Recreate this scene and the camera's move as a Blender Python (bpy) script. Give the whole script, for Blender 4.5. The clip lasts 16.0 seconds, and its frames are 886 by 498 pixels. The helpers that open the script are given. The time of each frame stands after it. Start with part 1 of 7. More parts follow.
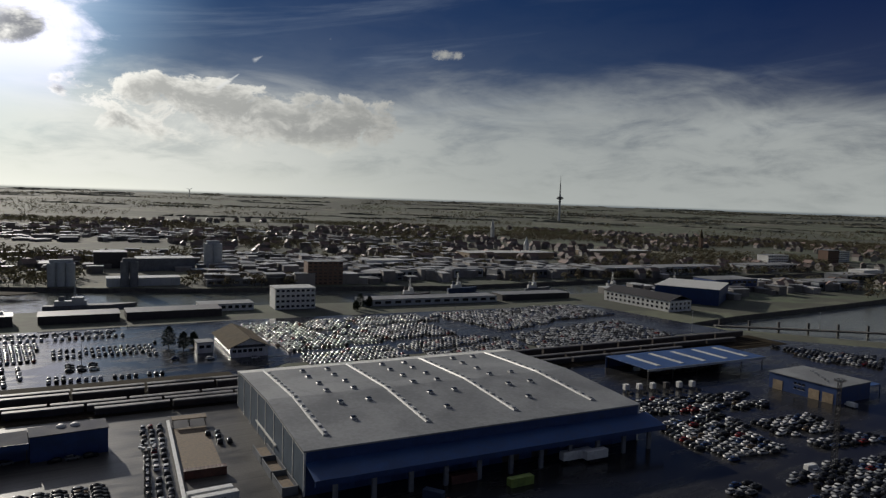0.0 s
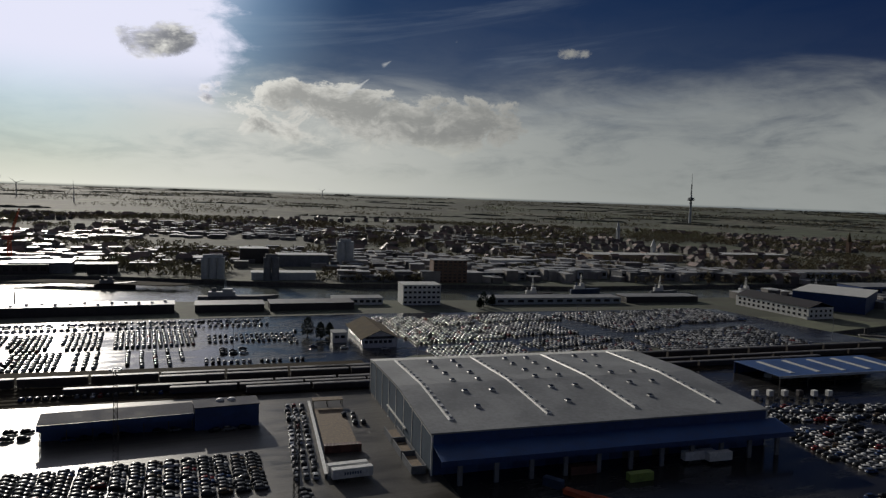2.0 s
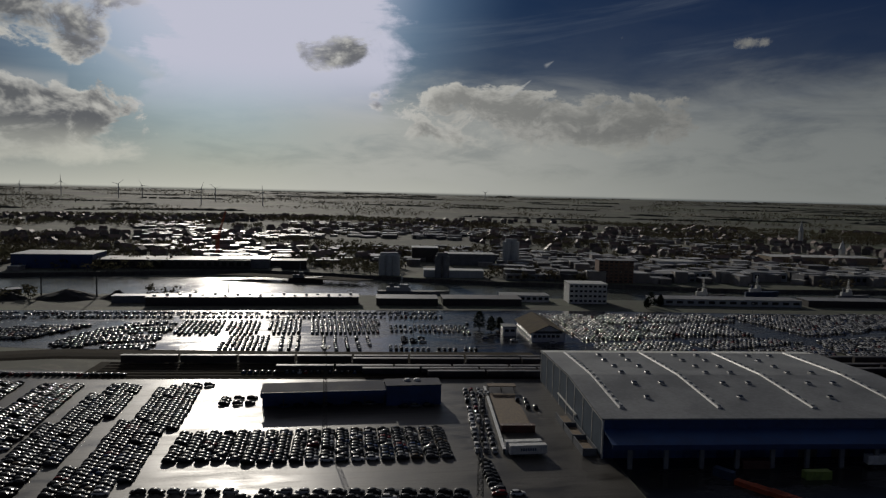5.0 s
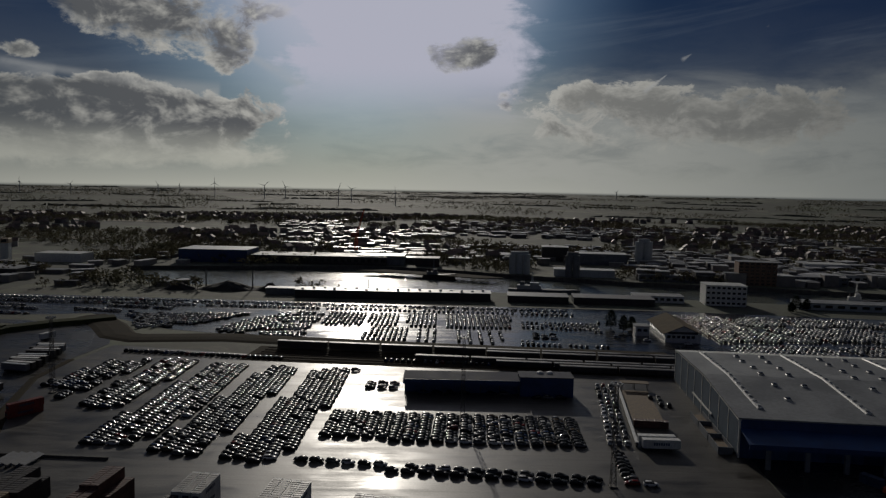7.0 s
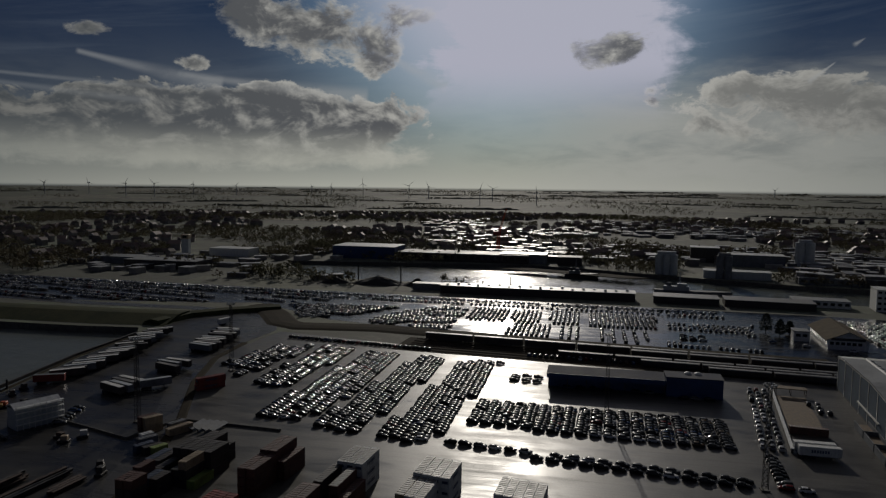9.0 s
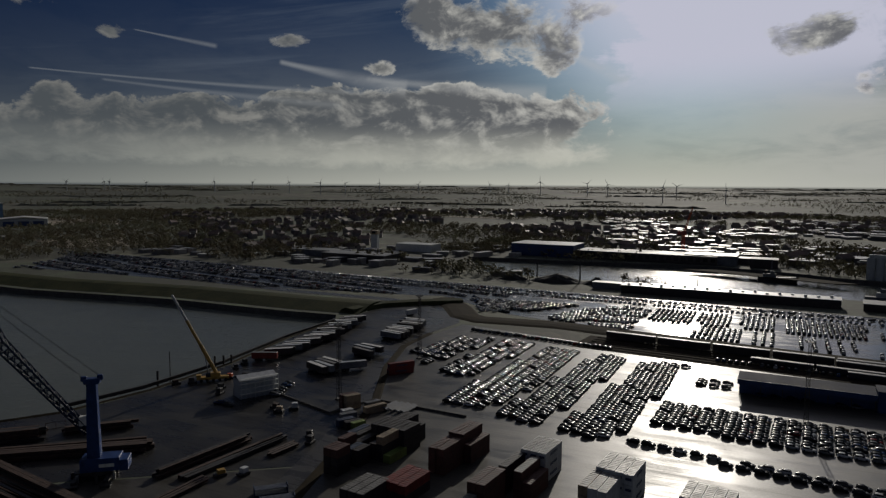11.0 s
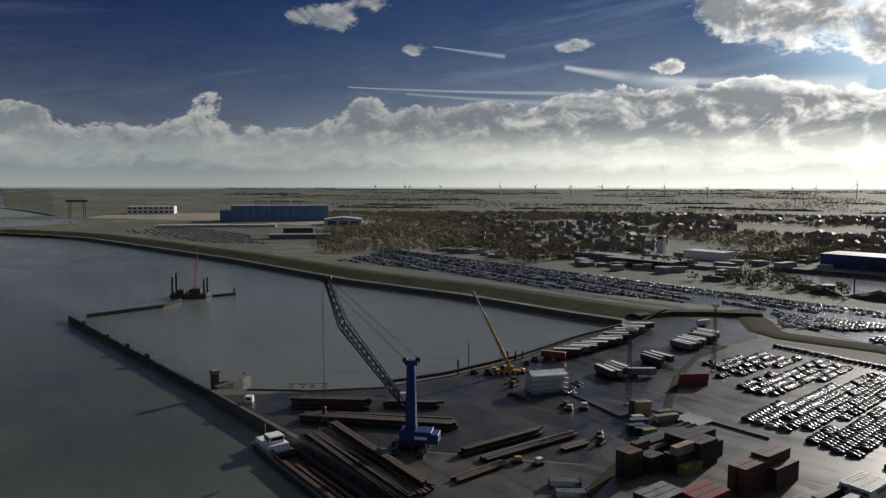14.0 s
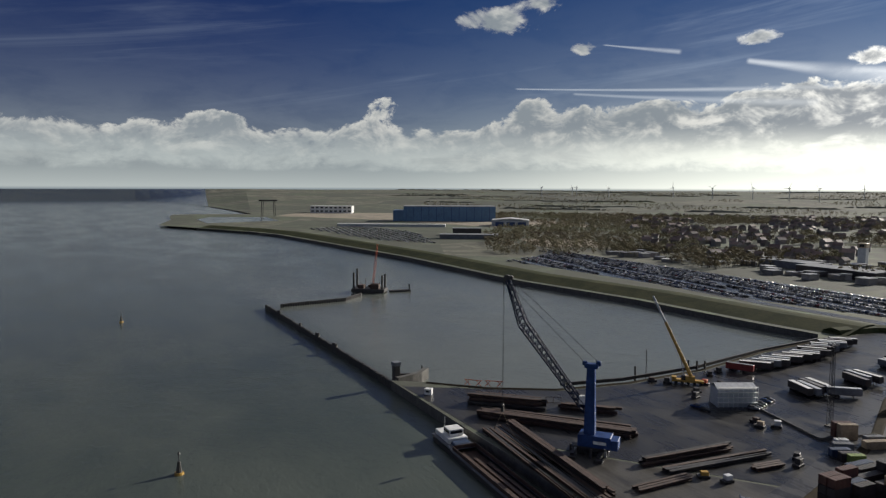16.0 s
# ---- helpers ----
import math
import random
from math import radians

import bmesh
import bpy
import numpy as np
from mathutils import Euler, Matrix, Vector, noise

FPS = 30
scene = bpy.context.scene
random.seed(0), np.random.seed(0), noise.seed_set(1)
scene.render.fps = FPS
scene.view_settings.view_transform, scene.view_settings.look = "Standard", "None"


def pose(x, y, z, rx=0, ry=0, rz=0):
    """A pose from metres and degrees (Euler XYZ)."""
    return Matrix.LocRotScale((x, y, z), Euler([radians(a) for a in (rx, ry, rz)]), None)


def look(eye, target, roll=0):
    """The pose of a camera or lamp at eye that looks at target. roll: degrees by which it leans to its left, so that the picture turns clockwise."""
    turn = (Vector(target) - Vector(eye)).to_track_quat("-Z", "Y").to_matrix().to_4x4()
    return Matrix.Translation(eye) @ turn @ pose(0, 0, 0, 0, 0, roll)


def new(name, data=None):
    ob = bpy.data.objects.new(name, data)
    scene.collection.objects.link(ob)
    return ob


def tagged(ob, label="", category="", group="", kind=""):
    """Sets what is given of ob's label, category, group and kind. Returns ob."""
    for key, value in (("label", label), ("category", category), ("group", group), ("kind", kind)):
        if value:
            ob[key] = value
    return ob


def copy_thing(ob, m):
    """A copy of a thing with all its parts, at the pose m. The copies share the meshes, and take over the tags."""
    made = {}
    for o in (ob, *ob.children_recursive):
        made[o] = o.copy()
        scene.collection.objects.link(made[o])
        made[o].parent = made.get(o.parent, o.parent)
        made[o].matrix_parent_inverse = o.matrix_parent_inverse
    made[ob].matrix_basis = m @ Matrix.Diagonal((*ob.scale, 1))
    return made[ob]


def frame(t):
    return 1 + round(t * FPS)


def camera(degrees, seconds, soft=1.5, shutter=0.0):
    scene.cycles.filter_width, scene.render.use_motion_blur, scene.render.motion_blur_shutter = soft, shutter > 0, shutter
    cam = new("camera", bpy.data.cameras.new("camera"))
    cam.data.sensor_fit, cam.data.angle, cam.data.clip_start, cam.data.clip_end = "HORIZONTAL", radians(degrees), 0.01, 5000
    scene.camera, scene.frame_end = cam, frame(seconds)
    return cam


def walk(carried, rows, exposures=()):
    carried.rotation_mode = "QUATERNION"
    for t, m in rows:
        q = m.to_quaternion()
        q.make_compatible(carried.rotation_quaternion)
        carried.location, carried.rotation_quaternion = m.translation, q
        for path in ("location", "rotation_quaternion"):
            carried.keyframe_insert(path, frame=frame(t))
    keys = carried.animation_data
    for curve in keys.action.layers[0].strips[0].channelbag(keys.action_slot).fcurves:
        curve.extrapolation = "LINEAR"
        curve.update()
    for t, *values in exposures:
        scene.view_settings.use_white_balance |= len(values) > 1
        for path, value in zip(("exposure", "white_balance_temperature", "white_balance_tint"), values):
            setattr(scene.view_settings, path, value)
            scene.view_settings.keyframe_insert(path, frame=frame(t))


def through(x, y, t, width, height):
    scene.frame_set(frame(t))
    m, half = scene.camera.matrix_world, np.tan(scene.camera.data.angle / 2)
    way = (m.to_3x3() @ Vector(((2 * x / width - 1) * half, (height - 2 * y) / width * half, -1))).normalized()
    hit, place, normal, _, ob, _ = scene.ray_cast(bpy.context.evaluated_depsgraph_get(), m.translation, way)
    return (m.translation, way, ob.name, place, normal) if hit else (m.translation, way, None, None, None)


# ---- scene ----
cam = camera(64.74, 16.0, soft=1.3)
# seconds, eye x y z, yaw to the left, pitch, roll (degrees)
PATH = [
    (0, 20.66, 38.67, 86.05, -33.679, -4.141, 1.937),
    (0.5, 19.42, 36.35, 86.08, -31.113, -4.182, 1.952),
    (1, 18.09, 33.98, 86.02, -28.537, -4.254, 1.974),
    (1.5, 16.52, 31.67, 85.93, -25.931, -4.331, 1.955),
    (2, 14.78, 29.24, 85.74, -23.618, -4.401, 1.980),
    (2.5, 13.01, 26.59, 85.55, -21.378, -4.452, 1.886),
    (3, 11.07, 23.84, 85.43, -19.199, -4.510, 1.768),
    (3.5, 9.14, 21.01, 85.36, -17.084, -4.557, 1.694),
    (4, 7.43, 18.18, 85.37, -15.055, -4.588, 1.602),
    (6.5, 0.90, 2.98, 85.03, -2.646, -4.827, 1.088),
    (7, -0.00, -0.00, 85.00, 0.004, -4.884, 1.078),
    (7.5, -0.56, -2.77, 84.89, 2.820, -4.932, 0.941),
    (8, -0.90, -5.22, 84.80, 5.694, -4.991, 0.850),
    (8.5, -1.24, -7.40, 84.58, 8.447, -5.031, 0.776),
    (11, -2.50, -16.43, 84.31, 25.857, -5.363, 0.386),
    (11.5, -2.94, -18.18, 84.33, 29.489, -5.406, 0.328),
    (12, -3.30, -19.72, 84.45, 32.943, -5.416, 0.255),
    (12.5, -3.42, -21.01, 84.58, 36.737, -5.386, 0.205),
    (13, -3.47, -22.06, 84.62, 40.552, -5.305, 0.178),
    (13.5, -3.70, -23.20, 84.67, 44.513, -5.244, 0.180),
    (14, -3.96, -24.52, 84.66, 48.471, -5.158, 0.153),
    (14.5, -4.29, -25.88, 84.63, 52.254, -5.113, 0.179),
    (15, -4.79, -27.28, 84.60, 55.643, -5.118, 0.204),
    (15.5, -5.28, -28.77, 84.51, 58.873, -5.082, 0.227),
    (16, -6.01, -30.19, 84.51, 61.889, -5.091, 0.266),
]


def aim(x, y, z, yaw, pitch, roll):
    a, p = radians(yaw), radians(pitch)
    way = Vector((-math.sin(a) * math.cos(p), math.cos(a) * math.cos(p), math.sin(p)))
    return look((x, y, z), Vector((x, y, z)) + way * 100, roll)


EXPOSURES = [(0, 0.65), (2, 0.25), (4, -0.15), (7, -0.7), (9, -0.75), (11, -0.4), (12.5, 0.25), (14, 1.0), (16, 1.45)]
walk(cam, [(t, aim(*r)) for t, *r in PATH], EXPOSURES)

# ---------------------------------------------------------------- sky and sun
SUN_AZ, SUN_EL = 6.5, 19.0          # to the left of +y, above the horizon


def direction(az, el):
    a, e = radians(az), radians(el)
    return Vector((-math.sin(a) * math.cos(e), math.cos(a) * math.cos(e), math.sin(e)))


sun = new("sun", bpy.data.lights.new("sun", "SUN"))
sun.data.energy, sun.data.angle, sun.data.color = 2.0, radians(0.6), (1.0, 0.93, 0.82)
sun.matrix_world = look(direction(SUN_AZ, SUN_EL) * 1000, (0, 0, 0))


class Nodes:
    """Short hand for shader nodes."""

    def __init__(self, tree):
        self.tree = tree
        tree.nodes.clear()

    def add(self, kind, **sets):
        n = self.tree.nodes.new(kind)
        for k, v in sets.items():
            if k == "operation":
                n.operation = v
            elif k == "blend":
                n.blend_type = v
        return n

    def put(self, socket, value):
        if value is None:
            return
        if isinstance(value, bpy.types.NodeSocket):
            self.tree.links.new(value, socket)
        elif isinstance(value, (tuple, list)):
            socket.default_value = (*value, 1)[: len(socket.default_value)] if len(value) == 3 else value
        else:
            socket.default_value = value

    def math(self, op, a, b=None, c=None, clamp=False):
        n = self.tree.nodes.new("ShaderNodeMath")
        n.operation, n.use_clamp = op, clamp
        for s, v in zip(n.inputs, (a, b, c)):
            self.put(s, v)
        return n.outputs[0]

    def mix(self, f, a, b, blend="MIX"):
        n = self.tree.nodes.new("ShaderNodeMix")
        n.data_type, n.blend_type = "RGBA", blend
        self.put(n.inputs["Factor"], f)
        self.put(n.inputs[6], a)
        self.put(n.inputs[7], b)
        return n.outputs[2]

    def noise(self, vec, scale, detail=4, rough=0.55, distort=0.0):
        n = self.tree.nodes.new("ShaderNodeTexNoise")
        self.put(n.inputs["Vector"], vec)
        n.inputs["Scale"].default_value, n.inputs["Detail"].default_value = scale, detail
        n.inputs["Roughness"].default_value, n.inputs["Distortion"].default_value = rough, distort
        return n.outputs["Fac"]

    def billow(self, vec, scale, detail=3.0):
        """Heaped round lumps, high at their middles."""
        n = self.tree.nodes.new("ShaderNodeTexVoronoi")
        n.feature, n.normalize = "SMOOTH_F1", True
        self.put(n.inputs["Vector"], vec)
        n.inputs["Scale"].default_value, n.inputs["Detail"].default_value = scale, detail
        n.inputs["Roughness"].default_value, n.inputs["Smoothness"].default_value = 0.55, 0.35
        return self.math("SUBTRACT", 1.0, n.outputs["Distance"])

    def smooth(self, x, lo, hi, a=0.0, b=1.0):
        n = self.tree.nodes.new("ShaderNodeMapRange")
        n.interpolation_type = "SMOOTHSTEP"
        self.put(n.inputs[0], x)
        for s, v in zip(list(n.inputs)[1:5], (lo, hi, a, b)):
            self.put(s, v)
        return n.outputs[0]

    def ramp(self, x, stops):
        n = self.tree.nodes.new("ShaderNodeValToRGB")
        self.put(n.inputs[0], x)
        e = n.color_ramp.elements
        while len(e) < len(stops):
            e.new(0.5)
        for el, (pos, col) in zip(e, stops):
            el.position, el.color = pos, (*col, 1)
        return n.outputs[0]

    def combine(self, x, y, z):
        n = self.tree.nodes.new("ShaderNodeCombineXYZ")
        for s, v in zip(n.inputs, (x, y, z)):
            self.put(s, v)
        return n.outputs[0]


world = bpy.data.worlds.new("sky")
world.use_nodes = True
scene.world = world
W = Nodes(world.node_tree)
sep = W.add("ShaderNodeSeparateXYZ")
W.put(sep.inputs[0], W.add("ShaderNodeTexCoord").outputs["Generated"])
dx, dy, dz = sep.outputs
el = W.math("MULTIPLY", W.math("ARCSINE", dz), 57.2958)
az = W.math("MULTIPLY", W.math("ARCTAN2", W.math("MULTIPLY", dx, -1), dy), 57.2958)
nishita = W.add("ShaderNodeTexSky")
nishita.sky_type, nishita.sun_disc = "NISHITA", False
nishita.sun_elevation, nishita.sun_rotation = radians(SUN_EL), radians(-SUN_AZ)
nishita.altitude, nishita.dust_density, nishita.ozone_density = 50, 0.6, 3.0
blue = W.mix(1.0, nishita.outputs[0], (0.024, 0.034, 0.044), "MULTIPLY")
# how near to the sun, in degrees
sd = direction(SUN_AZ, SUN_EL)
dot = W.math("ADD", W.math("ADD", W.math("MULTIPLY", dx, sd.x), W.math("MULTIPLY", dy, sd.y)), W.math("MULTIPLY", dz, sd.z))
away = W.math("MULTIPLY", W.math("ARCCOSINE", W.math("MINIMUM", dot, 1.0)), 57.2958)
# deeper blue high up and away from the sun
blue = W.mix(W.smooth(away, 8, 23), blue, W.mix(1.0, blue, (0.018, 0.108, 0.215), "MULTIPLY"))
blue = W.mix(W.smooth(away, 44, 72), blue, W.mix(1.0, blue, (0.42, 0.66, 0.92), "MULTIPLY"))
# broken high cloud overhead, added out of view to grey the light on the ground
sky_noise = W.noise(W.combine(W.math("MULTIPLY", dx, 3.0), W.math("MULTIPLY", dy, 3.0), W.math("MULTIPLY", dz, 3.0)), 1.0, 5, 0.6, 0.5)
high = W.math("MULTIPLY", W.math("MULTIPLY", W.smooth(el, 17.5, 30), W.smooth(away, 105, 40, 0.4, 1.0)), W.smooth(sky_noise, 0.30, 0.62))
sky = W.mix(W.math("MULTIPLY", high, 0.65), blue, (0.15, 0.155, 0.16))
# pale haze towards the horizon, and a veil of thin cloud on the sun's right
haze = W.math("POWER", 2.718, W.math("DIVIDE", W.math("MAXIMUM", el, 0.0), -4.2))
haze_col = W.mix(W.smooth(away, 8, 64), (0.70, 0.70, 0.61), (0.165, 0.182, 0.180))
tex = W.noise(W.combine(W.math("MULTIPLY", az, 0.16), W.math("MULTIPLY", el, 0.50), 4.4), 1.0, 8, 0.62, 0.4)
haze_col = W.mix(W.math("MULTIPLY", W.smooth(tex, 0.42, 0.68), W.smooth(el, 0.6, 2.5, 0.0, 0.55)), haze_col, W.mix(1.0, haze_col, (0.62, 0.63, 0.66), "MULTIPLY"))
sky = W.mix(W.math("MULTIPLY", haze, 0.97), sky, haze_col)
ragged = W.noise(W.combine(W.math("MULTIPLY", az, 0.06), W.math("MULTIPLY", el, 0.22), 8.1), 1.0, 6, 0.6, 0.7)
veil = W.math("MULTIPLY", W.smooth(W.math("MULTIPLY_ADD", W.math("SUBTRACT", ragged, 0.5), 9.0, el), 10.5, 4.5), W.smooth(az, 9, -7))
veil = W.math("MULTIPLY", veil, W.smooth(tex, 0.75, 0.40, 0.45, 1.0))
sky = W.mix(W.math("MULTIPLY", veil, 0.78), sky, W.mix(W.smooth(away, 10, 48), (0.62, 0.62, 0.57), (0.27, 0.285, 0.275)))
# thin high streaks
streak = W.noise(W.combine(W.math("MULTIPLY_ADD", az, 0.035, W.math("MULTIPLY", el, 0.05)), W.math("MULTIPLY_ADD", el, 0.42, W.math("MULTIPLY", az, 0.05)), 3.3), 1.0, 6, 0.6, 0.6)
streak = W.math("MULTIPLY", W.smooth(streak, 0.50, 0.75), W.math("MULTIPLY", W.smooth(el, 4, 8), W.smooth(el, 24, 12)))
sky = W.mix(W.math("MULTIPLY", streak, W.smooth(away, 30, 60, 0.12, 0.06)), sky, (0.36, 0.42, 0.48))
# cumulus: a bank over the land and single clouds, (az, el, half widths, strength)
TRAILS = [(-15.51, 7.7, -17.21, 9.01, 0.22, 0.7), (-18.23, 10.05, -18.94, 10.47, 0.2, 0.8), (28.83, 7.45, 38.87, 9.31, 0.75, 0.6), (32.35, 7.13, 56.12, 7.79, 0.22, 0.4), (33.94, 6.09, 51.56, 7.34, 0.35, 0.3), (17.64, 7.02, 32.1, 8.22, 0.8, 0.5), (11.23, 8.0, 17.41, 10.78, 0.7, 0.45), (43.48, 10.21, 49.32, 10.98, 0.2, 0.4)]
CLOUDS = [
    (-0.9, 10.8, 3.5, 1.6, 0.42),
    (20.8, 11.9, 5.6, 2.5, 0.42),
    (17.2, 10.0, 1.9, 2.1, 0.25),
    (29.9, 4.0, 6.0, 2.8, 0.3),
    (23.3, 5.0, 2.8, 2.3, 0.32),
    (18.9, 4.6, 2.3, 1.6, 0.3),
    (13.8, 13.5, 3.2, 1.2, 0.3),
    (-4.4, 13.1, 2.8, 1.4, 0.2),
    (-13.0, 7.6, 4.2, 1.7, 0.19),
    (-21.0, 5.6, 8.0, 2.0, 0.13),
    (-27.1, 6.2, 4.2, 1.6, 0.12),
    (31.1, 9.1, 1.6, 0.8, 0.3),
    (-8.9, 4.6, 1.9, 0.9, 0.15),
    (-23.1, 12.2, 1.9, 0.7, 0.27),
    (-33.6, 11.4, 1.9, 0.7, 0.3),
    (-2.7, 10.6, 2.1, 1.0, 0.3),
    (-6.0, 7.2, 2.4, 1.3, 0.20),
    (57.5, 12.8, 3.5, 1.3, 0.42),
    (50.9, 10.8, 1.2, 0.7, 0.3),
    (38.1, 10.9, 1.9, 0.7, 0.33),
    (54.1, 14.3, 1.9, 0.7, 0.35),
    (26.8, 12.7, 3.7, 1.6, 0.42),
    (79.5, 5.0, 2.1, 0.8, 0.28),
    (66.3, 6.3, 2.3, 1.2, 0.25),
    (54.3, 6.1, 3.2, 1.4, 0.2),
    (33.5, 5.0, 5.6, 2.3, 0.22),
    (44.7, 5.4, 4.2, 1.9, 0.2),
]
heap = W.math("MULTIPLY_ADD", W.math("SUBTRACT", W.noise(W.combine(W.math("MULTIPLY", az, 0.13), 2.7, 0.0), 1.0, 3, 0.6), 0.5), 5.0, W.smooth(az, 25, 60, 7.4, 5.3))
cover = W.math("MULTIPLY", W.smooth(az, 8, 19), W.math("MULTIPLY", W.smooth(el, 0.4, 2.6), W.smooth(W.math("SUBTRACT", el, heap), 1.3, -1.9)))
cover = W.math("MULTIPLY", cover, 0.44)
right_bank = W.math("MULTIPLY", W.math("MULTIPLY", W.smooth(az, -36, -22), W.smooth(az, 2, -14)), W.math("MULTIPLY", W.smooth(el, 1.5, 4.5), W.smooth(el, 10.5, 5.5)))
cover = W.math("ADD", cover, W.math("MULTIPLY", right_bank, 0.22))
for ca, ce, wa, we, amp in CLOUDS:
    qa = W.math("POWER", W.math("ABSOLUTE", W.math("DIVIDE", W.math("SUBTRACT", az, ca), wa)), 2.0)
    qe = W.math("POWER", W.math("ABSOLUTE", W.math("DIVIDE", W.math("SUBTRACT", el, ce), we)), 2.0)
    cover = W.math("MULTIPLY_ADD", W.math("POWER", 2.718, W.math("MULTIPLY", W.math("ADD", qa, qe), -1.0)), amp, cover)


def puff(raise_by, toward, detail):
    u, v = W.math("ADD", az, toward), W.math("ADD", el, raise_by)
    wisp = W.noise(W.combine(W.math("MULTIPLY", u, 0.30), W.math("MULTIPLY", v, 0.46), 1.7), 1.0, detail, 0.66, 0.35)
    lump = W.billow(W.combine(W.math("MULTIPLY", u, 0.36), W.math("MULTIPLY", v, 0.52), 5.1), 1.0, 2.0 + 0.2 * detail)
    return W.math("ADD", wisp, W.math("MULTIPLY", W.math("SUBTRACT", lump, 0.62), 0.55))


here = puff(0.0, 0.0, 10)
soft_here = puff(0.0, 0.0, 4)
above = puff(0.7, W.smooth(az, SUN_AZ - 10, SUN_AZ + 10, 0.5, -0.5), 4)
dens = W.math("SUBTRACT", W.math("ADD", here, cover), W.smooth(cover, 0.20, 0.04, 0.0, 0.20))
mask = W.smooth(dens, W.smooth(el, 5.0, 2.0, 0.71, 0.60), W.math("ADD", W.smooth(el, 5.0, 2.0, 0.82, 1.00), W.smooth(el, 8.5, 10.5, 0.0, 0.09)))
# sunlit rims and tops, grey bellies
thick = W.smooth(dens, 0.76, 1.02)
lit = W.math("MULTIPLY_ADD", W.math("SUBTRACT", soft_here, above), 2.6, 0.42)
lit = W.math("ADD", lit, W.smooth(dens, 0.93, 0.76, -0.16, 0.40))
lit = W.math("ADD", lit, W.math("MULTIPLY", W.math("SUBTRACT", here, soft_here), 1.6), clamp=True)
lit = W.smooth(lit, 0.05, 1.05)
far_lit = W.smooth(away, 6, 45)
cloud_col = W.mix(lit, W.mix(far_lit, W.mix(W.smooth(az, -4.5, -8), (0.16, 0.165, 0.175), (0.33, 0.33, 0.315)), W.mix(W.smooth(az, -4.5, -8), (0.090, 0.103, 0.114), (0.17, 0.175, 0.17))), W.mix(far_lit, (0.72, 0.71, 0.66), (0.225, 0.226, 0.215)))
cloud_col = W.mix(W.smooth(el, 5.0, 1.6, 0.0, 0.95), cloud_col, haze_col)
sky = W.mix(mask, sky, cloud_col)
# vapour trails and thin wedges: start and end bearings and heights, half width, strength
for a0, e0, a1, e1, half, amount in TRAILS:
    ln = math.hypot(a1 - a0, e1 - e0)
    ua, ue = (a1 - a0) / ln, (e1 - e0) / ln
    oa, oe = W.math("SUBTRACT", az, a0), W.math("SUBTRACT", el, e0)
    along = W.math("ADD", W.math("MULTIPLY", oa, ua), W.math("MULTIPLY", oe, ue))
    across = W.math("ABSOLUTE", W.math("SUBTRACT", W.math("MULTIPLY", oa, ue), W.math("MULTIPLY", oe, ua)))
    wide = W.smooth(along, 0.0, ln, half, half * 0.3)
    band = W.math("MULTIPLY", W.smooth(W.math("DIVIDE", across, wide), 1.3, 0.0), W.math("MULTIPLY", W.smooth(along, -0.1, 0.25), W.smooth(along, ln + 0.1, ln - 0.25)))
    band = W.math("MULTIPLY", band, W.smooth(tex, 0.30, 0.62, 0.35, 0.85))
    sky = W.mix(W.math("MULTIPLY", band, amount), sky, W.mix(far_lit, (0.60, 0.60, 0.58), (0.33, 0.35, 0.37)))
# glare round the sun
edge = W.math("MULTIPLY_ADD", W.math("SUBTRACT", ragged, 0.5), 14.0, W.math("ABSOLUTE", W.math("SUBTRACT", az, 3.0)))
edge = W.math("MULTIPLY_ADD", W.math("SUBTRACT", here, 0.5), -6.0, edge)
burnt = W.math("MULTIPLY", W.smooth(edge, 11.0, 7.5), W.smooth(el, 4.5, 10.0))
glare = W.math("MULTIPLY", W.math("MAXIMUM", W.smooth(away, 16.0, 5.0), burnt), W.math("SUBTRACT", 1.0, W.math("MULTIPLY", W.math("MULTIPLY", mask, thick), W.smooth(away, 7, 12, 0.3, 0.95))))
sky = W.mix(glare, sky, (0.66, 0.67, 0.80))
# the far land under the horizon
sky = W.mix(W.smooth(el, -0.02, -0.30), sky, W.mix(W.smooth(away, 15, 60), (0.12, 0.125, 0.115), (0.085, 0.10, 0.11)))
back = W.add("ShaderNodeBackground")
W.put(back.inputs[0], sky)
back.inputs[1].default_value = 1.0
W.tree.links.new(back.outputs[0], W.add("ShaderNodeOutputWorld").inputs[0])

# ---------------------------------------------------------------- materials


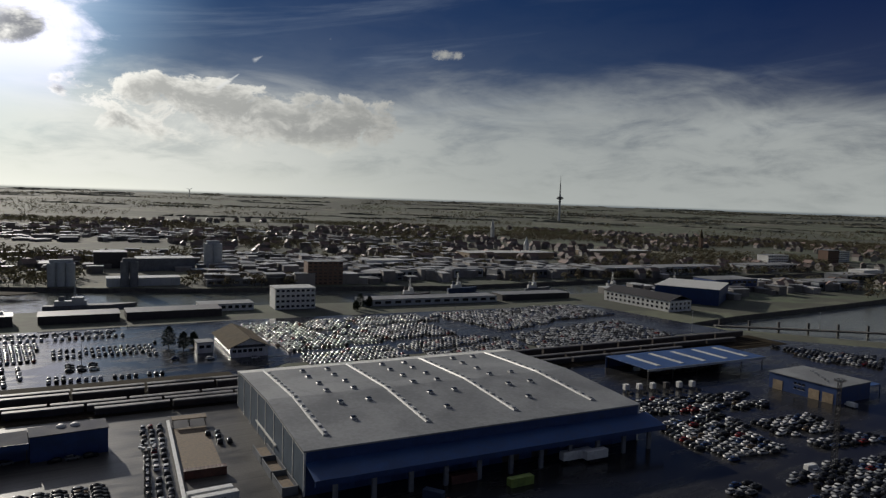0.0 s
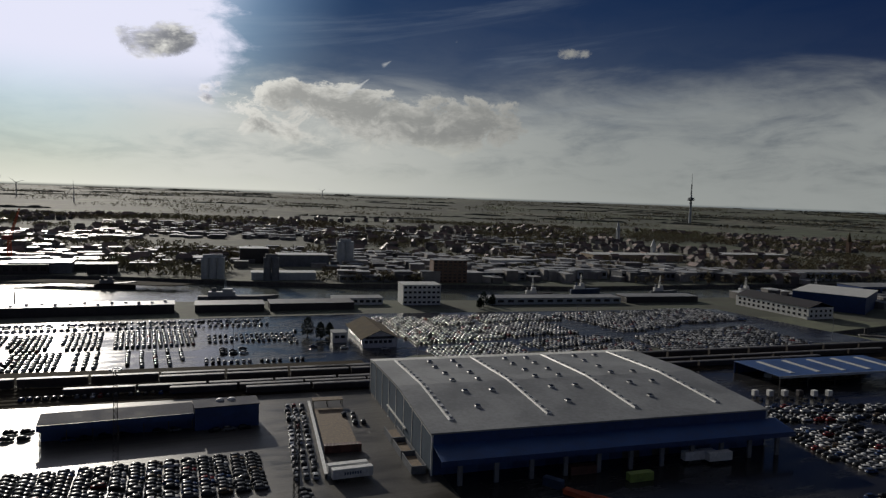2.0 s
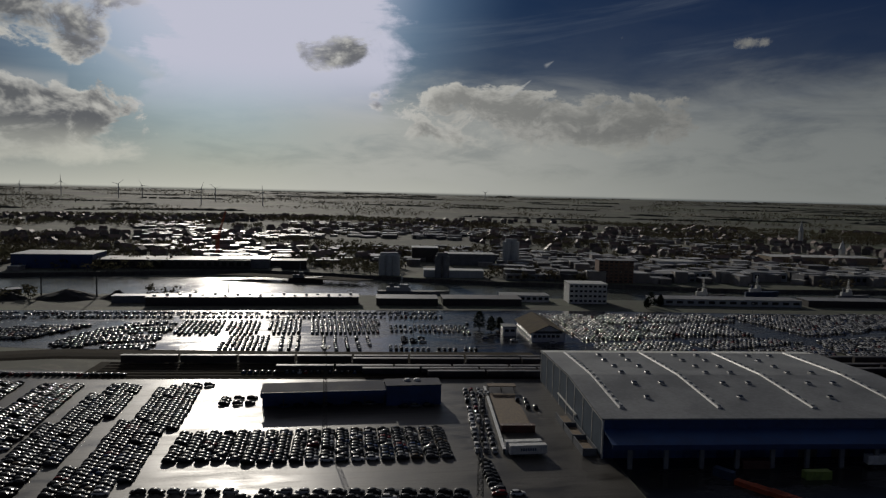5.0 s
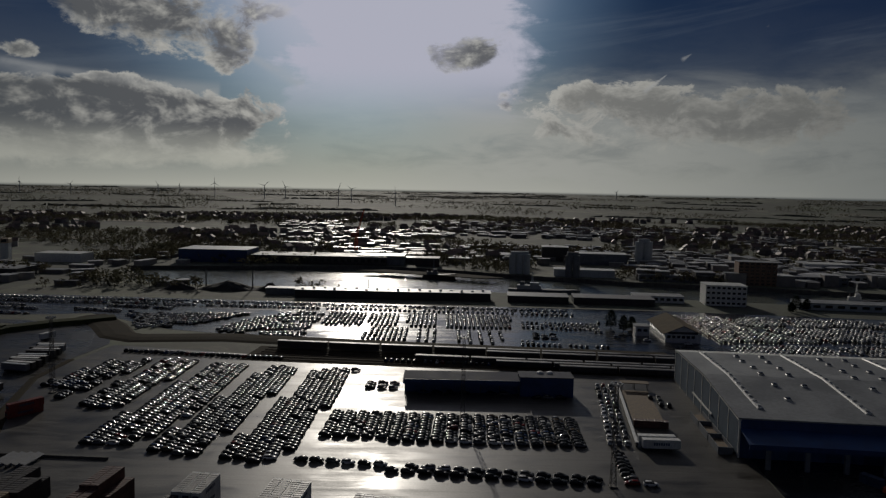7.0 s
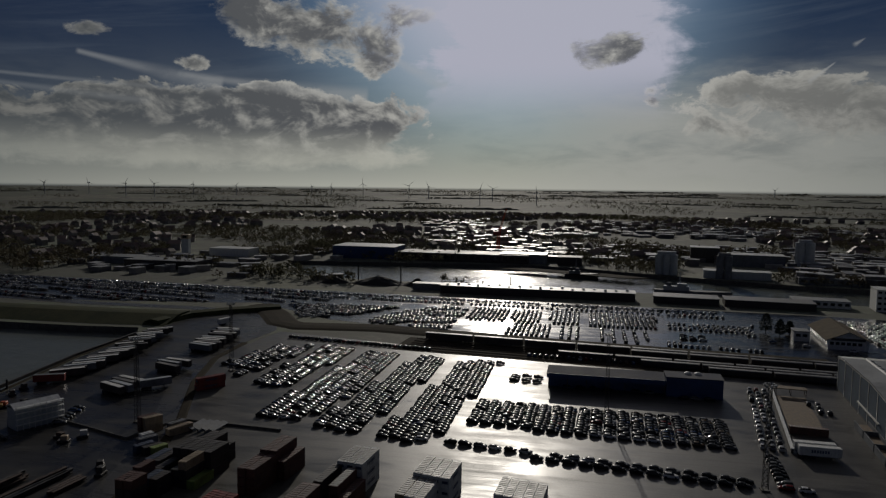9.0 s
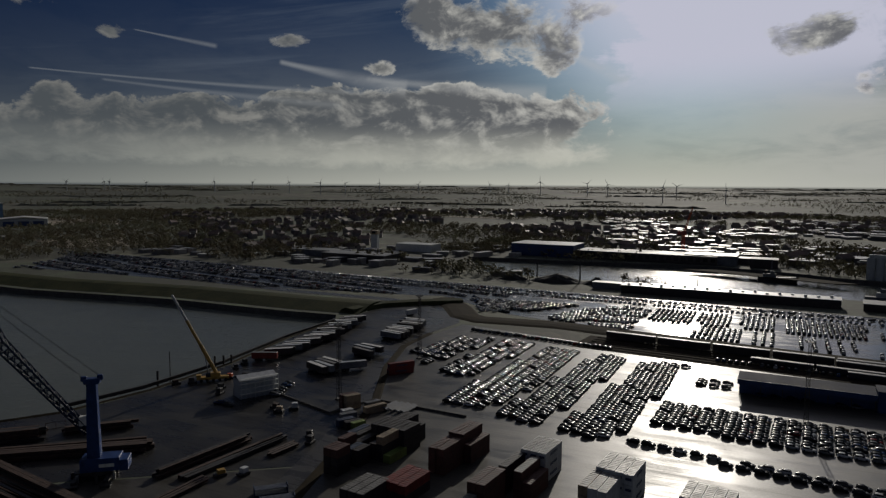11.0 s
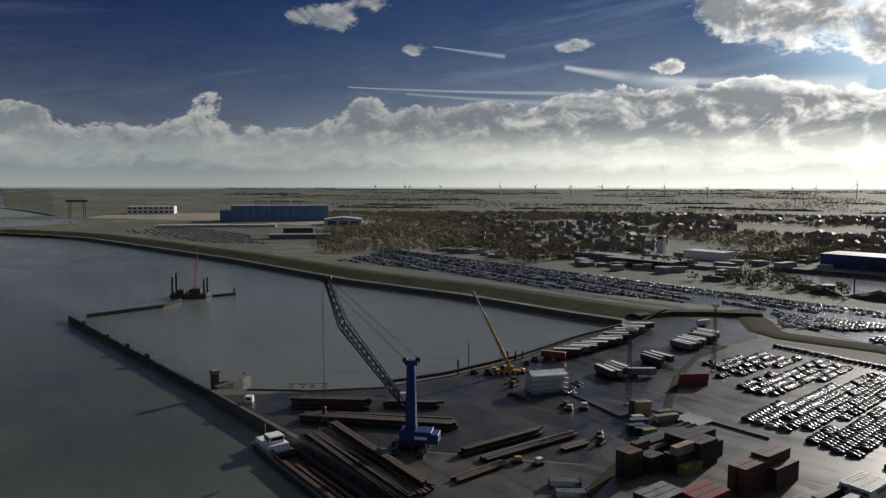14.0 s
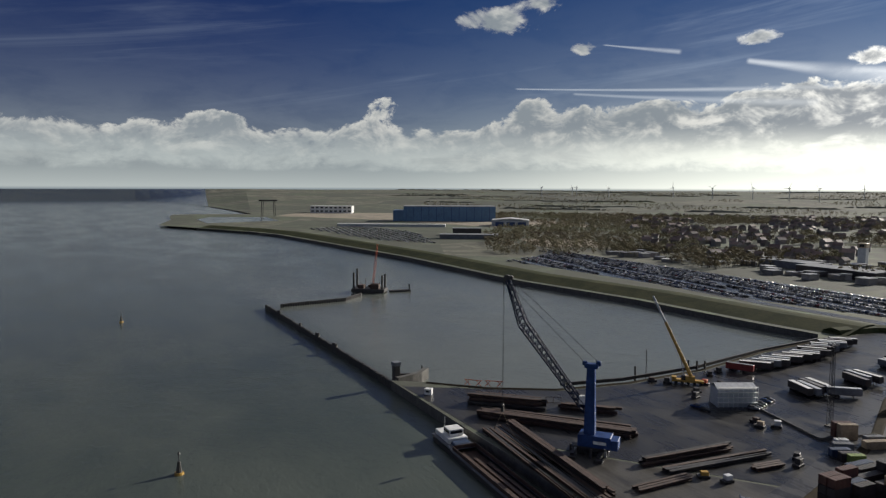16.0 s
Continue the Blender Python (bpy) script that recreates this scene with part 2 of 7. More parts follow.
def material(name, col, rough=0.6, metal=0.0, vary=0.25, scale=0.4, fine=4.0, bump=0.0, rand=0.0, island=0.0, spec=0.5, second=None, streaks=0.0, through=0.0):
    """A worn surface: colour varied at two scales, roughness varied with it, a little relief."""
    m = bpy.data.materials.new(name)
    m.use_nodes = True
    n = Nodes(m.node_tree)
    pos = n.add("ShaderNodeNewGeometry")
    big = n.noise(pos.outputs["Position"], scale, 5, 0.6, 0.4)
    small = n.noise(pos.outputs["Position"], scale * fine, 4, 0.65)
    both = n.math("ADD", n.math("MULTIPLY", big, 0.6), n.math("MULTIPLY", small, 0.4))
    dark = tuple(c * (1 - vary) for c in col)
    light = second or tuple(min(1.0, c * (1 + vary)) for c in col)
    c = n.mix(n.smooth(both, 0.35, 0.65), dark, light)
    if streaks:
        s = n.add("ShaderNodeMapping")
        n.put(s.inputs[0], pos.outputs["Position"])
        s.inputs["Scale"].default_value = (1, 1, 0.06)
        c = n.mix(n.math("MULTIPLY", n.smooth(n.noise(s.outputs[0], 0.9, 4), 0.5, 0.75), streaks), c, tuple(v * 0.45 for v in col))
    if rand:
        r = n.add("ShaderNodeObjectInfo").outputs["Random"]
        c = n.mix(rand, c, n.mix(1.0, c, n.ramp(r, [(0, (0.25, 0.25, 0.25)), (0.5, (0.9, 0.9, 0.9)), (1, (1.5, 1.5, 1.5))]), "MULTIPLY"))
    if island:
        r = pos.outputs["Random Per Island"]
        c = n.mix(island, c, n.mix(1.0, c, n.ramp(r, [(0, (0.3, 0.3, 0.3)), (0.5, (0.9, 0.9, 0.9)), (1, (1.6, 1.6, 1.6))]), "MULTIPLY"))
    b = n.add("ShaderNodeBsdfPrincipled")
    n.put(b.inputs["Base Color"], c)
    n.put(b.inputs["Roughness"], n.smooth(both, 0.3, 0.7, max(0.02, rough - 0.1), min(1.0, rough + 0.1)))
    b.inputs["Metallic"].default_value = metal
    b.inputs["Specular IOR Level"].default_value = spec
    if bump:
        bp = n.add("ShaderNodeBump")
        n.put(bp.inputs["Height"], small)
        bp.inputs["Strength"].default_value, bp.inputs["Distance"].default_value = 0.5, bump
        n.put(b.inputs["Normal"], bp.outputs[0])
    shader = b.outputs[0]
    if through:
        tr = n.add("ShaderNodeBsdfTranslucent")
        n.put(tr.inputs[0], c)
        mx = n.add("ShaderNodeMixShader")
        mx.inputs[0].default_value = through
        n.tree.links.new(shader, mx.inputs[1])
        n.tree.links.new(tr.outputs[0], mx.inputs[2])
        shader = mx.outputs[0]
    n.tree.links.new(shader, n.add("ShaderNodeOutputMaterial").inputs[0])
    return m


def wet_paving(name, dry, wet, wetness, rough_wet=0.16):
    """Concrete or asphalt after rain: damp patches and shallow puddles, faint joints, tyre marks along x."""
    m = bpy.data.materials.new(name)
    m.use_nodes = True
    n = Nodes(m.node_tree)
    p = n.add("ShaderNodeNewGeometry").outputs["Position"]
    mp = n.add("ShaderNodeMapping")
    n.put(mp.inputs[0], p)
    mp.inputs["Scale"].default_value = (0.22, 1, 1)
    patches = n.noise(p, 0.035, 6, 0.62, 0.6)
    lanes = n.noise(mp.outputs[0], 0.16, 6, 0.65, 0.3)
    grit = n.noise(p, 1.4, 5, 0.7)
    w = n.smooth(n.math("ADD", n.math("MULTIPLY", patches, 0.4), n.math("ADD", n.math("MULTIPLY", lanes, 0.4), n.math("MULTIPLY", grit, 0.2))), 0.5 + wetness[0], 0.5 + wetness[1])
    lines = n.add("ShaderNodeMapping")
    n.put(lines.inputs[0], p)
    lines.inputs["Scale"].default_value = (0.035, 1, 1)
    lines.inputs["Rotation"].default_value = (0, 0, 0.07)
    marks = n.noise(lines.outputs[0], 0.75, 5, 0.7, 0.15)
    c = n.mix(w, dry, wet)
    c = n.mix(n.smooth(grit, 0.3, 0.8, 0.0, 0.55), c, tuple(v * 0.5 for v in dry))
    c = n.mix(n.smooth(marks, 0.52, 0.66, 0.0, 0.6), c, tuple(v * 0.4 for v in dry))
    c = n.mix(n.smooth(lanes, 0.62, 0.72, 0.0, 0.5), c, tuple(v * 0.35 for v in dry))
    b = n.add("ShaderNodeBsdfPrincipled")
    b.inputs["Specular IOR Level"].default_value = 0.25
    n.put(b.inputs["Base Color"], c)
    r = n.math("ADD", n.smooth(w, 0.0, 1.0, rough_wet + 0.16, rough_wet), n.math("MULTIPLY", n.math("SUBTRACT", n.math("ADD", grit, marks), 1.0), 0.30))
    n.put(b.inputs["Roughness"], r)
    bp = n.add("ShaderNodeBump")
    n.put(bp.inputs["Height"], n.math("MULTIPLY", grit, n.math("SUBTRACT", 1.0, w)))
    bp.inputs["Strength"].default_value, bp.inputs["Distance"].default_value = 0.35, 0.03
    n.put(b.inputs["Normal"], bp.outputs[0])
    n.tree.links.new(b.outputs[0], n.add("ShaderNodeOutputMaterial").inputs[0])
    return m


def water_material():
    m = bpy.data.materials.new("harbour_water")
    m.use_nodes = True
    n = Nodes(m.node_tree)
    p = n.add("ShaderNodeNewGeometry").outputs["Position"]
    mp = n.add("ShaderNodeMapping")
    n.put(mp.inputs[0], p)
    mp.inputs["Scale"].default_value = (0.55, 1.0, 1)
    mp.inputs["Rotation"].default_value = (0, 0, 0.5)
    silt = n.noise(p, 0.006, 5, 0.6, 1.2)
    band = n.noise(mp.outputs[0], 0.02, 6, 0.6, 0.8)
    ripple = n.noise(mp.outputs[0], 0.45, 6, 0.62, 0.5)
    swell = n.noise(mp.outputs[0], 0.09, 4, 0.5, 0.4)
    b = n.add("ShaderNodeBsdfPrincipled")
    murk = n.mix(n.smooth(n.math("ADD", n.math("MULTIPLY", silt, 0.6), n.math("MULTIPLY", band, 0.4)), 0.35, 0.65), (0.058, 0.072, 0.060), (0.090, 0.103, 0.083))
    # extra brightness of the water behind the piled wall, put into its colour
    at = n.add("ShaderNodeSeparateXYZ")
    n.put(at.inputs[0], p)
    basin_lift = n.math("MULTIPLY", n.smooth(at.outputs[1], 82, 118), n.smooth(at.outputs[0], -760, -500))
    murk = n.mix(n.math("MULTIPLY", basin_lift, 0.55), murk, (0.20, 0.212, 0.186))
    n.put(b.inputs["Base Color"], murk)
    n.put(b.inputs["Roughness"], n.smooth(band, 0.35, 0.65, 0.14, 0.20))
    b.inputs["IOR"].default_value = 1.33
    bp = n.add("ShaderNodeBump")
    n.put(bp.inputs["Height"], n.math("ADD", ripple, n.math("MULTIPLY", swell, 1.5)))
    bp.inputs["Strength"].default_value, bp.inputs["Distance"].default_value = 0.34, 0.55
    n.put(b.inputs["Normal"], bp.outputs[0])
    n.tree.links.new(b.outputs[0], n.add("ShaderNodeOutputMaterial").inputs[0])
    return m


def land_material():
    """Winter country: woods, gardens, fields and damp ground, from near to the horizon."""
    m = bpy.data.materials.new("winter_land")
    m.use_nodes = True
    n = Nodes(m.node_tree)
    p = n.add("ShaderNodeNewGeometry").outputs["Position"]
    v = n.add("ShaderNodeTexVoronoi")
    n.put(v.inputs["Vector"], p)
    v.inputs["Scale"].default_value = 0.0042
    field = n.add("ShaderNodeSeparateColor")
    n.put(field.inputs[0], v.outputs["Color"])
    col = n.ramp(field.outputs[0], [(0.0, (0.11, 0.12, 0.095)), (0.35, (0.125, 0.145, 0.10)), (0.6, (0.15, 0.185, 0.115)), (0.8, (0.23, 0.22, 0.165)), (1.0, (0.14, 0.17, 0.11))])
    clumps = n.noise(p, 0.018, 8, 0.68, 0.8)
    col = n.mix(n.smooth(clumps, 0.40, 0.56, 0.0, 0.8), col, (0.095, 0.098, 0.080))
    col = n.mix(n.smooth(n.noise(p, 0.15, 5, 0.7), 0.3, 0.8, 0.0, 0.5), col, (0.085, 0.083, 0.068))
    b = n.add("ShaderNodeBsdfPrincipled")
    n.put(b.inputs["Base Color"], col)
    b.inputs["Roughness"].default_value = 0.85
    b.inputs["Specular IOR Level"].default_value = 0.2
    n.tree.links.new(b.outputs[0], n.add("ShaderNodeOutputMaterial").inputs[0])
    return m


def paint_material(name, per_island, light, gloss=0.08):
    """Car paint: each car its own colour, mostly black, greys, white and silver, under clear coat."""
    m = bpy.data.materials.new(name)
    m.use_nodes = True
    n = Nodes(m.node_tree)
    r = n.add("ShaderNodeNewGeometry").outputs["Random Per Island"] if per_island else n.add("ShaderNodeObjectInfo").outputs["Random"]
    ramp = n.add("ShaderNodeValToRGB")
    n.put(ramp.inputs[0], r)
    ramp.color_ramp.interpolation = "CONSTANT"
    k = 1 - light
    stops = [(0, (0.012, 0.012, 0.013)), (0.42 * k, (0.040, 0.043, 0.047)), (0.75 * k, (0.13, 0.135, 0.14)), (0.88 * k, (0.36, 0.37, 0.38)), (0.88 * k + 0.88 * light * 0.45, (0.68, 0.68, 0.67)), (0.88, (0.02, 0.045, 0.12)), (0.94, (0.16, 0.012, 0.012)), (0.97, (0.10, 0.07, 0.04))]
    e = ramp.color_ramp.elements
    while len(e) < len(stops):
        e.new(0.5)
    for x, (pos, c) in zip(e, stops):
        x.position, x.color = pos, (*c, 1)
    b = n.add("ShaderNodeBsdfPrincipled")
    n.put(b.inputs["Base Color"], ramp.outputs[0])
    b.inputs["Roughness"].default_value, b.inputs["Specular IOR Level"].default_value = 0.27, gloss
    b.inputs["Coat Weight"].default_value, b.inputs["Coat Roughness"].default_value = 0.04, 0.06
    n.tree.links.new(b.outputs[0], n.add("ShaderNodeOutputMaterial").inputs[0])
    return m


LAND = land_material()
WATER = water_material()
YARD = wet_paving("wet_concrete_yard", (0.095, 0.089, 0.078), (0.040, 0.037, 0.032), (-0.10, 0.14), 0.32)
ASPHALT = wet_paving("wet_asphalt", (0.040, 0.040, 0.040), (0.020, 0.020, 0.021), (-0.10, 0.08), 0.15)
APRON = wet_paving("wet_quay_apron", (0.058, 0.056, 0.052), (0.030, 0.029, 0.028), (-0.12, 0.10), 0.27)
ROAD = wet_paving("wet_road", (0.10, 0.096, 0.088), (0.045, 0.043, 0.040), (-0.06, 0.12), 0.18)
QUAY_WALL = material("quay_concrete", (0.10, 0.095, 0.085), 0.75, vary=0.35, scale=0.3, streaks=0.6)
GRASS = material("dike_grass", (0.032, 0.046, 0.015), 0.9, vary=0.35, scale=0.06, fine=8, spec=0.1, second=(0.058, 0.060, 0.026))
EARTH = material("muddy_bank", (0.036, 0.029, 0.019), 0.95, vary=0.4, scale=0.1, fine=8, spec=0.05)
ROOF_GREY = material("grey_membrane_roof", (0.235, 0.245, 0.25), 0.6, vary=0.24, scale=0.05, fine=14, spec=0.3)
ROOF_PALE = material("pale_metal_edge", (0.62, 0.62, 0.58), 0.45, vary=0.10, scale=0.2)
BLUE_CLAD = material("blue_steel_cladding", (0.018, 0.050, 0.16), 0.5, vary=0.18, scale=0.2, streaks=0.25)
BLUE_ROOF = material("blue_roof_sheet", (0.030, 0.080, 0.22), 0.5, vary=0.2, scale=0.12)
PALE_CLAD = material("pale_profiled_wall", (0.42, 0.45, 0.47), 0.5, vary=0.12, scale=0.3, streaks=0.3)
GREY_CLAD = material("grey_steel_cladding", (0.17, 0.18, 0.195), 0.7, vary=0.2, scale=0.2, streaks=0.3, spec=0.2)
WHITE = material("white_paint", (0.72, 0.72, 0.69), 0.5, vary=0.12, scale=0.5, streaks=0.2)
DARK_STEEL = material("dark_steel", (0.045, 0.042, 0.040), 0.55, vary=0.35, scale=0.6)
RUST = material("rusty_steel", (0.058, 0.034, 0.025), 0.7, vary=0.5, scale=0.7, fine=6)
GALV = material("galvanised_steel", (0.35, 0.36, 0.37), 0.45, metal=0.6, vary=0.2, scale=0.8)
TIMBER = material("weathered_timber", (0.16, 0.115, 0.07), 0.8, vary=0.4, scale=1.0)
BRICK = material("brown_brick", (0.17, 0.105, 0.075), 0.85, vary=0.3, scale=0.5, fine=6)
TILE_ROOF = material("brown_tile_roof", (0.10, 0.080, 0.052), 0.92, vary=0.35, scale=0.3, fine=8, spec=0.08)
GLASS = material("dark_window_glass", (0.012, 0.014, 0.017), 0.16, vary=0.2, spec=0.45)
RUBBER = material("tyre_rubber", (0.018, 0.018, 0.018), 0.8)
WAGON = material("wagon_brown", (0.050, 0.038, 0.032), 0.65, vary=0.4, scale=0.25, streaks=0.4)
TARP = material("wagon_roof", (0.13, 0.125, 0.12), 0.5, vary=0.4, scale=0.2)
CRANE_BLUE = material("crane_blue_paint", (0.018, 0.050, 0.165), 0.5, vary=0.25, scale=0.4, streaks=0.3, spec=0.25)
YELLOW = material("crane_yellow_paint", (0.42, 0.25, 0.05), 0.45, vary=0.2, scale=0.5)
RED_PAINT = material("red_paint", (0.22, 0.030, 0.024), 0.5, vary=0.25, scale=0.5, streaks=0.3)
ORANGE = material("orange_red_paint", (0.50, 0.10, 0.035), 0.5, vary=0.2, scale=0.5)
BROWN_BOX = material("brown_container_paint", (0.10, 0.042, 0.032), 0.55, vary=0.3, scale=0.4, streaks=0.4)
DARK_BOX = material("dark_container_paint", (0.040, 0.034, 0.034), 0.55, vary=0.35, scale=0.4, streaks=0.4)
BLUE_BOX = material("blue_container_paint", (0.030, 0.055, 0.11), 0.55, vary=0.3, scale=0.4, streaks=0.3)
GREEN_BOX = material("green_container_paint", (0.22, 0.30, 0.07), 0.55, vary=0.25, scale=0.4)
SAND_BOX = material("sand_container_paint", (0.34, 0.26, 0.17), 0.55, vary=0.25, scale=0.4, streaks=0.3)
WHITE_BOX = material("white_container_paint", (0.62, 0.63, 0.62), 0.5, vary=0.15, scale=0.4, streaks=0.35)
LETTER = material("dark_lettering", (0.05, 0.07, 0.12), 0.6)
CAR_PAINT = paint_material("car_paint", False, 0.12)
CAR_PAINT_MANY = paint_material("car_paint_many", True, 0.05)
CAR_PAINT_MIXED = paint_material("car_paint_mixed", True, 0.40, 0.20)
CAR_PAINT_LIGHT = paint_material("car_paint_light", True, 0.70, 0.30)
BARK = material("bark", (0.040, 0.032, 0.024), 0.9, vary=0.3, scale=1.0)
TWIGS = material("winter_twigs", (0.25, 0.21, 0.16), 0.9, vary=0.3, scale=0.004, fine=12, island=0.3, spec=0.05, second=(0.22, 0.22, 0.15), through=0.6)
EVERGREEN = material("evergreen_needles", (0.016, 0.026, 0.012), 0.9, vary=0.3, scale=0.5, spec=0.1)
HOUSE_WALL = material("town_walls", (0.25, 0.235, 0.22), 0.8, vary=0.3, scale=0.02, fine=10, island=0.8)
HOUSE_ROOF = material("town_roofs", (0.17, 0.12, 0.10), 0.6, vary=0.4, scale=0.02, fine=10, island=0.8)
FLAT_ROOF = material("industrial_roofs", (0.36, 0.36, 0.35), 0.42, vary=0.3, scale=0.02, fine=10, island=0.9)
SAND = material("pale_sand_ground", (0.26, 0.225, 0.165), 0.9, vary=0.35, scale=0.02, fine=8)
FAR_WOOD = material("far_winter_wood", (0.145, 0.15, 0.12), 0.95, vary=0.35, scale=0.01, fine=9, spec=0.05)
COAL = material("coal_heap", (0.020, 0.020, 0.021), 0.85, vary=0.4, scale=0.5)
TURBINE = material("turbine_white", (0.55, 0.56, 0.56), 0.5)

# ---------------------------------------------------------------- mesh tools


def mesh_object(name, verts, faces, mat, parent=None, label="", smooth=False):
    me = bpy.data.meshes.new(name)
    me.from_pydata([tuple(v) for v in verts], [], [tuple(f) for f in faces])
    me.update()
    for m in mat if isinstance(mat, (list, tuple)) else [mat]:
        me.materials.append(m)
    if smooth:
        me.polygons.foreach_set("use_smooth", [True] * len(me.polygons))
    ob = new(name, me)
    if parent:
        ob.parent = parent
    return tagged(ob, label)


def part(name, bm, mat, parent=None, label="", bevel=0.0):
    if bevel:
        bmesh.ops.bevel(bm, geom=bm.edges[:], offset=bevel, segments=1, affect="EDGES")
    bmesh.ops.recalc_face_normals(bm, faces=bm.faces[:])
    me = bpy.data.meshes.new(name)
    bm.to_mesh(me)
    bm.free()
    for m in mat if isinstance(mat, (list, tuple)) else [mat]:
        me.materials.append(m)
    ob = new(name, me)
    if parent:
        ob.parent = parent
    return tagged(ob, label)


def thing(name, x, y, z, turn, label, category, group="", kind=""):
    """An empty at the base of a thing."""
    ob = new(name)
    ob.matrix_world = pose(x, y, z, 0, 0, turn)
    return tagged(ob, label, category, group, kind)


BOX_F = [(0, 3, 2, 1), (4, 5, 6, 7), (0, 1, 5, 4), (1, 2, 6, 5), (2, 3, 7, 6), (3, 0, 4, 7)]


def box(bm, x0, y0, z0, x1, y1, z1, m=None):
    vs = [Vector(c) for c in ((x0, y0, z0), (x1, y0, z0), (x1, y1, z0), (x0, y1, z0), (x0, y0, z1), (x1, y0, z1), (x1, y1, z1), (x0, y1, z1))]
    vs = [bm.verts.new(m @ v if m else v) for v in vs]
    return [bm.faces.new([vs[i] for i in f]) for f in BOX_F]


def boxes(*dims):
    bm = bmesh.new()
    for d in dims:
        box(bm, *d)
    return bm


def beam(bm, a, b, r, sides=6, r2=None):
    """A round bar from a to b."""
    a, b = Vector(a), Vector(b)
    q = (b - a).to_track_quat("Z", "Y").to_matrix()
    rings = []
    for p, rad in ((a, r), (b, r if r2 is None else r2)):
        rings.append([bm.verts.new(p + q @ Vector((math.cos(2 * math.pi * i / sides) * rad, math.sin(2 * math.pi * i / sides) * rad, 0))) for i in range(sides)])
    for i in range(sides):
        j = (i + 1) % sides
        bm.faces.new((rings[0][i], rings[0][j], rings[1][j], rings[1][i]))
    bm.faces.new(rings[0][::-1])
    bm.faces.new(rings[1])


def prism(outline, z0, z1):
    """An upright block over a ground outline, with any holes none."""
    bm = bmesh.new()
    lo = [bm.verts.new((x, y, z0)) for x, y in outline]
    hi = [bm.verts.new((x, y, z1)) for x, y in outline]
    n = len(outline)
    for i in range(n):
        bm.faces.new((lo[i], lo[(i + 1) % n], hi[(i + 1) % n], hi[i]))
    top = bm.faces.new(hi)
    low = bm.faces.new(lo[::-1])
    bmesh.ops.triangulate(bm, faces=[top, low])
    return bm


def gable(bm, x0, y0, x1, y1, z0, z1, over=0.4, along="x", thick=0.25):
    """Two roof slabs over a rectangle, ridge along x or y."""
    if along == "x":
        ym, e = (y0 + y1) / 2, over
        for s, ya in ((1, y0 - e), (-1, y1 + e)):
            za = z0 - (z1 - z0) * e / abs(ym - y0)
            vs = [(x0 - e, ya, za), (x1 + e, ya, za), (x1 + e, ym, z1), (x0 - e, ym, z1)]
            lo = [bm.verts.new(v) for v in vs]
            hi = [bm.verts.new((a, b, c + thick)) for a, b, c in vs]
            for i in range(4):
                bm.faces.new((lo[i], lo[(i + 1) % 4], hi[(i + 1) % 4], hi[i]))
            bm.faces.new(hi)
            bm.faces.new(lo[::-1])
    else:
        n0 = len(bm.verts)
        gable(bm, y0, x0, y1, x1, z0, z1, over, "x", thick)
        bm.verts.ensure_lookup_table()
        for v in bm.verts[n0:]:
            v.co.x, v.co.y = v.co.y, v.co.x


# ---------------------------------------------------------------- land and water
WATER_Z = -4.0
COAST = [(-281, 91), (-221, 90), (0, 88), (700, 86), (2190, 60)]
COAST += [(2190 * math.cos(radians(a)), 2190 * math.sin(radians(a))) for a in range(6, 174, 6)]
COAST += [(-2175, 235), (-2024, 208), (-1850, 190), (-1602, 135), (-1480, 190), (-1320, 262), (-1223, 289), (-1116, 299), (-768, 326), (-530, 327), (-400, 346), (-294, 348), (-257, 352), (-246, 335), (-243, 283), (-232, 226), (-231, 181), (-237, 147), (-252, 123), (-271, 104)]
CANAL = [(-330, 722), (-262, 610), (-251, 598), (-100, 585), (37, 580), (200, 556), (359, 527), (551, 513), (829, 499), (1100, 470), (1100, 545), (935, 560), (640, 592), (410, 606), (300, 638), (185, 662), (110, 690), (60, 712), (0, 740), (-70, 760), (-180, 742)]
BASIN = [(455, 362), (523, 369), (711, 371), (1000, 380), (1000, 120), (700, 170), (524, 256), (470, 330)]


def fill(outlines, z):
    bm = bmesh.new()
    for o in outlines:
        vs = [bm.verts.new((x, y, z)) for x, y in o]
        for i in range(len(vs)):
            bm.edges.new((vs[i], vs[(i + 1) % len(vs)]))
    bmesh.ops.triangle_fill(bm, edges=bm.edges[:], use_beauty=True)
    for f in bm.faces:
        if f.normal.z < 0:
            f.normal_flip()
    return bm


ground_bm = fill([COAST, CANAL, BASIN], 0.0)
# beyond two kilometres the land rises gently to the skyline
rings = [(2190, 0), (2500, 1), (2900, 8), (3400, 20), (3900, 36), (4400, 50), (4930, 61.5)]
angles = [2 + i for i in range(204)]
grid = []
for r, z in rings:
    row = []
    for a in angles:
        east = max(0.0, min(1.0, (75 - a) / 40))
        lift = 1.0 + (0.10 * noise.noise((a * 0.09, r * 0.001, 0)) + 0.02) * (r / 4930) + 0.02 * east
        shore = max(0.0, min(1.0, (a - 168) / 8))
        inner = r + (4550 - r) * shore if r < 4550 else r
        zz = z * lift * (1 - shore) + shore * (-5 if r < 4800 else 60.5)
        row.append(ground_bm.verts.new((inner * math.cos(radians(a)), inner * math.sin(radians(a)), zz)))
    grid.append(row)
for lo, hi in zip(grid, grid[1:]):
    for i in range(len(angles) - 1):
        ground_bm.faces.new((lo[i], hi[i], hi[i + 1], lo[i + 1])).material_index = 1 if angles[i] >= 171 else 0
ground = part("ground", ground_bm, [LAND, WATER])
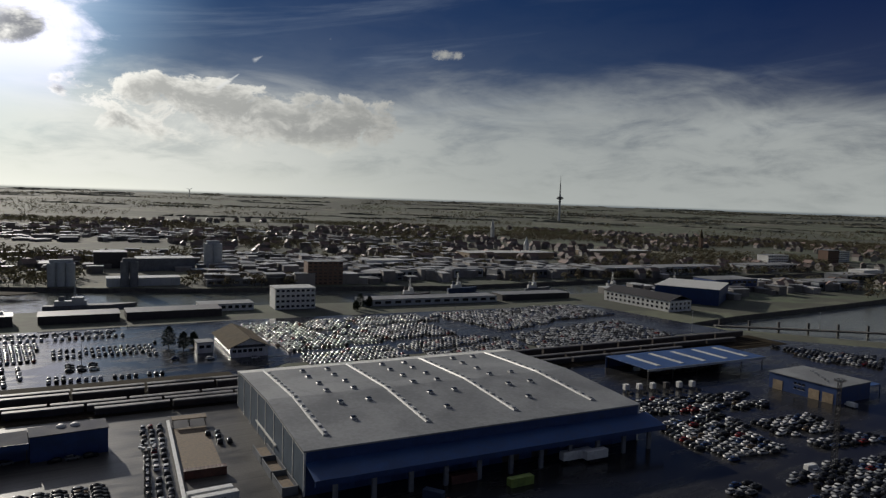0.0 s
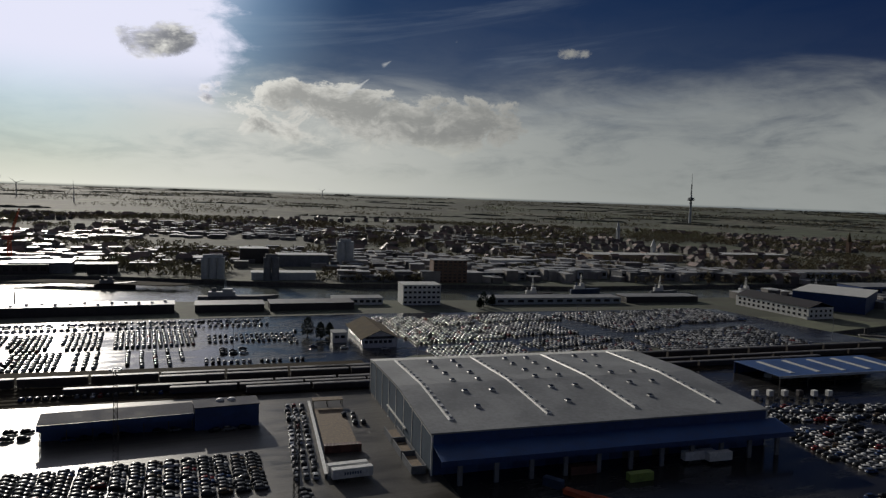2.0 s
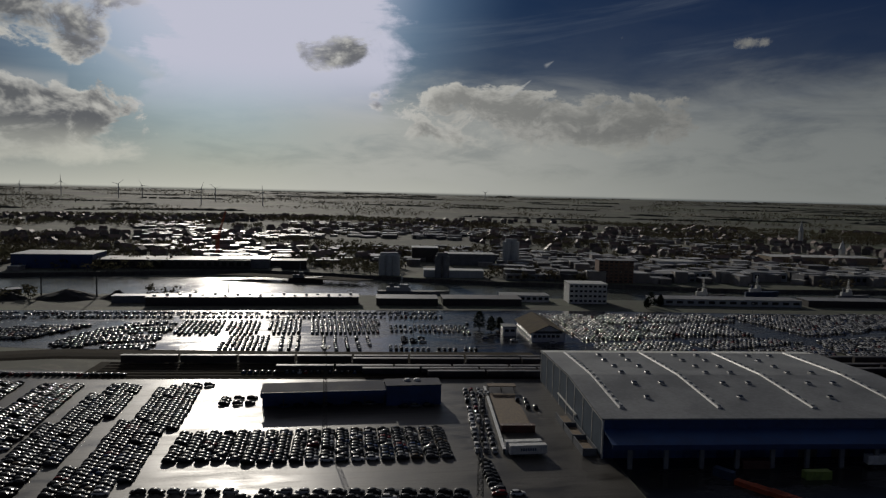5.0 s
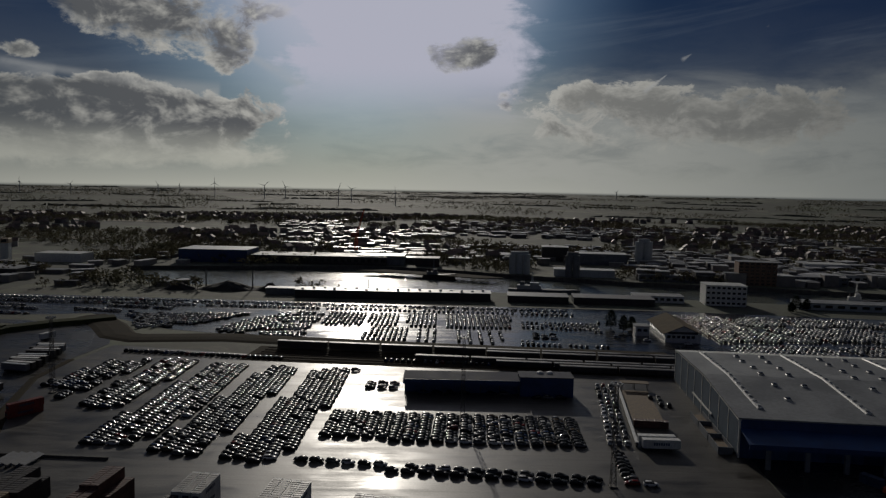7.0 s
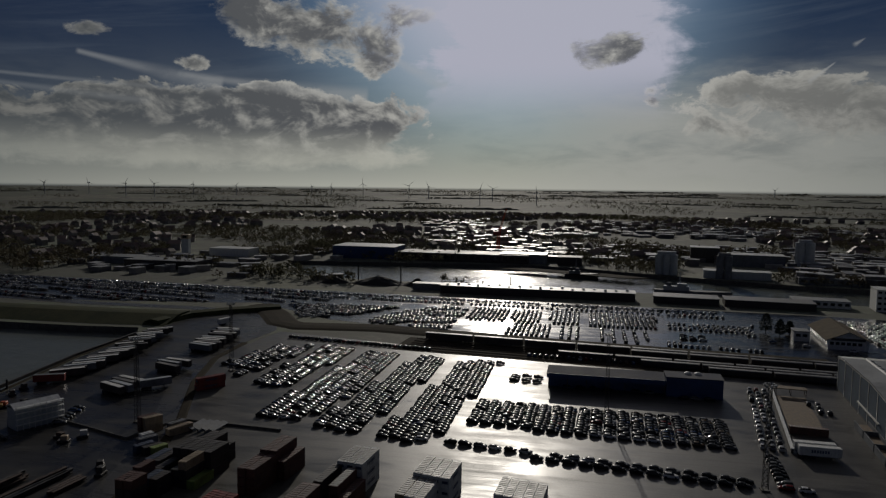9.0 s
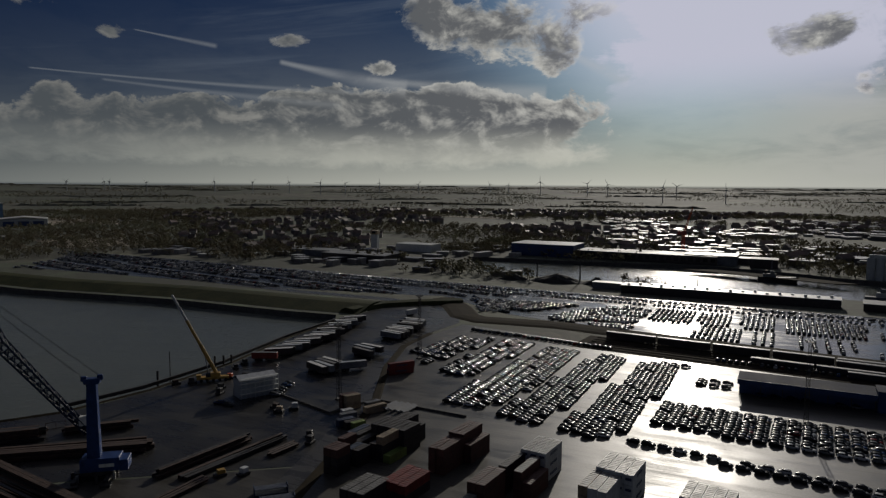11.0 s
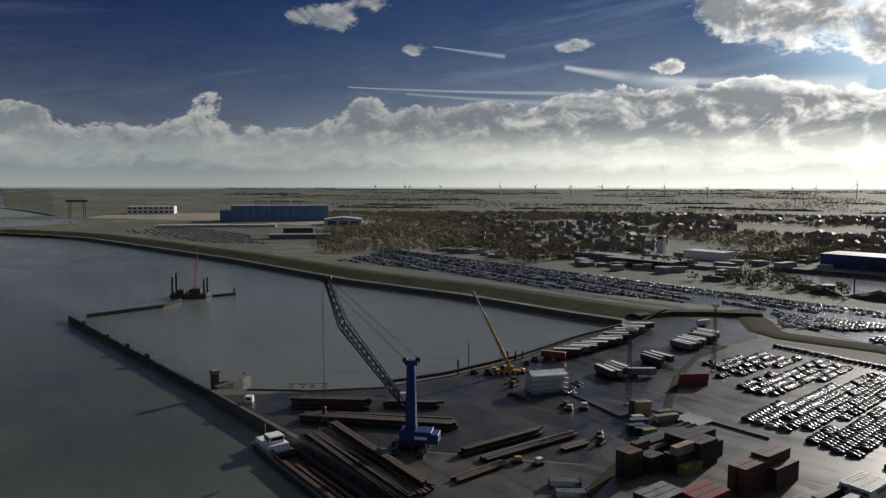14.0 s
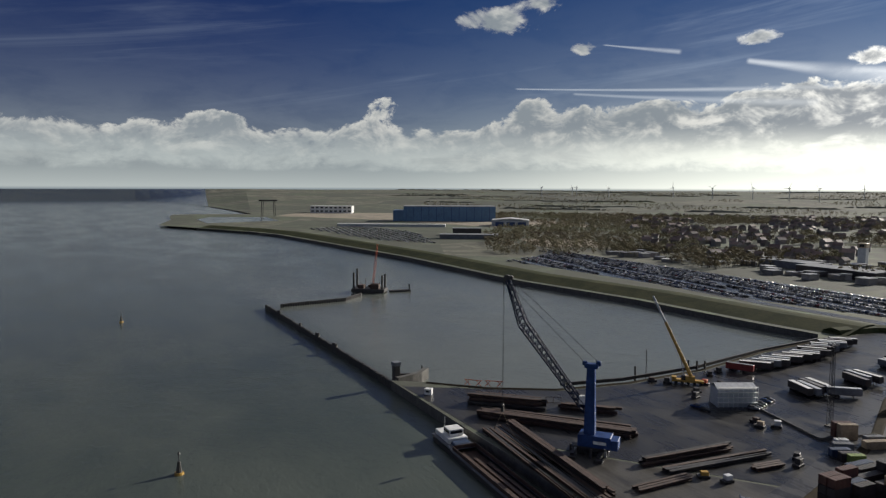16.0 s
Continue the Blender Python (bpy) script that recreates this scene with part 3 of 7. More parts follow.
tagged(ground, "flat winter land of fields, woods and yards reaching the skyline", "ground", kind="structure")
w = boxes()
vs = [w.verts.new((x, y, WATER_Z)) for x, y in ((-4990, -4990), (4990, -4990), (4990, 1400), (-4990, 1400))]
w.faces.new(vs)
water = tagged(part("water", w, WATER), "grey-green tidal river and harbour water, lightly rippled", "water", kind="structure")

for nm, line, closed in (("quay_wall", COAST[-15:] + COAST[:5], False), ("quay_wall", CANAL, True), ("quay_wall", BASIN, True)):
    bm = bmesh.new()
    hi = [bm.verts.new((x, y, 0.0)) for x, y in line]
    lo = [bm.verts.new((x, y, WATER_Z - 3)) for x, y in line]
    for i in range(len(line) - (0 if closed else 1)):
        j = (i + 1) % len(line)
        bm.faces.new((hi[i], lo[i], lo[j], hi[j]))
    tagged(part(nm, bm, QUAY_WALL), "stained concrete and sheet-pile quay wall above the water", "quay wall", kind="structure")


def slab(name, outline, mat, label, z=0.05, kind="structure", cat="pavement"):
    return tagged(part(name, prism(outline, -0.3, z), mat), label, cat, kind=kind)


slab("pavement", [(-200, 92), (88, 90), (100, 218), (113, 318), (115, 331), (-44, 336), (-80, 345), (-172, 362), (-178, 300), (-168, 262), (-138, 205), (-122, 150)], YARD, "wet pale concrete terminal yard with puddles and tyre marks")
slab("pavement", [(-270, 92), (-202, 92), (-124, 150), (-140, 205), (-170, 262), (-181, 300), (-176, 365), (-192, 400), (-220, 425), (-246, 400), (-244, 335), (-240, 283), (-229, 226), (-228, 181), (-234, 147), (-249, 123)], APRON, "wet dark asphalt quay apron", 0.045)
slab("pavement", [(-230, 452), (-160, 405), (-110, 392), (-20, 381), (121, 356), (150, 372), (460, 330), (450, 462), (165, 500), (-95, 512), (-330, 525), (-760, 545), (-660, 415), (-353, 428), (-253, 445)], ASPHALT, "wet asphalt car storage yard", 0.04)
slab("pavement", [(88.3, 90), (560, 88), (500, 250), (430, 330), (115.3, 331), (113.3, 318), (100.3, 218)], ASPHALT, "wet dark asphalt yard round the warehouse")

# ---------------------------------------------------------------- dike, banks, roads, rails
def strip_mesh(line, section):
    """A long body along a line of ground points; section: (sideways to the left, height) points."""
    bm = bmesh.new()
    rows = []
    for i, (x, y) in enumerate(line):
        a = Vector(line[max(i - 1, 0)])
        b = Vector(line[min(i + 1, len(line) - 1)])
        d = (b - a).normalized()
        left = Vector((-d.y, d.x))
        rows.append([bm.verts.new((x + left.x * s, y + left.y * s, z)) for s, z in section])
    for p, q in zip(rows, rows[1:]):
        for i in range(len(section) - 1):
            bm.faces.new((p[i], q[i], q[i + 1], p[i + 1]))
    bm.faces.new(rows[0])
    bm.faces.new(rows[-1][::-1])
    return bm


DIKE = [(-245, 356), (-294, 352), (-400, 350), (-530, 331), (-768, 330), (-1116, 304), (-1223, 294), (-1320, 268), (-1480, 198)]
tagged(part("dike", strip_mesh(DIKE[::-1], [(44, 0.1), (36, 3.6), (28, 4.0), (22, 3.8), (2, -0.2), (0, -6), (44, -6)][::1]), GRASS), "long grassy sea dike above the water's edge", "dike", kind="structure")
tagged(part("dike_foot", strip_mesh(DIKE[::-1], [(2.5, 0.12), (-1.2, -1.5), (-4.0, -4.2), (-4.0, -7), (2.5, -7)]), QUAY_WALL), "dark stone revetment at the foot of the dike", "revetment", kind="structure")
tagged(part("road", strip_mesh([(-470, 432), (-340, 418), (-262, 420), (-226, 412), (-200, 385), (-186, 350), (-181, 300), (-168, 255), (-146, 210), (-130, 168), (-116, 110)], [(5.5, 0.0), (5.5, 0.09), (-5.5, 0.09), (-5.5, 0.0)]), ROAD), "wet terminal road curving past the parked trailers", "road", kind="structure")
tagged(part("verge", strip_mesh([(-224, 440), (-200, 412), (-182, 385), (-168, 378), (-120, 384), (-60, 376), (0, 368), (118, 356)], [(11, 0.05), (9, 0.9), (0, 1.1), (-6, 0.7), (-9, 0.05)]), EARTH), "rough brown earth bank beside the rails", "bank", kind="structure")
tagged(part("verge", strip_mesh([(-178, 330), (-176, 296), (-163, 256), (-141, 210), (-127, 168), (-112, 112)], [(1.8, 0.05), (1.2, 0.35), (-1.2, 0.35), (-1.8, 0.05)]), EARTH), "narrow muddy grass strip beside the terminal road", "verge", kind="structure")
tagged(part("basin_bank", strip_mesh([(-205, 432), (-232, 412), (-250, 392), (-256, 362)], [(8, 0.05), (6, 2.6), (0, 3.2), (-8, 0.05)]), GRASS), "grassy end of the dike beside the road bend", "bank", kind="structure")
part("shore_stones", strip_mesh([(-246, 335), (-243, 283), (-232, 226), (-231, 181), (-237, 147), (-252, 123), (-271, 104)], [(2.2, 0.08), (1.0, 0.5), (-2.5, -1.5), (-5.0, -4.3), (-5, -6), (2.2, -6)]), EARTH)
tagged(bpy.data.objects["shore_stones"], "weedy stone slope along the terminal's basin edge", "revetment", kind="structure")

RAIL_TURN = -5.3


def rail_point(s, off):
    """s metres along the tracks from a point behind the hall, off metres behind the first track."""
    a = radians(RAIL_TURN)
    return 26 + s * math.cos(a) - off * math.sin(a), 327 + s * math.sin(a) + off * math.cos(a)


for k, off in enumerate((0, 5, 10, 14.5, 19.5, 25)):
    bm = bmesh.new()
    for side in (-0.75, 0.75):
        x0, y0 = rail_point(-120, off + side)
        x1, y1 = rail_point(420, off + side)
        beam(bm, (x0, y0, 0.25), (x1, y1, 0.25), 0.09, 4)
    tagged(part("railway_track", bm, RUST), "rusty railway track on dark ballast", "track", kind="structure")
bm = bmesh.new()
box(bm, -125, -3, -0.2, 430, 28, 0.14, pose(26, 327, 0, 0, 0, RAIL_TURN))
tagged(part("ballast", bm, EARTH), "dark damp ballast bed of the sidings", "ballast", kind="structure")


def wagon_template(length, height, open_sides):
    w = thing("rail_wagon", 0, 0, 0, 0, "long brown covered car-carrying rail wagon", "wagon", "wagons on the sidings")
    h = height
    part("underframe", boxes((-length / 2, -1.25, 0.9, length / 2, 1.25, 1.25), (-length / 2 + 6, -0.9, 0.5, length / 2 - 6, 0.9, 0.9)), DARK_STEEL, w)
    bm = boxes((-length / 2 + 0.2, -1.4, 1.25, length / 2 - 0.2, 1.4, h - 0.45))
    for i in range(int(length / 1.6)):
        x = -length / 2 + 0.8 + i * 1.6
        for s in (-1, 1):
            box(bm, x, s * 1.4 - 0.06, 1.25, x + 0.14, s * 1.4 + 0.06, h - 0.45)
    part("body", bm, WAGON, w)
    bm = bmesh.new()
    prof = [(-1.5, h - 0.5), (-1.25, h - 0.12), (0, h), (1.25, h - 0.12), (1.5, h - 0.5)]
    a = [bm.verts.new((-length / 2, y, z)) for y, z in prof]
    b = [bm.verts.new((length / 2, y, z)) for y, z in prof]
    for i in range(4):
        bm.faces.new((a[i], b[i], b[i + 1], a[i + 1]))
    bm.faces.new(a)
    bm.faces.new(b[::-1])
    bm.faces.new((a[0], a[4], b[4], b[0]))
    part("roof", bm, TARP, w)
    for x in (-length / 2 + 2.3, -length / 2 + 4.1, length / 2 - 4.1, length / 2 - 2.3):
        bm = bmesh.new()
        for y in (-0.75, 0.75):
            beam(bm, (x, y - 0.07, 0.72), (x, y + 0.07, 0.72), 0.46, 10)
        beam(bm, (x, -0.72, 0.72), (x, 0.72, 0.72), 0.12, 6)
        part("wheelset", bm, DARK_STEEL, w)
    return w


wagon = wagon_template(26.5, 4.5, False)
flat_low = wagon_template(26.5, 3.4, True)
tagged(flat_low, "long low brown rail wagon with a weathered grey roof")
used_w = {0: False, 1: False}
for off, s0, s1, kind in ((25, -115, 60, 0), (25, 62, 420, 0), (19.5, -5, 95, 0), (10, -40, 95, 1), (5, 0, 95, 1), (14.5, 125, 400, 1), (5, 205, 330, 1), (0, 30, 90, 1)):
    s = s0
    while s < s1:
        x, y = rail_point(s + 13.5, off)
        t0 = (wagon, flat_low)[kind]
        if not used_w[kind]:
            t0.matrix_world = pose(x, y, 0, 0, 0, RAIL_TURN)
            used_w[kind] = True
        else:
            copy_thing(t0, pose(x, y, 0, 0, 0, RAIL_TURN))
        s += 27.6


# ---------------------------------------------------------------- the great hall
END_PANEL = material("blue_grey_wall_panel", (0.10, 0.13, 0.165), 0.75, vary=0.15, scale=0.15, streaks=0.3, spec=0.12)


def hall():
    h = thing("warehouse", 95.2, 220.5, 0, -6.0, "large blue warehouse with shallow grey roof and rows of roof vents", "warehouse")
    L, D, E0 = 127.0, 92.0, 13.4
    sec = [(-0.4, E0), (D * 0.47, 16.4), (D * 0.92, 15.4), (D + 0.3, 14.5)]

    def z_at(y):
        for (a, za), (b, zb) in zip(sec, sec[1:]):
            if y <= b:
                return za + (zb - za) * (y - a) / (b - a)
        return sec[-1][1]

    def roof_slab(name, i, mat, x0=1.2, x1=L + 0.4, label=""):
        bm = bmesh.new()
        (ya, za), (yb, zb) = sec[i], sec[i + 1]
        up = [(x0, ya, za), (x1, ya, za), (x1, yb, zb), (x0, yb, zb)]
        hi = [bm.verts.new(v) for v in up]
        lo = [bm.verts.new((x, y, z - 0.5)) for x, y, z in up]
        bm.faces.new(hi)
        bm.faces.new(lo[::-1])
        for k in range(4):
            bm.faces.new((hi[k], lo[k], lo[(k + 1) % 4], hi[(k + 1) % 4]))
        return part(name, bm, mat, h, label)

    roof_slab("roof_slope", 0, ROOF_GREY)
    roof_slab("roof_slope", 1, ROOF_GREY)
    for k in range(4):
        roof_slab("roof_edge_sheet", 2, ROOF_PALE, max(k * L / 4, 1.2), (k + 1) * L / 4 - 0.5, "pale metal sheet along the rear eave")
    part("rear_wall", boxes((1.6, D - 0.3, 0, L, D, 13.9)), BLUE_CLAD, h)
    # gable end walls with tall pale panels
    for side, x0 in (("a", 1.6), ("b", L - 0.3)):
        n = 8
        for i in range(n):
            bm = bmesh.new()
            ya, yb = D * i / n + 0.25, D * (i + 1) / n - 0.25
            vs = [(ya, 0.6), (yb, 0.6), (yb, z_at(yb) - 0.9), (ya, z_at(ya) - 0.9)]
            a = [bm.verts.new((x0, y, z)) for y, z in vs]
            b = [bm.verts.new((x0 + 0.3, y, z)) for y, z in vs]
            bm.faces.new(a)
            bm.faces.new(b[::-1])
            for k in range(4):
                bm.faces.new((a[k], b[k], b[(k + 1) % 4], a[(k + 1) % 4]))
            part("wall_panel", bm, END_PANEL if side == "a" else BLUE_CLAD, h)
        for i in range(n + 1):
            y = D * i / n
            part("wall_post", boxes((x0 - 0.12, y - 0.25, 0, x0 + 0.42, y + 0.25, z_at(min(y, D)) - 0.55)), WHITE, h)
        part("plinth", boxes((x0 - 0.06, 0.25, 0, x0 + 0.36, D - 0.25, 0.6)), QUAY_WALL, h)
        bm = bmesh.new()
        for (ya, za), (yb, zb) in zip(sec, sec[1:]):
            vs = [(ya, za - 1.1), (yb, zb - 1.1), (yb, zb - 0.45), (ya, za - 0.45)]
            a = [bm.verts.new((x0 - 0.2, y, z)) for y, z in vs]
            b = [bm.verts.new((x0 + 0.5, y, z)) for y, z in vs]
            bm.faces.new(a)
            bm.faces.new(b[::-1])
            for k in range(4):
                bm.faces.new((a[k], b[k], b[(k + 1) % 4], a[(k + 1) % 4]))
        part("verge_board", bm, ROOF_PALE, h)
    # front: fascia, canopy, posts, recessed dark doors
    part("fascia", boxes((1.5, -0.15, 9.6, L + 0.1, 0.2, E0 - 0.45)), BLUE_CLAD, h)
    bm = bmesh.new()
    vs = [(2, -9.5, 8.0), (L + 4, -9.5, 8.0), (L + 4, 0, 9.9), (2, 0, 9.9)]
    hi = [bm.verts.new(v) for v in vs]
    lo = [bm.verts.new((x, y, z - 0.35)) for x, y, z in vs]
    bm.faces.new(hi)
    bm.faces.new(lo[::-1])
    for k in range(4):
        bm.faces.new((hi[k], lo[k], lo[(k + 1) % 4], hi[(k + 1) % 4]))
    part("canopy", bm, BLUE_ROOF, h, "blue sheet canopy over the loading side")
    part("canopy_fascia", boxes((1.9, -9.75, 6.4, L + 4.1, -9.5, 8.05)), BLUE_CLAD, h)
    part("front_wall", boxes((1.6, 0.0, 0, L, 0.3, 9.6)), BLUE_CLAD, h)
    for i in range(11):
        x = 8 + i * 11.6
        part("post", boxes((x - 0.7, -9.3, 0, x + 0.7, -8.4, 6.4)), GREY_CLAD, h)
        if i < 10:
            part("roller_door", boxes((x + 2.5, -0.12, 0, x + 9, -0.0, 5.5)), BLUE_ROOF if i not in (5, 6) else DARK_STEEL, h)
    # rooflight strips from rear to front with small domes, and dome vents
    for fx in (0.085, 0.355, 0.62, 0.885):
        for (ya, yb) in ((D * 0.09, D * 0.47), (D * 0.47, D * 0.92)):
            bm = bmesh.new()
            x, za, zb = L * fx, z_at(ya), z_at(yb)
            vs = [(-1.1, 0), (-0.8, 0.45), (0.8, 0.45), (1.1, 0)]
            a = [bm.verts.new((x + u, ya, za + v)) for u, v in vs]
            b = [bm.verts.new((x + u, yb, zb + v)) for u, v in vs]
            for k in range(3):
                bm.faces.new((a[k], a[k + 1], b[k + 1], b[k]))
            bm.faces.new(a[::-1])
            bm.faces.new(b)
            part("rooflight_strip", bm, ROOF_PALE, h)
        for k in range(16):
            y = D * (0.11 + 0.05 * k)
            part("strip_dome", boxes((L * fx - 0.55, y - 0.7, z_at(y) + 0.4, L * fx + 0.55, y + 0.7, z_at(y) + 0.85)), GALV, h)
    for b0, b1 in ((0.085, 0.355), (0.355, 0.62), (0.62, 0.885)):
        for j, fy in enumerate((0.20, 0.36, 0.50, 0.62, 0.74, 0.85)):
            for fx in (0.36, 0.66):
                if (j == 0 and fx > 0.5) or (j in (3, 4) and b0 == 0.62 and fx > 0.6):
                    continue
                x, y = L * (b0 + (b1 - b0) * (fx + 0.02 * (j % 2))), D * fy
                bm = boxes((x - 1.0, y - 1.0, z_at(y) - 0.2, x + 1.0, y + 1.0, z_at(y) + 0.55))
                part("dome_vent", bm, ROOF_PALE, h, bevel=0.12)
                part("vent_cap", boxes((x - 0.75, y - 0.75, z_at(y) + 0.5, x + 0.75, y + 0.75, z_at(y) + 0.85)), GLASS, h)
    # loading dock boxes along the end wall
    for i, y in enumerate((2, 15, 28)):
        part("dock_side", boxes((-4.0, y, 0, -3.7, y + 12, 2.6), (0.5, y, 0, 0.8, y + 12, 2.6), (-4.0, y, 0, 0.8, y + 0.3, 2.6)), GREY_CLAD, h)
        part("dock_floor", boxes((-3.7, y + 0.3, 0.9, 0.5, y + 12, 1.2)), TIMBER, h)
    part("gutter_pipe", boxes((0.9, 30, 4.5, 1.45, 58, 5.0)), ROOF_PALE, h)


hall()


# ---------------------------------------------------------------- sheds and buildings near the yard
SHED_ROOF = material("dull_blue_grey_shed_roof", (0.060, 0.065, 0.088), 0.8, vary=0.3, scale=0.15, fine=8, spec=0.12)


def open_shed():
    s = thing("open_shed", -15, 283.5, 0, -0.6, "long low blue shed with lean-to roof over parked cars", "shed")
    part("rear_wall", boxes((0, 9.6, 0, 48, 10, 7.2)), BLUE_CLAD, s)
    part("end_block", boxes((48, 0.2, 0, 70, 10, 8.0)), BLUE_CLAD, s, bevel=0.05)
    part("end_block_roof", boxes((47.7, 0, 8.0, 70.3, 10.2, 8.3)), SHED_ROOF, s)
    bm = bmesh.new()
    vs = [(-0.5, -1, 6.9), (47.6, -1, 6.9), (47.6, 10.3, 7.6), (-0.5, 10.3, 7.6)]
    hi = [bm.verts.new(v) for v in vs]
    lo = [bm.verts.new((x, y, z - 0.3)) for x, y, z in vs]
    bm.faces.new(hi)
    bm.faces.new(lo[::-1])
    for k in range(4):
        bm.faces.new((hi[k], lo[k], lo[(k + 1) % 4], hi[(k + 1) % 4]))
    part("lean_to_roof", bm, SHED_ROOF, s)
    part("front_band", boxes((-0.5, -1.2, 4.9, 47.6, -1.0, 6.95)), BLUE_CLAD, s)
    part("back_panel", boxes((0, 4, 0, 48, 4.3, 6.5)), BLUE_CLAD, s)
    for i in range(7):
        part("post", boxes((0.2 + i * 7.8, -0.8, 0, 0.5 + i * 7.8, -0.5, 6.6)), DARK_STEEL, s)
    for x in (57, 61):
        bm = bmesh.new()
        bmesh.ops.create_uvsphere(bm, u_segments=10, v_segments=6, radius=1.6, matrix=pose(x, 7, 8.3) @ Matrix.Diagonal((1, 1, 0.6, 1)))
        part("roof_dome", bm, ROOF_PALE, s)


open_shed()


def canopy_hall():
    s = thing("open_canopy", 292, 262, 0, -6.2, "wide open-sided canopy with blue sheet roof and pallets beneath", "canopy")
    part("roof", boxes((0, 0, 5.7, 85, 31, 6.1)), BLUE_ROOF, s, bevel=0.05)
    part("fascia", boxes((-0.1, -0.25, 5.0, 85.1, -0.05, 6.15)), PALE_CLAD, s)
    for i in range(5):
        x = 10 + i * 16
        part("rooflight", boxes((x, 4, 6.1, x + 2.5, 27, 6.4)), ROOF_PALE, s)
    for i in range(6):
        for y in (0.8, 30):
            part("post", boxes((1 + i * 16.5, y - 0.2, 0, 1.4 + i * 16.5, y + 0.2, 5.7)), DARK_STEEL, s)
    part("rear_wall", boxes((0, 30.6, 0, 85, 30.9, 5.7)), BLUE_CLAD, s)


canopy_hall()
for i in range(16):
    p = thing("pallet_stack", 305 + i * 4.3, 280 - i * 0.45, 0, -6, "pale stack of wrapped goods under the canopy", "goods stack", "goods under the canopy")
    part("goods", boxes((-1.5, -1.2, 0.15, 1.5, 1.2, 1.9 + 0.5 * (i * 7 % 3))), SAND_BOX if i % 3 else WHITE_BOX, p, bevel=0.08)
    part("pallet", boxes((-1.6, -1.3, 0, 1.6, 1.3, 0.15)), TIMBER, p)


def blue_workshop():
    s = thing("workshop_building", 338, 195, 0, -3, "blue clad workshop with grey roof and roller doors", "workshop")
    part("wall", boxes((0, 0, 0, 27, 33, 7.6)), BLUE_CLAD, s)
    part("roof", boxes((-0.4, -0.4, 7.6, 27.4, 33.4, 8.0)), ROOF_GREY, s)
    for y in (1.5, 8, 26):
        part("roller_door", boxes((-0.1, y, 0, 0.05, y + 5, 4.6)), SAND_BOX, s)
    for k, y in enumerate((15, 17, 19)):
        for z in (2.6, 4.8):
            w_ = part("window", boxes((-0.06, y, z, 0.04, y + 1.2, z + 1.0)), GLASS, s)
            part("window_frame", boxes((-0.1, y - 0.1, z - 0.12, 0.04, y + 1.3, z)), WHITE, w_)
    for i in range(6):
        part("roof_vent", boxes((6 + 2.5 * i, 8 + 3 * i, 8.0, 7.2 + 2.5 * i, 9.2 + 3 * i, 8.6)), GALV, s)
    part("lean_to", boxes((27, 3, 4.2, 42, 24, 4.5), (41.6, 3, 0, 42, 3.4, 4.2), (41.6, 23.6, 0, 42, 24, 4.2)), BLUE_ROOF, s)


blue_workshop()
s = thing("office_block", 352, 152, 0, -3, "blue two-storey office block with white window bands", "office")
part("wall", boxes((0, 0, 0, 30, 12, 6.5)), BLUE_CLAD, s)
part("roof", boxes((-0.3, -0.3, 6.5, 30.3, 12.3, 6.8)), ROOF_GREY, s)
for y in (1.5, 4, 6.5, 9):
    for z in (1.2, 4):
        part("window", boxes((-0.05, y, z, 0.05, y + 1.6, z + 1.3)), WHITE, s)


def customs_house():
    s = thing("gabled_house", 128.2, 394.5, 0, -5, "long pale house with broad brown tiled gable roof", "house")
    W_, D_ = 19.5, 43.0
    bm = boxes((0, 0, 0, W_, D_, 5.6))
    for y in (0.0, D_ - 0.25):
        a = [bm.verts.new(v) for v in ((0, y, 5.6), (W_, y, 5.6), (W_ / 2, y, 9.8))]
        b = [bm.verts.new(v) for v in ((0, y + 0.25, 5.6), (W_, y + 0.25, 5.6), (W_ / 2, y + 0.25, 9.8))]
        bm.faces.new(a)
        bm.faces.new(b[::-1])
        for k in range(3):
            bm.faces.new((a[k], b[k], b[(k + 1) % 3], a[(k + 1) % 3]))
    part("wall", bm, WHITE, s)
    bm = bmesh.new()
    gable(bm, 0, 0, W_, D_, 5.6, 9.9, 1.5, "y")
    part("roof", bm, TILE_ROOF, s)
    part("gable_board", boxes((1.5, -0.12, 5.0, W_ - 1.5, 0.0, 6.4)), DARK_STEEL, s)
    for i in range(6):
        w_ = part("window", boxes((1 + i * 2.7, -0.08, 2.6, 2.9 + i * 2.7, 0.05, 4.2)), GLASS, s)
        part("window_sill", boxes((0.9 + i * 2.7, -0.2, 2.45, 3.0 + i * 2.7, 0.02, 2.6)), WHITE, w_)
    for i in range(9):
        part("window", boxes((-0.06, 2 + i * 4.6, 2.0, 0.05, 4.4 + i * 4.6, 3.9)), GLASS, s)


customs_house()
s = thing("white_hut", 116, 412, 0, -5, "small white flat-roofed building beside the gabled house", "hut")
part("wall", boxes((0, 0, 0, 8, 9, 5.5)), WHITE, s)
part("roof", boxes((-0.4, -0.4, 5.5, 8.4, 9.4, 5.9)), ROOF_GREY, s)
for i in range(2):
    part("window", boxes((1 + 3.5 * i, -0.06, 2.6, 3.4 + 3.5 * i, 0.05, 4.2)), GLASS, s)

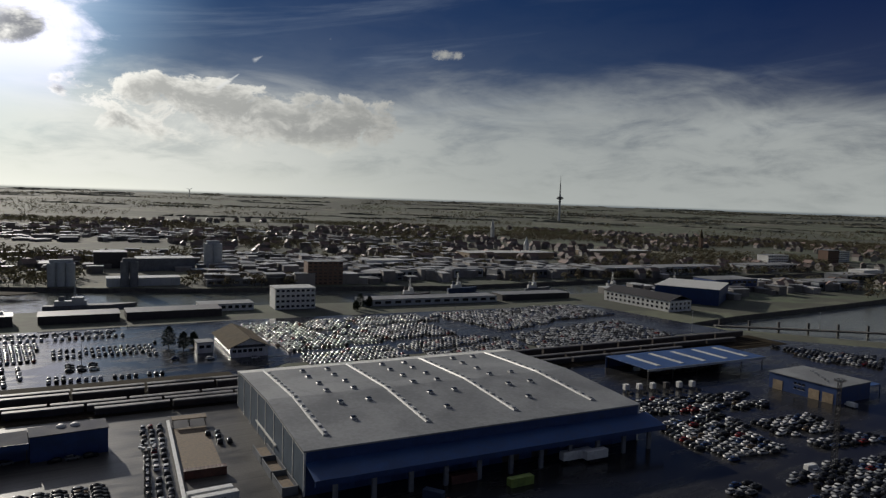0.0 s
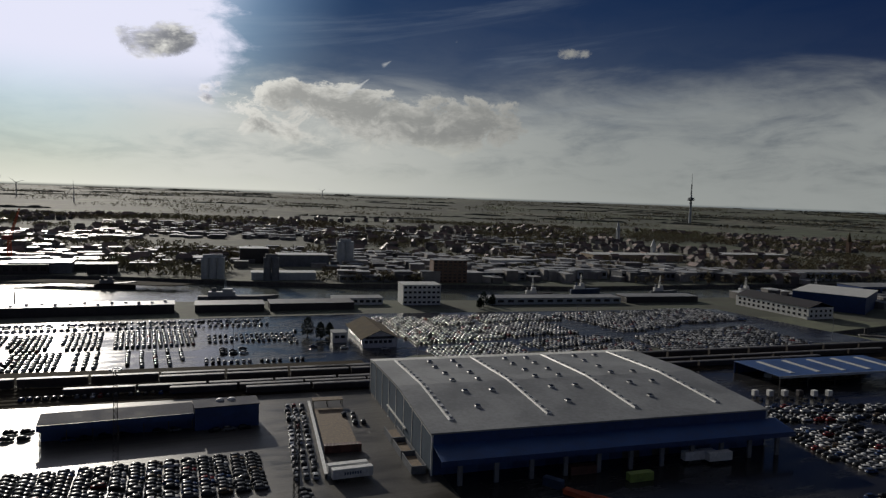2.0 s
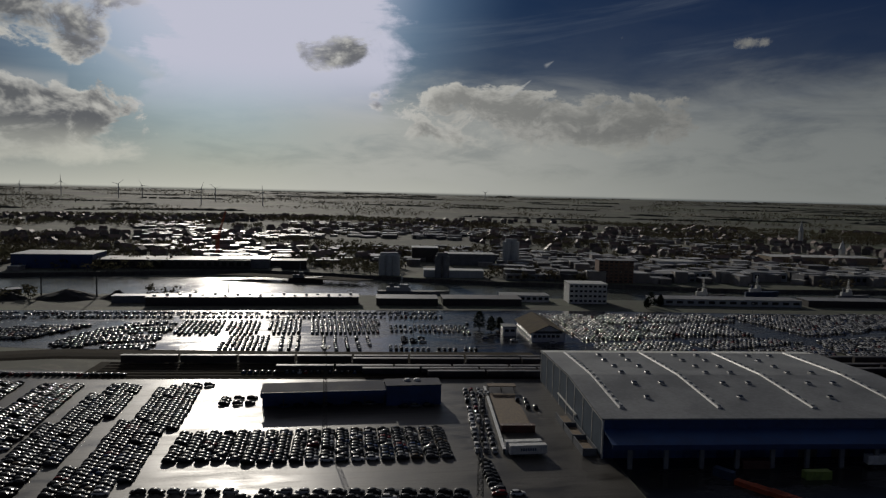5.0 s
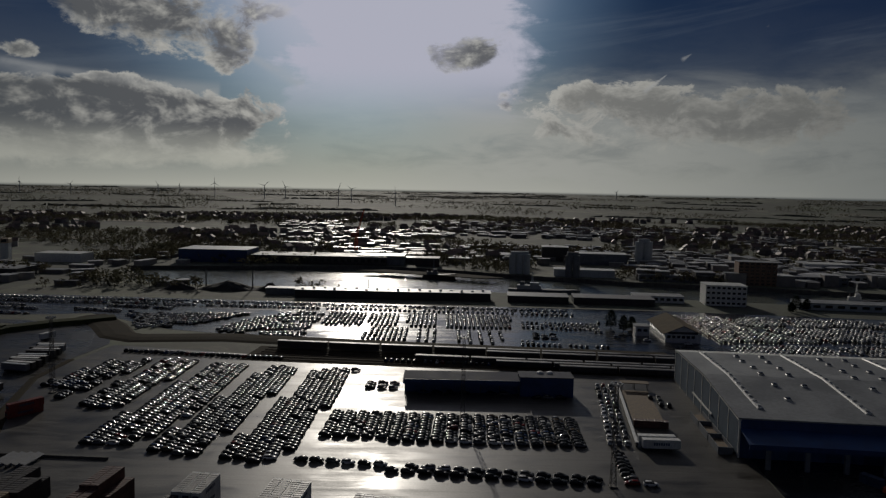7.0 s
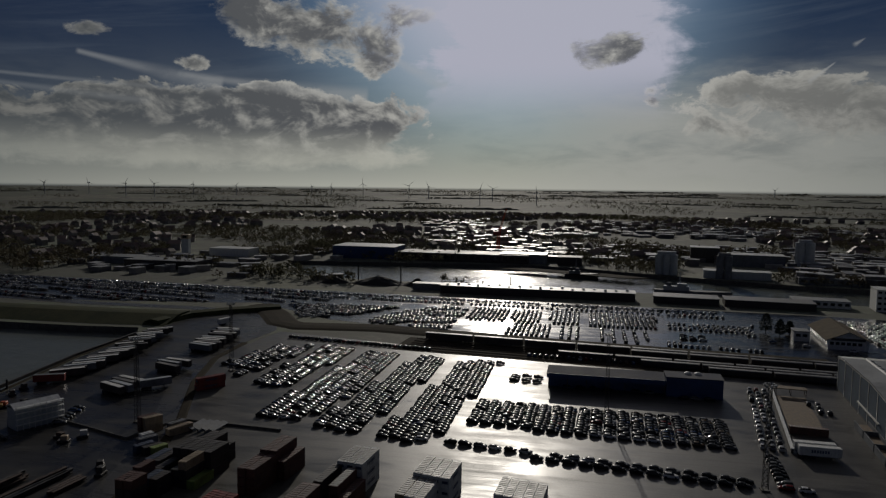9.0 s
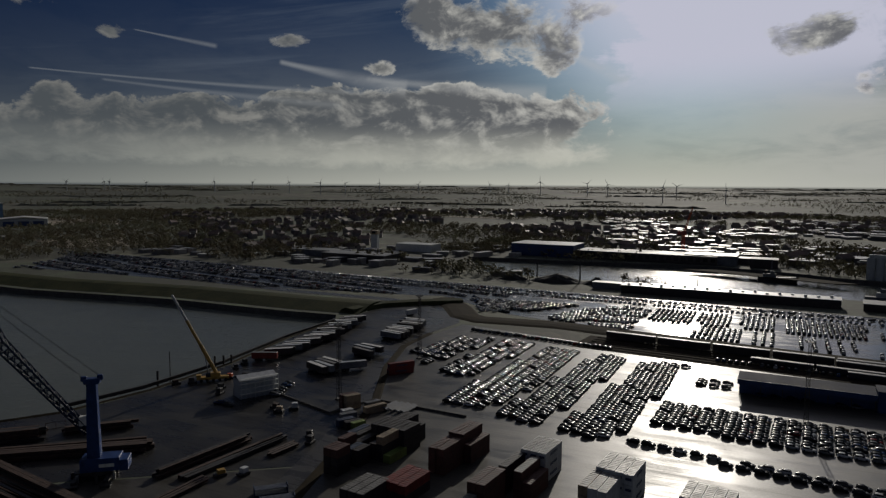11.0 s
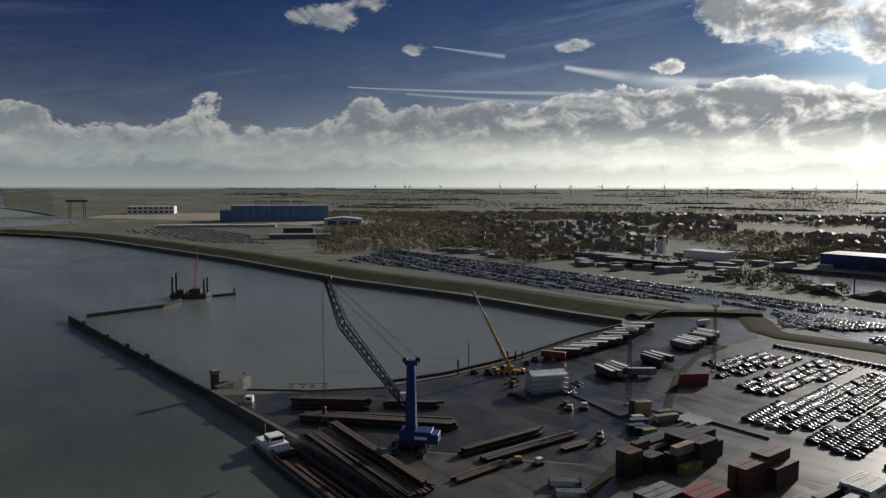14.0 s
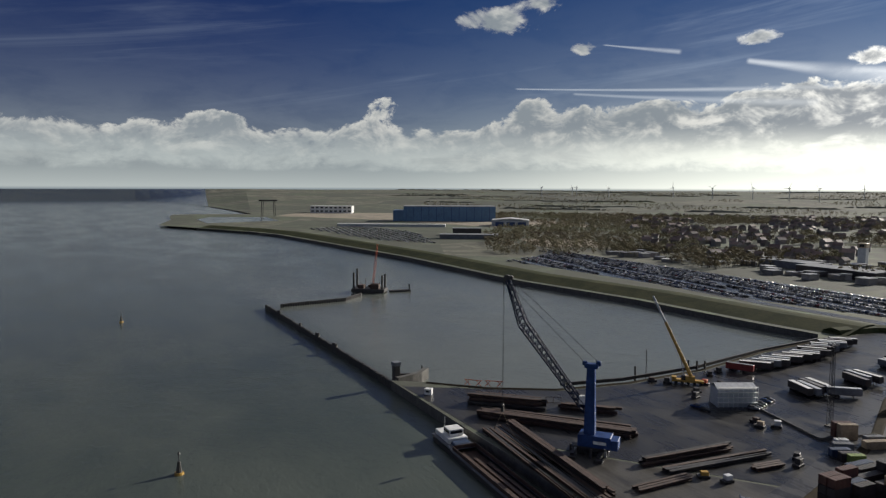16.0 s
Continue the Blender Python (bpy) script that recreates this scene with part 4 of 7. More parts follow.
# low wall, shelter and boxes beside the double column of cars
s = thing("low_wall", 66.2, 228, 0, 0, "low white-topped concrete wall beside the car lane", "wall")
part("wall", strip_mesh([(0, 0), (11.2, 73.5)], [(0.35, 0), (0.35, 1.5), (-0.35, 1.5), (-0.35, 0)]), QUAY_WALL, s)
part("coping", strip_mesh([(0, 0), (11.2, 73.5)], [(0.55, 1.5), (0.55, 1.75), (-0.55, 1.75), (-0.55, 1.5)]), WHITE, s)
s = thing("flat_shelter", 78, 297, 0, -7, "open flat-roofed shelter with rough brown roof", "shelter")
part("roof", boxes((0, 0, 2.7, 12, 4.5, 3.0)), TIMBER, s)
for x in (0.2, 5.8, 11.5):
    for y in (0.2, 4.0):
        part("post", boxes((x, y, 0, x + 0.25, y + 0.25, 2.7)), DARK_STEEL, s)
slab("pavement", [(71.5, 251), (83, 249), (89, 294), (78, 296)], TIMBER, "brown timber-grey paved pen behind the container", 0.10)


# ---------------------------------------------------------------- containers and trailers
def container(name_label, x, y, z, turn, mat, length=12.19, high=2.59, bars=0, group="container stacks", roof=None):
    c = thing("shipping_container", x, y, z, turn, name_label, "container", group)
    w2, l2 = 1.22, length / 2
    n = int(length / 0.55)
    side = []
    for i in range(n):
        xx = -l2 + 0.3 + i * (length - 0.6) / n
        side += [(xx, w2 - 0.08), (xx + 0.06, w2 - 0.02), (xx + 0.26, w2 - 0.02), (xx + 0.32, w2 - 0.08)]
    side = [(-l2 + 0.08, w2 - 0.08)] + side + [(l2 - 0.08, w2 - 0.08)]
    bm = prism([(u, -v) for u, v in side] + side[::-1], 0.12, high - 0.05)
    part("body", bm, mat, c)
    bm = bmesh.new()
    for sx in (-1, 1):
        for sy in (-1, 1):
            box(bm, sx * l2 - (0.16 if sx > 0 else 0), sy * w2 - (0.14 if sy > 0 else 0), 0, sx * l2 + (0.16 if sx < 0 else 0), sy * w2 + (0.14 if sy < 0 else 0), high)
        box(bm, sx * l2 - 0.08, -w2 + 0.14, high - 0.16, sx * l2 + 0.08, w2 - 0.14, high - 0.01)
    for sy in (-1, 1):
        box(bm, -l2 + 0.16, sy * (w2 - 0.06) - 0.06, high - 0.12, l2 - 0.16, sy * (w2 - 0.06) + 0.06, high - 0.01)
        box(bm, -l2 + 0.16, sy * (w2 - 0.06) - 0.06, 0.0, l2 - 0.16, sy * (w2 - 0.06) + 0.06, 0.16)
    part("frame", bm, mat, c)
    bm = bmesh.new()
    k = int(length / 1.2)
    wave = []
    for i in range(k):
        xx = -l2 + 0.2 + i * (length - 0.4) / k
        wave += [(xx, high - 0.05), (xx + 0.1, high + 0.03), (xx + 0.85, high + 0.03), (xx + 0.95, high - 0.05)]
    ra = [bm.verts.new((u, -w2 + 0.1, v)) for u, v in wave]
    rb = [bm.verts.new((u, w2 - 0.1, v)) for u, v in wave]
    for i in range(len(wave) - 1):
        bm.faces.new((ra[i], ra[i + 1], rb[i + 1], rb[i]))
    part("roof_sheet", bm, roof or mat, c)
    bm = boxes((l2 - 0.07, -1.05, 0.2, l2 + 0.02, -0.02, high - 0.2), (l2 - 0.07, 0.02, 0.2, l2 + 0.02, 1.05, high - 0.2))
    for yy in (-0.8, -0.3, 0.3, 0.8):
        beam(bm, (l2 + 0.05, yy, 0.2), (l2 + 0.05, yy, high - 0.2), 0.035, 5)
    part("end_doors", bm, mat, c)
    if bars:
        for i in range(7):
            for sy in (-1, 1):
                xx = -2.6 + i * 0.75
                part("lettering_bar", boxes((xx, sy * (w2 + 0.02) - 0.015, high * 0.42, xx + 0.5, sy * (w2 + 0.02) + 0.015, high * 0.70)), LETTER, c)
        part("lettering_bar", boxes((-l2 - 0.035, -0.8, high * 0.45, -l2 - 0.005, 0.8, high * 0.70)), LETTER, c)
    return c


H3, H9 = 2.59, 2.90
CT = 84.5   # the stacks point away from the quay
TX, TY = math.cos(radians(CT)), math.sin(radians(CT))
TOPGREY = material("dusty_container_roof", (0.26, 0.25, 0.23), 0.5, vary=0.35, scale=0.5, fine=5)


def stack(x, y, mats, high, label, length=12.19, bars=0, roof=None, turn=CT):
    for i, m in enumerate(mats):
        container(label, x, y, 0.06 + i * (high + 0.03), turn, m, length, high, bars, roof=roof if i == len(mats) - 1 else None)


BRN = "weathered brown shipping container in a stack on the yard"
WHT = "white refrigerated shipping container with dark lettering bars in a stack"
DRK = "dark weathered shipping container in a crowded stack"
stack(-90.3, 165.5, [BROWN_BOX] * 3, H3, BRN)
stack(-87.6, 165.4, [BROWN_BOX] * 3, H3, BRN)
stack(-89.2, 177.0, [BROWN_BOX] * 3, H9, BRN, roof=BROWN_BOX)
stack(-86.6, 176.9, [DARK_BOX, BROWN_BOX, BROWN_BOX], H9, BRN)
stack(-84.0, 176.8, [BROWN_BOX] * 2, H9, BRN)
stack(-64.9, 174.1, [WHITE_BOX] * 3, H9, WHT, bars=1, roof=TOPGREY)
stack(-62.3, 173.8, [WHITE_BOX] * 3, H9, WHT, bars=1, roof=TOPGREY)
stack(-59.7, 173.5, [WHITE_BOX] * 3, H9, WHT, bars=1, roof=TOPGREY)
stack(-62.2, 160.5, [BROWN_BOX] * 3, H3, BRN, roof=TOPGREY)
stack(-59.6, 160.2, [BROWN_BOX] * 2, H3, BRN)
stack(-67.1, 162.2, [DARK_BOX] * 3, H3, DRK)
stack(-70.6, 148.8, [BROWN_BOX] * 3, H3, BRN)
stack(-68.0, 148.6, [BROWN_BOX] * 3, H3, BRN)
stack(-71, 136, [BLUE_BOX, GREY_CLAD], H3, "grey-blue weathered shipping container on the yard", roof=TOPGREY)
for k in range(4):
    stack(-42.6 + 2.6 * k, 171.3 - 0.6 * k, [WHITE_BOX] * 3, H9, WHT, bars=1, roof=TOPGREY)
for k in range(3):
    stack(-44.4 + 2.6 * k, 159.6 - 0.6 * k, [WHITE_BOX] * 3 if k else [SAND_BOX] * 3, H3, WHT if k else "sand-coloured shipping container in a stack", roof=TOPGREY)
for k in range(5):
    stack(-21.6 + 2.6 * k, 176.0 - 0.6 * k, [WHITE_BOX], H9, WHT, roof=TOPGREY)
for k in range(3):
    stack(-93.6 + 2.6 * k, 145.0 - 0.5 * k, [DARK_BOX, RED_PAINT], H3, "faded red shipping container on a stack")
for k in range(3):
    stack(-100.9 + 2.6 * k, 135.4 - 0.2 * k, [DARK_BOX] * 2, H3, "dark container with a pale dusty roof", roof=TOPGREY)
# the crowded dark block
for k, (x, y, n, m) in enumerate([(-117.6, 148.3, 3, BROWN_BOX), (-115.0, 148.1, 3, BROWN_BOX), (-118.2, 156.5, 3, BROWN_BOX), (-115.6, 156.3, 2, BLUE_BOX), (-113, 156.1, 2, DARK_BOX), (-122.5, 169.5, 2, BLUE_BOX), (-119.8, 169.2, 2, DARK_BOX), (-116.2, 164, 2, DARK_BOX), (-115.8, 173.2, 3, DARK_BOX), (-113.2, 173, 3, DARK_BOX), (-110.6, 172.8, 3, DARK_BOX), (-108.0, 172.5, 3, DARK_BOX), (-105.4, 172.3, 3, DARK_BOX), (-111, 164.6, 2, DARK_BOX), (-108.4, 164.3, 3, SAND_BOX), (-105.8, 164, 1, GREEN_BOX), (-112.5, 180.5, 3, DARK_BOX), (-109.9, 180.3, 3, DARK_BOX), (-107.2, 180, 2, DARK_BOX)]):
    stack(x, y, [DARK_BOX] * (n - 1) + [m] if m is not GREEN_BOX else [m], H3, DRK if m is DARK_BOX else BRN if m is BROWN_BOX else "mixed shipping container in a crowded dark stack", 6.06 if y in (148.3, 148.1, 156.5, 156.3, 156.1) else 8.0 if y > 179 else 9.0)
for x, y, n, m, tn, ln in [(-146.6, 199.5, 2, BROWN_BOX, 60, 6.06), (-144.4, 199, 2, SAND_BOX, 60, 6.06), (-137.8, 203, 1, GREY_CLAD, 66, 6.06), (-134.6, 199.4, 1, SAND_BOX, 66, 9), (-136, 182, 1, BLUE_BOX, 60, 6.06), (-132.6, 181.5, 1, DARK_BOX, 60, 6.06), (-130.5, 181.5, 1, GREEN_BOX, 66, 5), (-138.6, 187.5, 1, GREY_CLAD, 60, 6.06), (-141, 190.5, 1, WHITE_BOX, 60, 4)]:
    stack(x, y, [m] * n, H3, "single small site container beside the lighting mast", ln, turn=tn)
for k in range(2):
    container("faded red shipping container standing alone on the yard", -152.0 + k * 0.4, 249.5, 0.06 + 2.62 * k, 54 + 2 * k, RED_PAINT, 12.19, H3, 1, "red containers")
container("rusty brown shipping container lying behind the trailers", 76.8, 248.2, 0.1, -7, BROWN_BOX, 12.19, H3)
container("lime green open container beside the warehouse", 157, 196.5, 0.06, -4, GREEN_BOX, 8.5, H3)
container("blue container beside the warehouse", 128.5, 201, 0.06, -60, BLUE_BOX, 6.06, H3)
container("red-brown container under the warehouse canopy", 143, 207, 0.06, -6, BROWN_BOX, 9, H3)
for k in range(3):
    container("open red-orange skip frame on the yard", 132 + 3.0 * k, 192 - 4 * k, 0.06, -60, ORANGE, 10, 1.4, 0, "red frames")


def trailer(x, y, turn, mat, label, length=13.6, bars=0, z0=1.15, roof=None, group="parked trailers"):
    t = thing("semi_trailer", x, y, 0, turn, label, "trailer", group)
    l2 = length / 2
    bm = boxes((-l2, -1.26, z0, l2, 1.26, 3.95))
    part("box_body", bm, mat, t, bevel=0.06)
    part("roof_sheet", boxes((-l2 + 0.15, -1.1, 3.94, l2 - 0.15, 1.1, 4.02)), roof or WHITE, t)
    part("chassis", boxes((-l2 + 0.3, -0.55, 0.85, l2 - 0.3, 0.55, z0)), DARK_STEEL, t)
    for k in range(3):
        for sy in (-1, 1):
            bm = bmesh.new()
            xx = -l2 + 1.8 + k * 1.3
            beam(bm, (xx, sy * 0.85, 0.52), (xx, sy * 1.22, 0.52), 0.5, 10)
            part("wheel", bm, RUBBER, t)
    part("landing_leg", boxes((l2 - 3.1, -0.8, 0, l2 - 2.9, -0.6, 0.9), (l2 - 3.1, 0.6, 0, l2 - 2.9, 0.8, 0.9)), DARK_STEEL, t)
    if bars:
        for i in range(7):
            for sy in (-1, 1):
                xx = -2.7 + i * 0.78
                part("lettering_bar", boxes((xx, sy * 1.29 - 0.015, 2.2, xx + 0.52, sy * 1.29 + 0.015, 3.1)), LETTER, t)
    return t


trailer(73.4, 225.2, -1.5, WHITE_BOX, "white container trailer with dark lettering bars", 12.4, 1)
trailer(73.0, 229.0, -1.5, WHITE_BOX, "white container trailer parked behind a lettered one", 12.4)
LEAD = [
    trailer(-220, 245, 40, DARK_BOX, "dark semi-trailer with pale roof parked at the basin edge", 13.6),
    trailer(-220, 245, 40, DARK_BOX, "dark semi-trailer with weathered grey roof parked on the apron", 13.6, roof=TARP),
    trailer(-220, 245, 40, GREY_CLAD, "grey semi-trailer with dull roof parked on the apron", 13.0, roof=PALE_CLAD),
]
TR = [(-220.4, 248.8, 41), (-219.8, 252.3, 41)]
for k in range(17):
    TR.append((-220.2 - 0.30 * k - (0.034 * k * k if k > 8 else 0), 257.0 + 4.95 * k + (0.5, -0.5, 0.2, 0.7, -0.3)[k % 5], 40 + 0.2 * k + (1.5, -1, 0, 2)[k % 4]))
for k in range(4):
    TR.append((-184.6 + 0.0 * k, 233.0 + 3.6 * k, -22 + 2 * k))
for k in range(3):
    TR.append((-184.2, 267.5 + 4.4 * k, -18 + 4 * k))
for k in range(6):
    TR.append((-189.5 - 0.6 * k, 306.5 + 3.6 * k, -12 + 3 * k))
for k in range(5):
    TR.append((-193.5 - 0.6 * k, 332 + 3.6 * k, 0))
TR.append((-174.4, 244.7, 48))
ORDER = (0, 1, 2, 0, 2, 0, 1, 0, 0, 2, 1)
used_t = set()
for k, (x, y, a) in enumerate(TR):
    which, slip = ORDER[k % 11], (0.9, -0.7, 0.2, 1.4, -1.1)[k % 5]
    m = pose(x + slip * math.cos(radians(a)), y + slip * math.sin(radians(a)), 0, 0, 0, a)
    if which in used_t:
        copy_thing(LEAD[which], m)
    else:
        LEAD[which].matrix_world = m
        used_t.add(which)
trailer(-220.5, 240.0, 26, RED_PAINT, "red flat trailer with tank parts at the basin edge", 12.0, roof=GREY_CLAD)
trailer(186, 202.5, -6, WHITE_BOX, "white box trailer at the warehouse loading side", 12.0)
trailer(192, 199.5, -6, WHITE_BOX, "small white box truck at the warehouse loading side", 9.0)
trailer(-213, 372, 75, WHITE_BOX, "white box truck driving on the terminal road", 9.0)

# ---------------------------------------------------------------- cars
# length, height of the shoulder, half width: from tail to nose
STATIONS = [(-2.20, 0.66, 0.72), (-2.14, 0.92, 0.81), (-1.80, 1.00, 0.87), (-0.40, 0.98, 0.90), (0.95, 0.96, 0.88), (1.70, 0.86, 0.84), (2.08, 0.72, 0.74), (2.18, 0.52, 0.66)]


def car_body():
    """Painted shell of a hatchback as one island: rounded lower body, pillars and crowned roof."""
    v, f = [], []
    for x, top, hw in STATIONS:
        half = [(hw * 0.94, 0.26), (hw, 0.52), (hw * 0.97, top - 0.09), (hw * 0.78, top)]
        v += [(x, -y, z) for y, z in half] + [(x, y, z) for y, z in half[::-1]]
    for i in range(len(STATIONS) - 1):
        for k in range(7):
            a, b = i * 8 + k, i * 8 + 8 + k
            f.append((a, a + 1, b + 1, b))
    e = (len(STATIONS) - 1) * 8
    f += [tuple(range(8))[::-1], tuple(range(e, e + 8))]
    r = len(v)
    v += [(-1.62, -0.60, 1.37), (0.16, -0.64, 1.38), (0.16, 0.64, 1.38), (-1.62, 0.60, 1.37)]
    v += [(-1.40, -0.42, 1.47), (-0.10, -0.46, 1.49), (-0.10, 0.46, 1.49), (-1.40, 0.42, 1.47)]
    f += [(r + 4, r + 5, r + 6, r + 7), (r, r + 1, r + 5, r + 4), (r + 1, r + 2, r + 6, r + 5), (r + 2, r + 3, r + 7, r + 6), (r + 3, r, r + 4, r + 7)]
    f += [(r + 1, 34, 35), (r + 2, 36, 37), (r, 10, 11), (r + 3, 12, 13)]
    return v, f


def car_glass():
    v = [(-1.98, -0.76, 0.97), (1.0, -0.78, 0.95), (1.0, 0.78, 0.95), (-1.98, 0.76, 0.97), (-1.62, -0.59, 1.375), (0.15, -0.63, 1.385), (0.15, 0.63, 1.385), (-1.62, 0.59, 1.375)]
    return v, [(0, 1, 5, 4), (1, 2, 6, 5), (2, 3, 7, 6), (3, 0, 4, 7)]


def wheel_shape(cx, sy, sides):
    v, f = [], []
    for y in (sy * 0.66, sy * 0.91):
        v += [(cx + 0.33 * math.cos(2 * math.pi * i / sides), y, 0.33 + 0.33 * math.sin(2 * math.pi * i / sides)) for i in range(sides)]
    for i in range(sides):
        j = (i + 1) % sides
        f.append((i, j, sides + j, sides + i))
    f.append(tuple(range(sides, 2 * sides)))
    return v, f


def shared(name, vf, mat):
    me = bpy.data.meshes.new(name)
    me.from_pydata(*[vf[0], [], vf[1]])
    me.materials.append(mat)
    me.update()
    if name in ("body", "glasshouse", "wheel"):
        me.polygons.foreach_set("use_smooth", [True] * len(me.polygons))
    return me


BODY_ME = shared("body", car_body(), CAR_PAINT)
GLASS_ME = shared("glasshouse", car_glass(), GLASS)
WHEEL_ME = [shared("wheel", wheel_shape(cx, sy, 10), RUBBER) for cx in (-1.35, 1.35) for sy in (-1, 1)]
LAMP_ME = [shared("headlight", ([(2.06, s * 0.85, 0.66), (2.06, s * 0.50, 0.66), (2.10, s * 0.50, 0.78), (2.06, s * 0.85, 0.78), (2.20, s * 0.50, 0.60), (2.19, s * 0.80, 0.60)], [(0, 1, 2, 3), (1, 0, 5, 4), (4, 5, 3, 2)]), GALV) for s in (-1, 1)]


def near_car(x, y, turn, label="parked new car in a tight row on the wet yard", group="new cars in rows", size=1.0):
    c = thing("car", x, y, 0.06, turn, label, "car", group)
    c.scale = (size, 0.98 + 0.04 * random.random(), 1.0 + 0.12 * random.random())
    for nm, me in [("body", BODY_ME), ("glasshouse", GLASS_ME)] + [("wheel", m) for m in WHEEL_ME] + [("headlight", m) for m in LAMP_ME]:
        o = new(nm, me)
        o.parent = c
    return c


# joined cars: numpy copies of one template
def joined(name, places, label, paint):
    bv, bf = car_body()
    gv, gf = car_glass()
    parts_ = [(bv, bf, 0), (gv, gf, 1)]
    for cx in (-1.35, 1.35):
        for sy in (-1, 1):
            parts_.append((*wheel_shape(cx, sy, 6), 2))
    tv, tf, tm = [], [], []
    for v, f, m in parts_:
        k = len(tv)
        tv += v
        tf += [tuple(i + k for i in q) for q in f]
        tm += [m] * len(f)
    tv = np.array(tv)
    n = len(places)
    P = np.array(places)
    c, s = np.cos(np.radians(P[:, 2]))[:, None], np.sin(np.radians(P[:, 2]))[:, None]
    sc = P[:, 3][:, None]
    x, y = tv[:, 0][None] * sc, tv[:, 1][None] * np.ones_like(sc)
    V = np.stack([x * c - y * s + P[:, 0][:, None], x * s + y * c + P[:, 1][:, None], tv[:, 2][None] * (0.94 + 0.22 * P[:, 4][:, None]) + P[:, 5][:, None]], -1).reshape(-1, 3)
    F = [tuple(i + k * len(tv) for i in q) for k in range(n) for q in tf]
    ob = mesh_object(name, V.tolist(), F, [paint, GLASS, RUBBER])
    ob.data.polygons.foreach_set("material_index", tm * n)
    ob.data.polygons.foreach_set("use_smooth", [True] * len(ob.data.polygons))
    return tagged(ob, label, "cars", kind="stuff")


def inside(x, y, poly):
    hit = False
    for (x0, y0), (x1, y1) in zip(poly, poly[1:] + poly[:1]):
        if (y0 > y) != (y1 > y) and x < (x1 - x0) * (y - y0) / (y1 - y0) + x0:
            hit = not hit
    return hit


rng = random.Random(7)


def lot(poly, turn, head, du, dv, drop=0.04, lanes=0, z=0.06):
    """Places in a lot: rows turned by turn, cars at du along and dv across, heading head; every lanes-th row is left free."""
    cx, cy = sum(p[0] for p in poly) / len(poly), sum(p[1] for p in poly) / len(poly)
    a = radians(turn)
    out = []
    reach = max(math.hypot(px_ - cx, py_ - cy) for px_, py_ in poly)
    nu, nv = int(reach / du) + 1, int(reach / dv) + 1
    for j in range(-nv, nv + 1):
        if lanes and j % lanes == 0:
            continue
        for i in range(-nu, nu + 1):
            u, v = i * du, j * dv
            x, y = cx + u * math.cos(a) - v * math.sin(a), cy + u * math.sin(a) + v * math.cos(a)
            hx, hy = 1.3 * math.cos(radians(head)), 1.3 * math.sin(radians(head))
            if inside(x + hx, y + hy, poly) and inside(x - hx, y - hy, poly) and rng.random() > drop:
                out.append((x + rng.uniform(-0.2, 0.2), y + rng.uniform(-0.12, 0.12), head + rng.uniform(-1.5, 1.5) + (180 if rng.random() < 0.06 else 0), rng.uniform(0.92, 1.06), rng.random(), z))
    return out


near = []
near += lot([(-43, 232), (48, 224), (54, 254), (-41, 258)], -2.5, -4, 4.8, 2.65, 0.02)
near += lot([(-46, 210), (49, 197.2), (49, 201.2), (-45, 213.8)], -7.2, -7, 5.0, 3.0, 0.04)
near += lot([(-18, 206.6), (49, 196.8), (49, 193.6), (-18, 203.4)], -7.2, -7, 5.0, 3.0, 0.03)
near += lot([(52, 223), (64, 222), (63, 195), (50.5, 196)], -4, -4, 5.2, 2.9, 0.03)
A_ = lot([(-70, 211), (-53, 207), (-46, 220), (-38, 321), (-58, 322)], 0, 2, 4.5, 2.62, 0.03)
near += [p for p in A_ if p[1] < 275]
for i, (x, y, h, s_, r, z) in enumerate(near[:300]):
    near_car(x, y, h, size=s_)
many = near[300:] + [p for p in A_ if p[1] >= 275]
many += lot([(-95, 216), (-77, 211), (-72, 235), (-63, 321), (-82, 323)], 0, 2, 4.5, 2.62, 0.04)
many += lot([(-120, 222), (-100, 219), (-92, 240), (-88.6, 326), (-109, 324)], 0, 2, 4.5, 2.62, 0.05)
many += lot([(-141, 260), (-122, 257), (-113, 330), (-133, 335)], 0, 2, 4.5, 2.62, 0.14)
many += lot([(-155, 266), (-147, 264), (-136, 334), (-146, 334)], 0, 2, 4.5, 2.7, 0.2)
many += lot([(-168, 285), (-153, 281), (-145, 325), (-158, 328)], 0, 2, 4.4, 2.7, 0.02)
many += lot([(-160, 354), (-78, 343), (-78, 334), (-160, 344)], -7, 83, 2.7, 5.2, 0.04)
many += lot([(-33, 290), (-17, 288), (-17, 301), (-33, 300)], 0, 3, 5.0, 3.4, 0.3)
many += lot([(-28, 341.5), (30, 337.5), (30, 331), (-28, 335)], RAIL_TURN, 84, 2.8, 5.4, 0.15)
many += lot([(-13, 287), (33, 287), (33, 283.5), (-13, 283.5)], 0, 4, 5.6, 4, 0.15)
many += lot([(34, 282), (55, 282), (55, 279), (34, 279)], 0, 4, 5.2, 4, 0.1)
many += lot([(86, 287), (93, 286), (92, 272), (87, 272)], 80, 80, 5.0, 3.0, 0.1)
dark_many, many = many, lot([(66.5, 303), (76.3, 302), (65, 228), (56.6, 228)], 81.5, 81.5, 5.0, 2.75, 0.03)
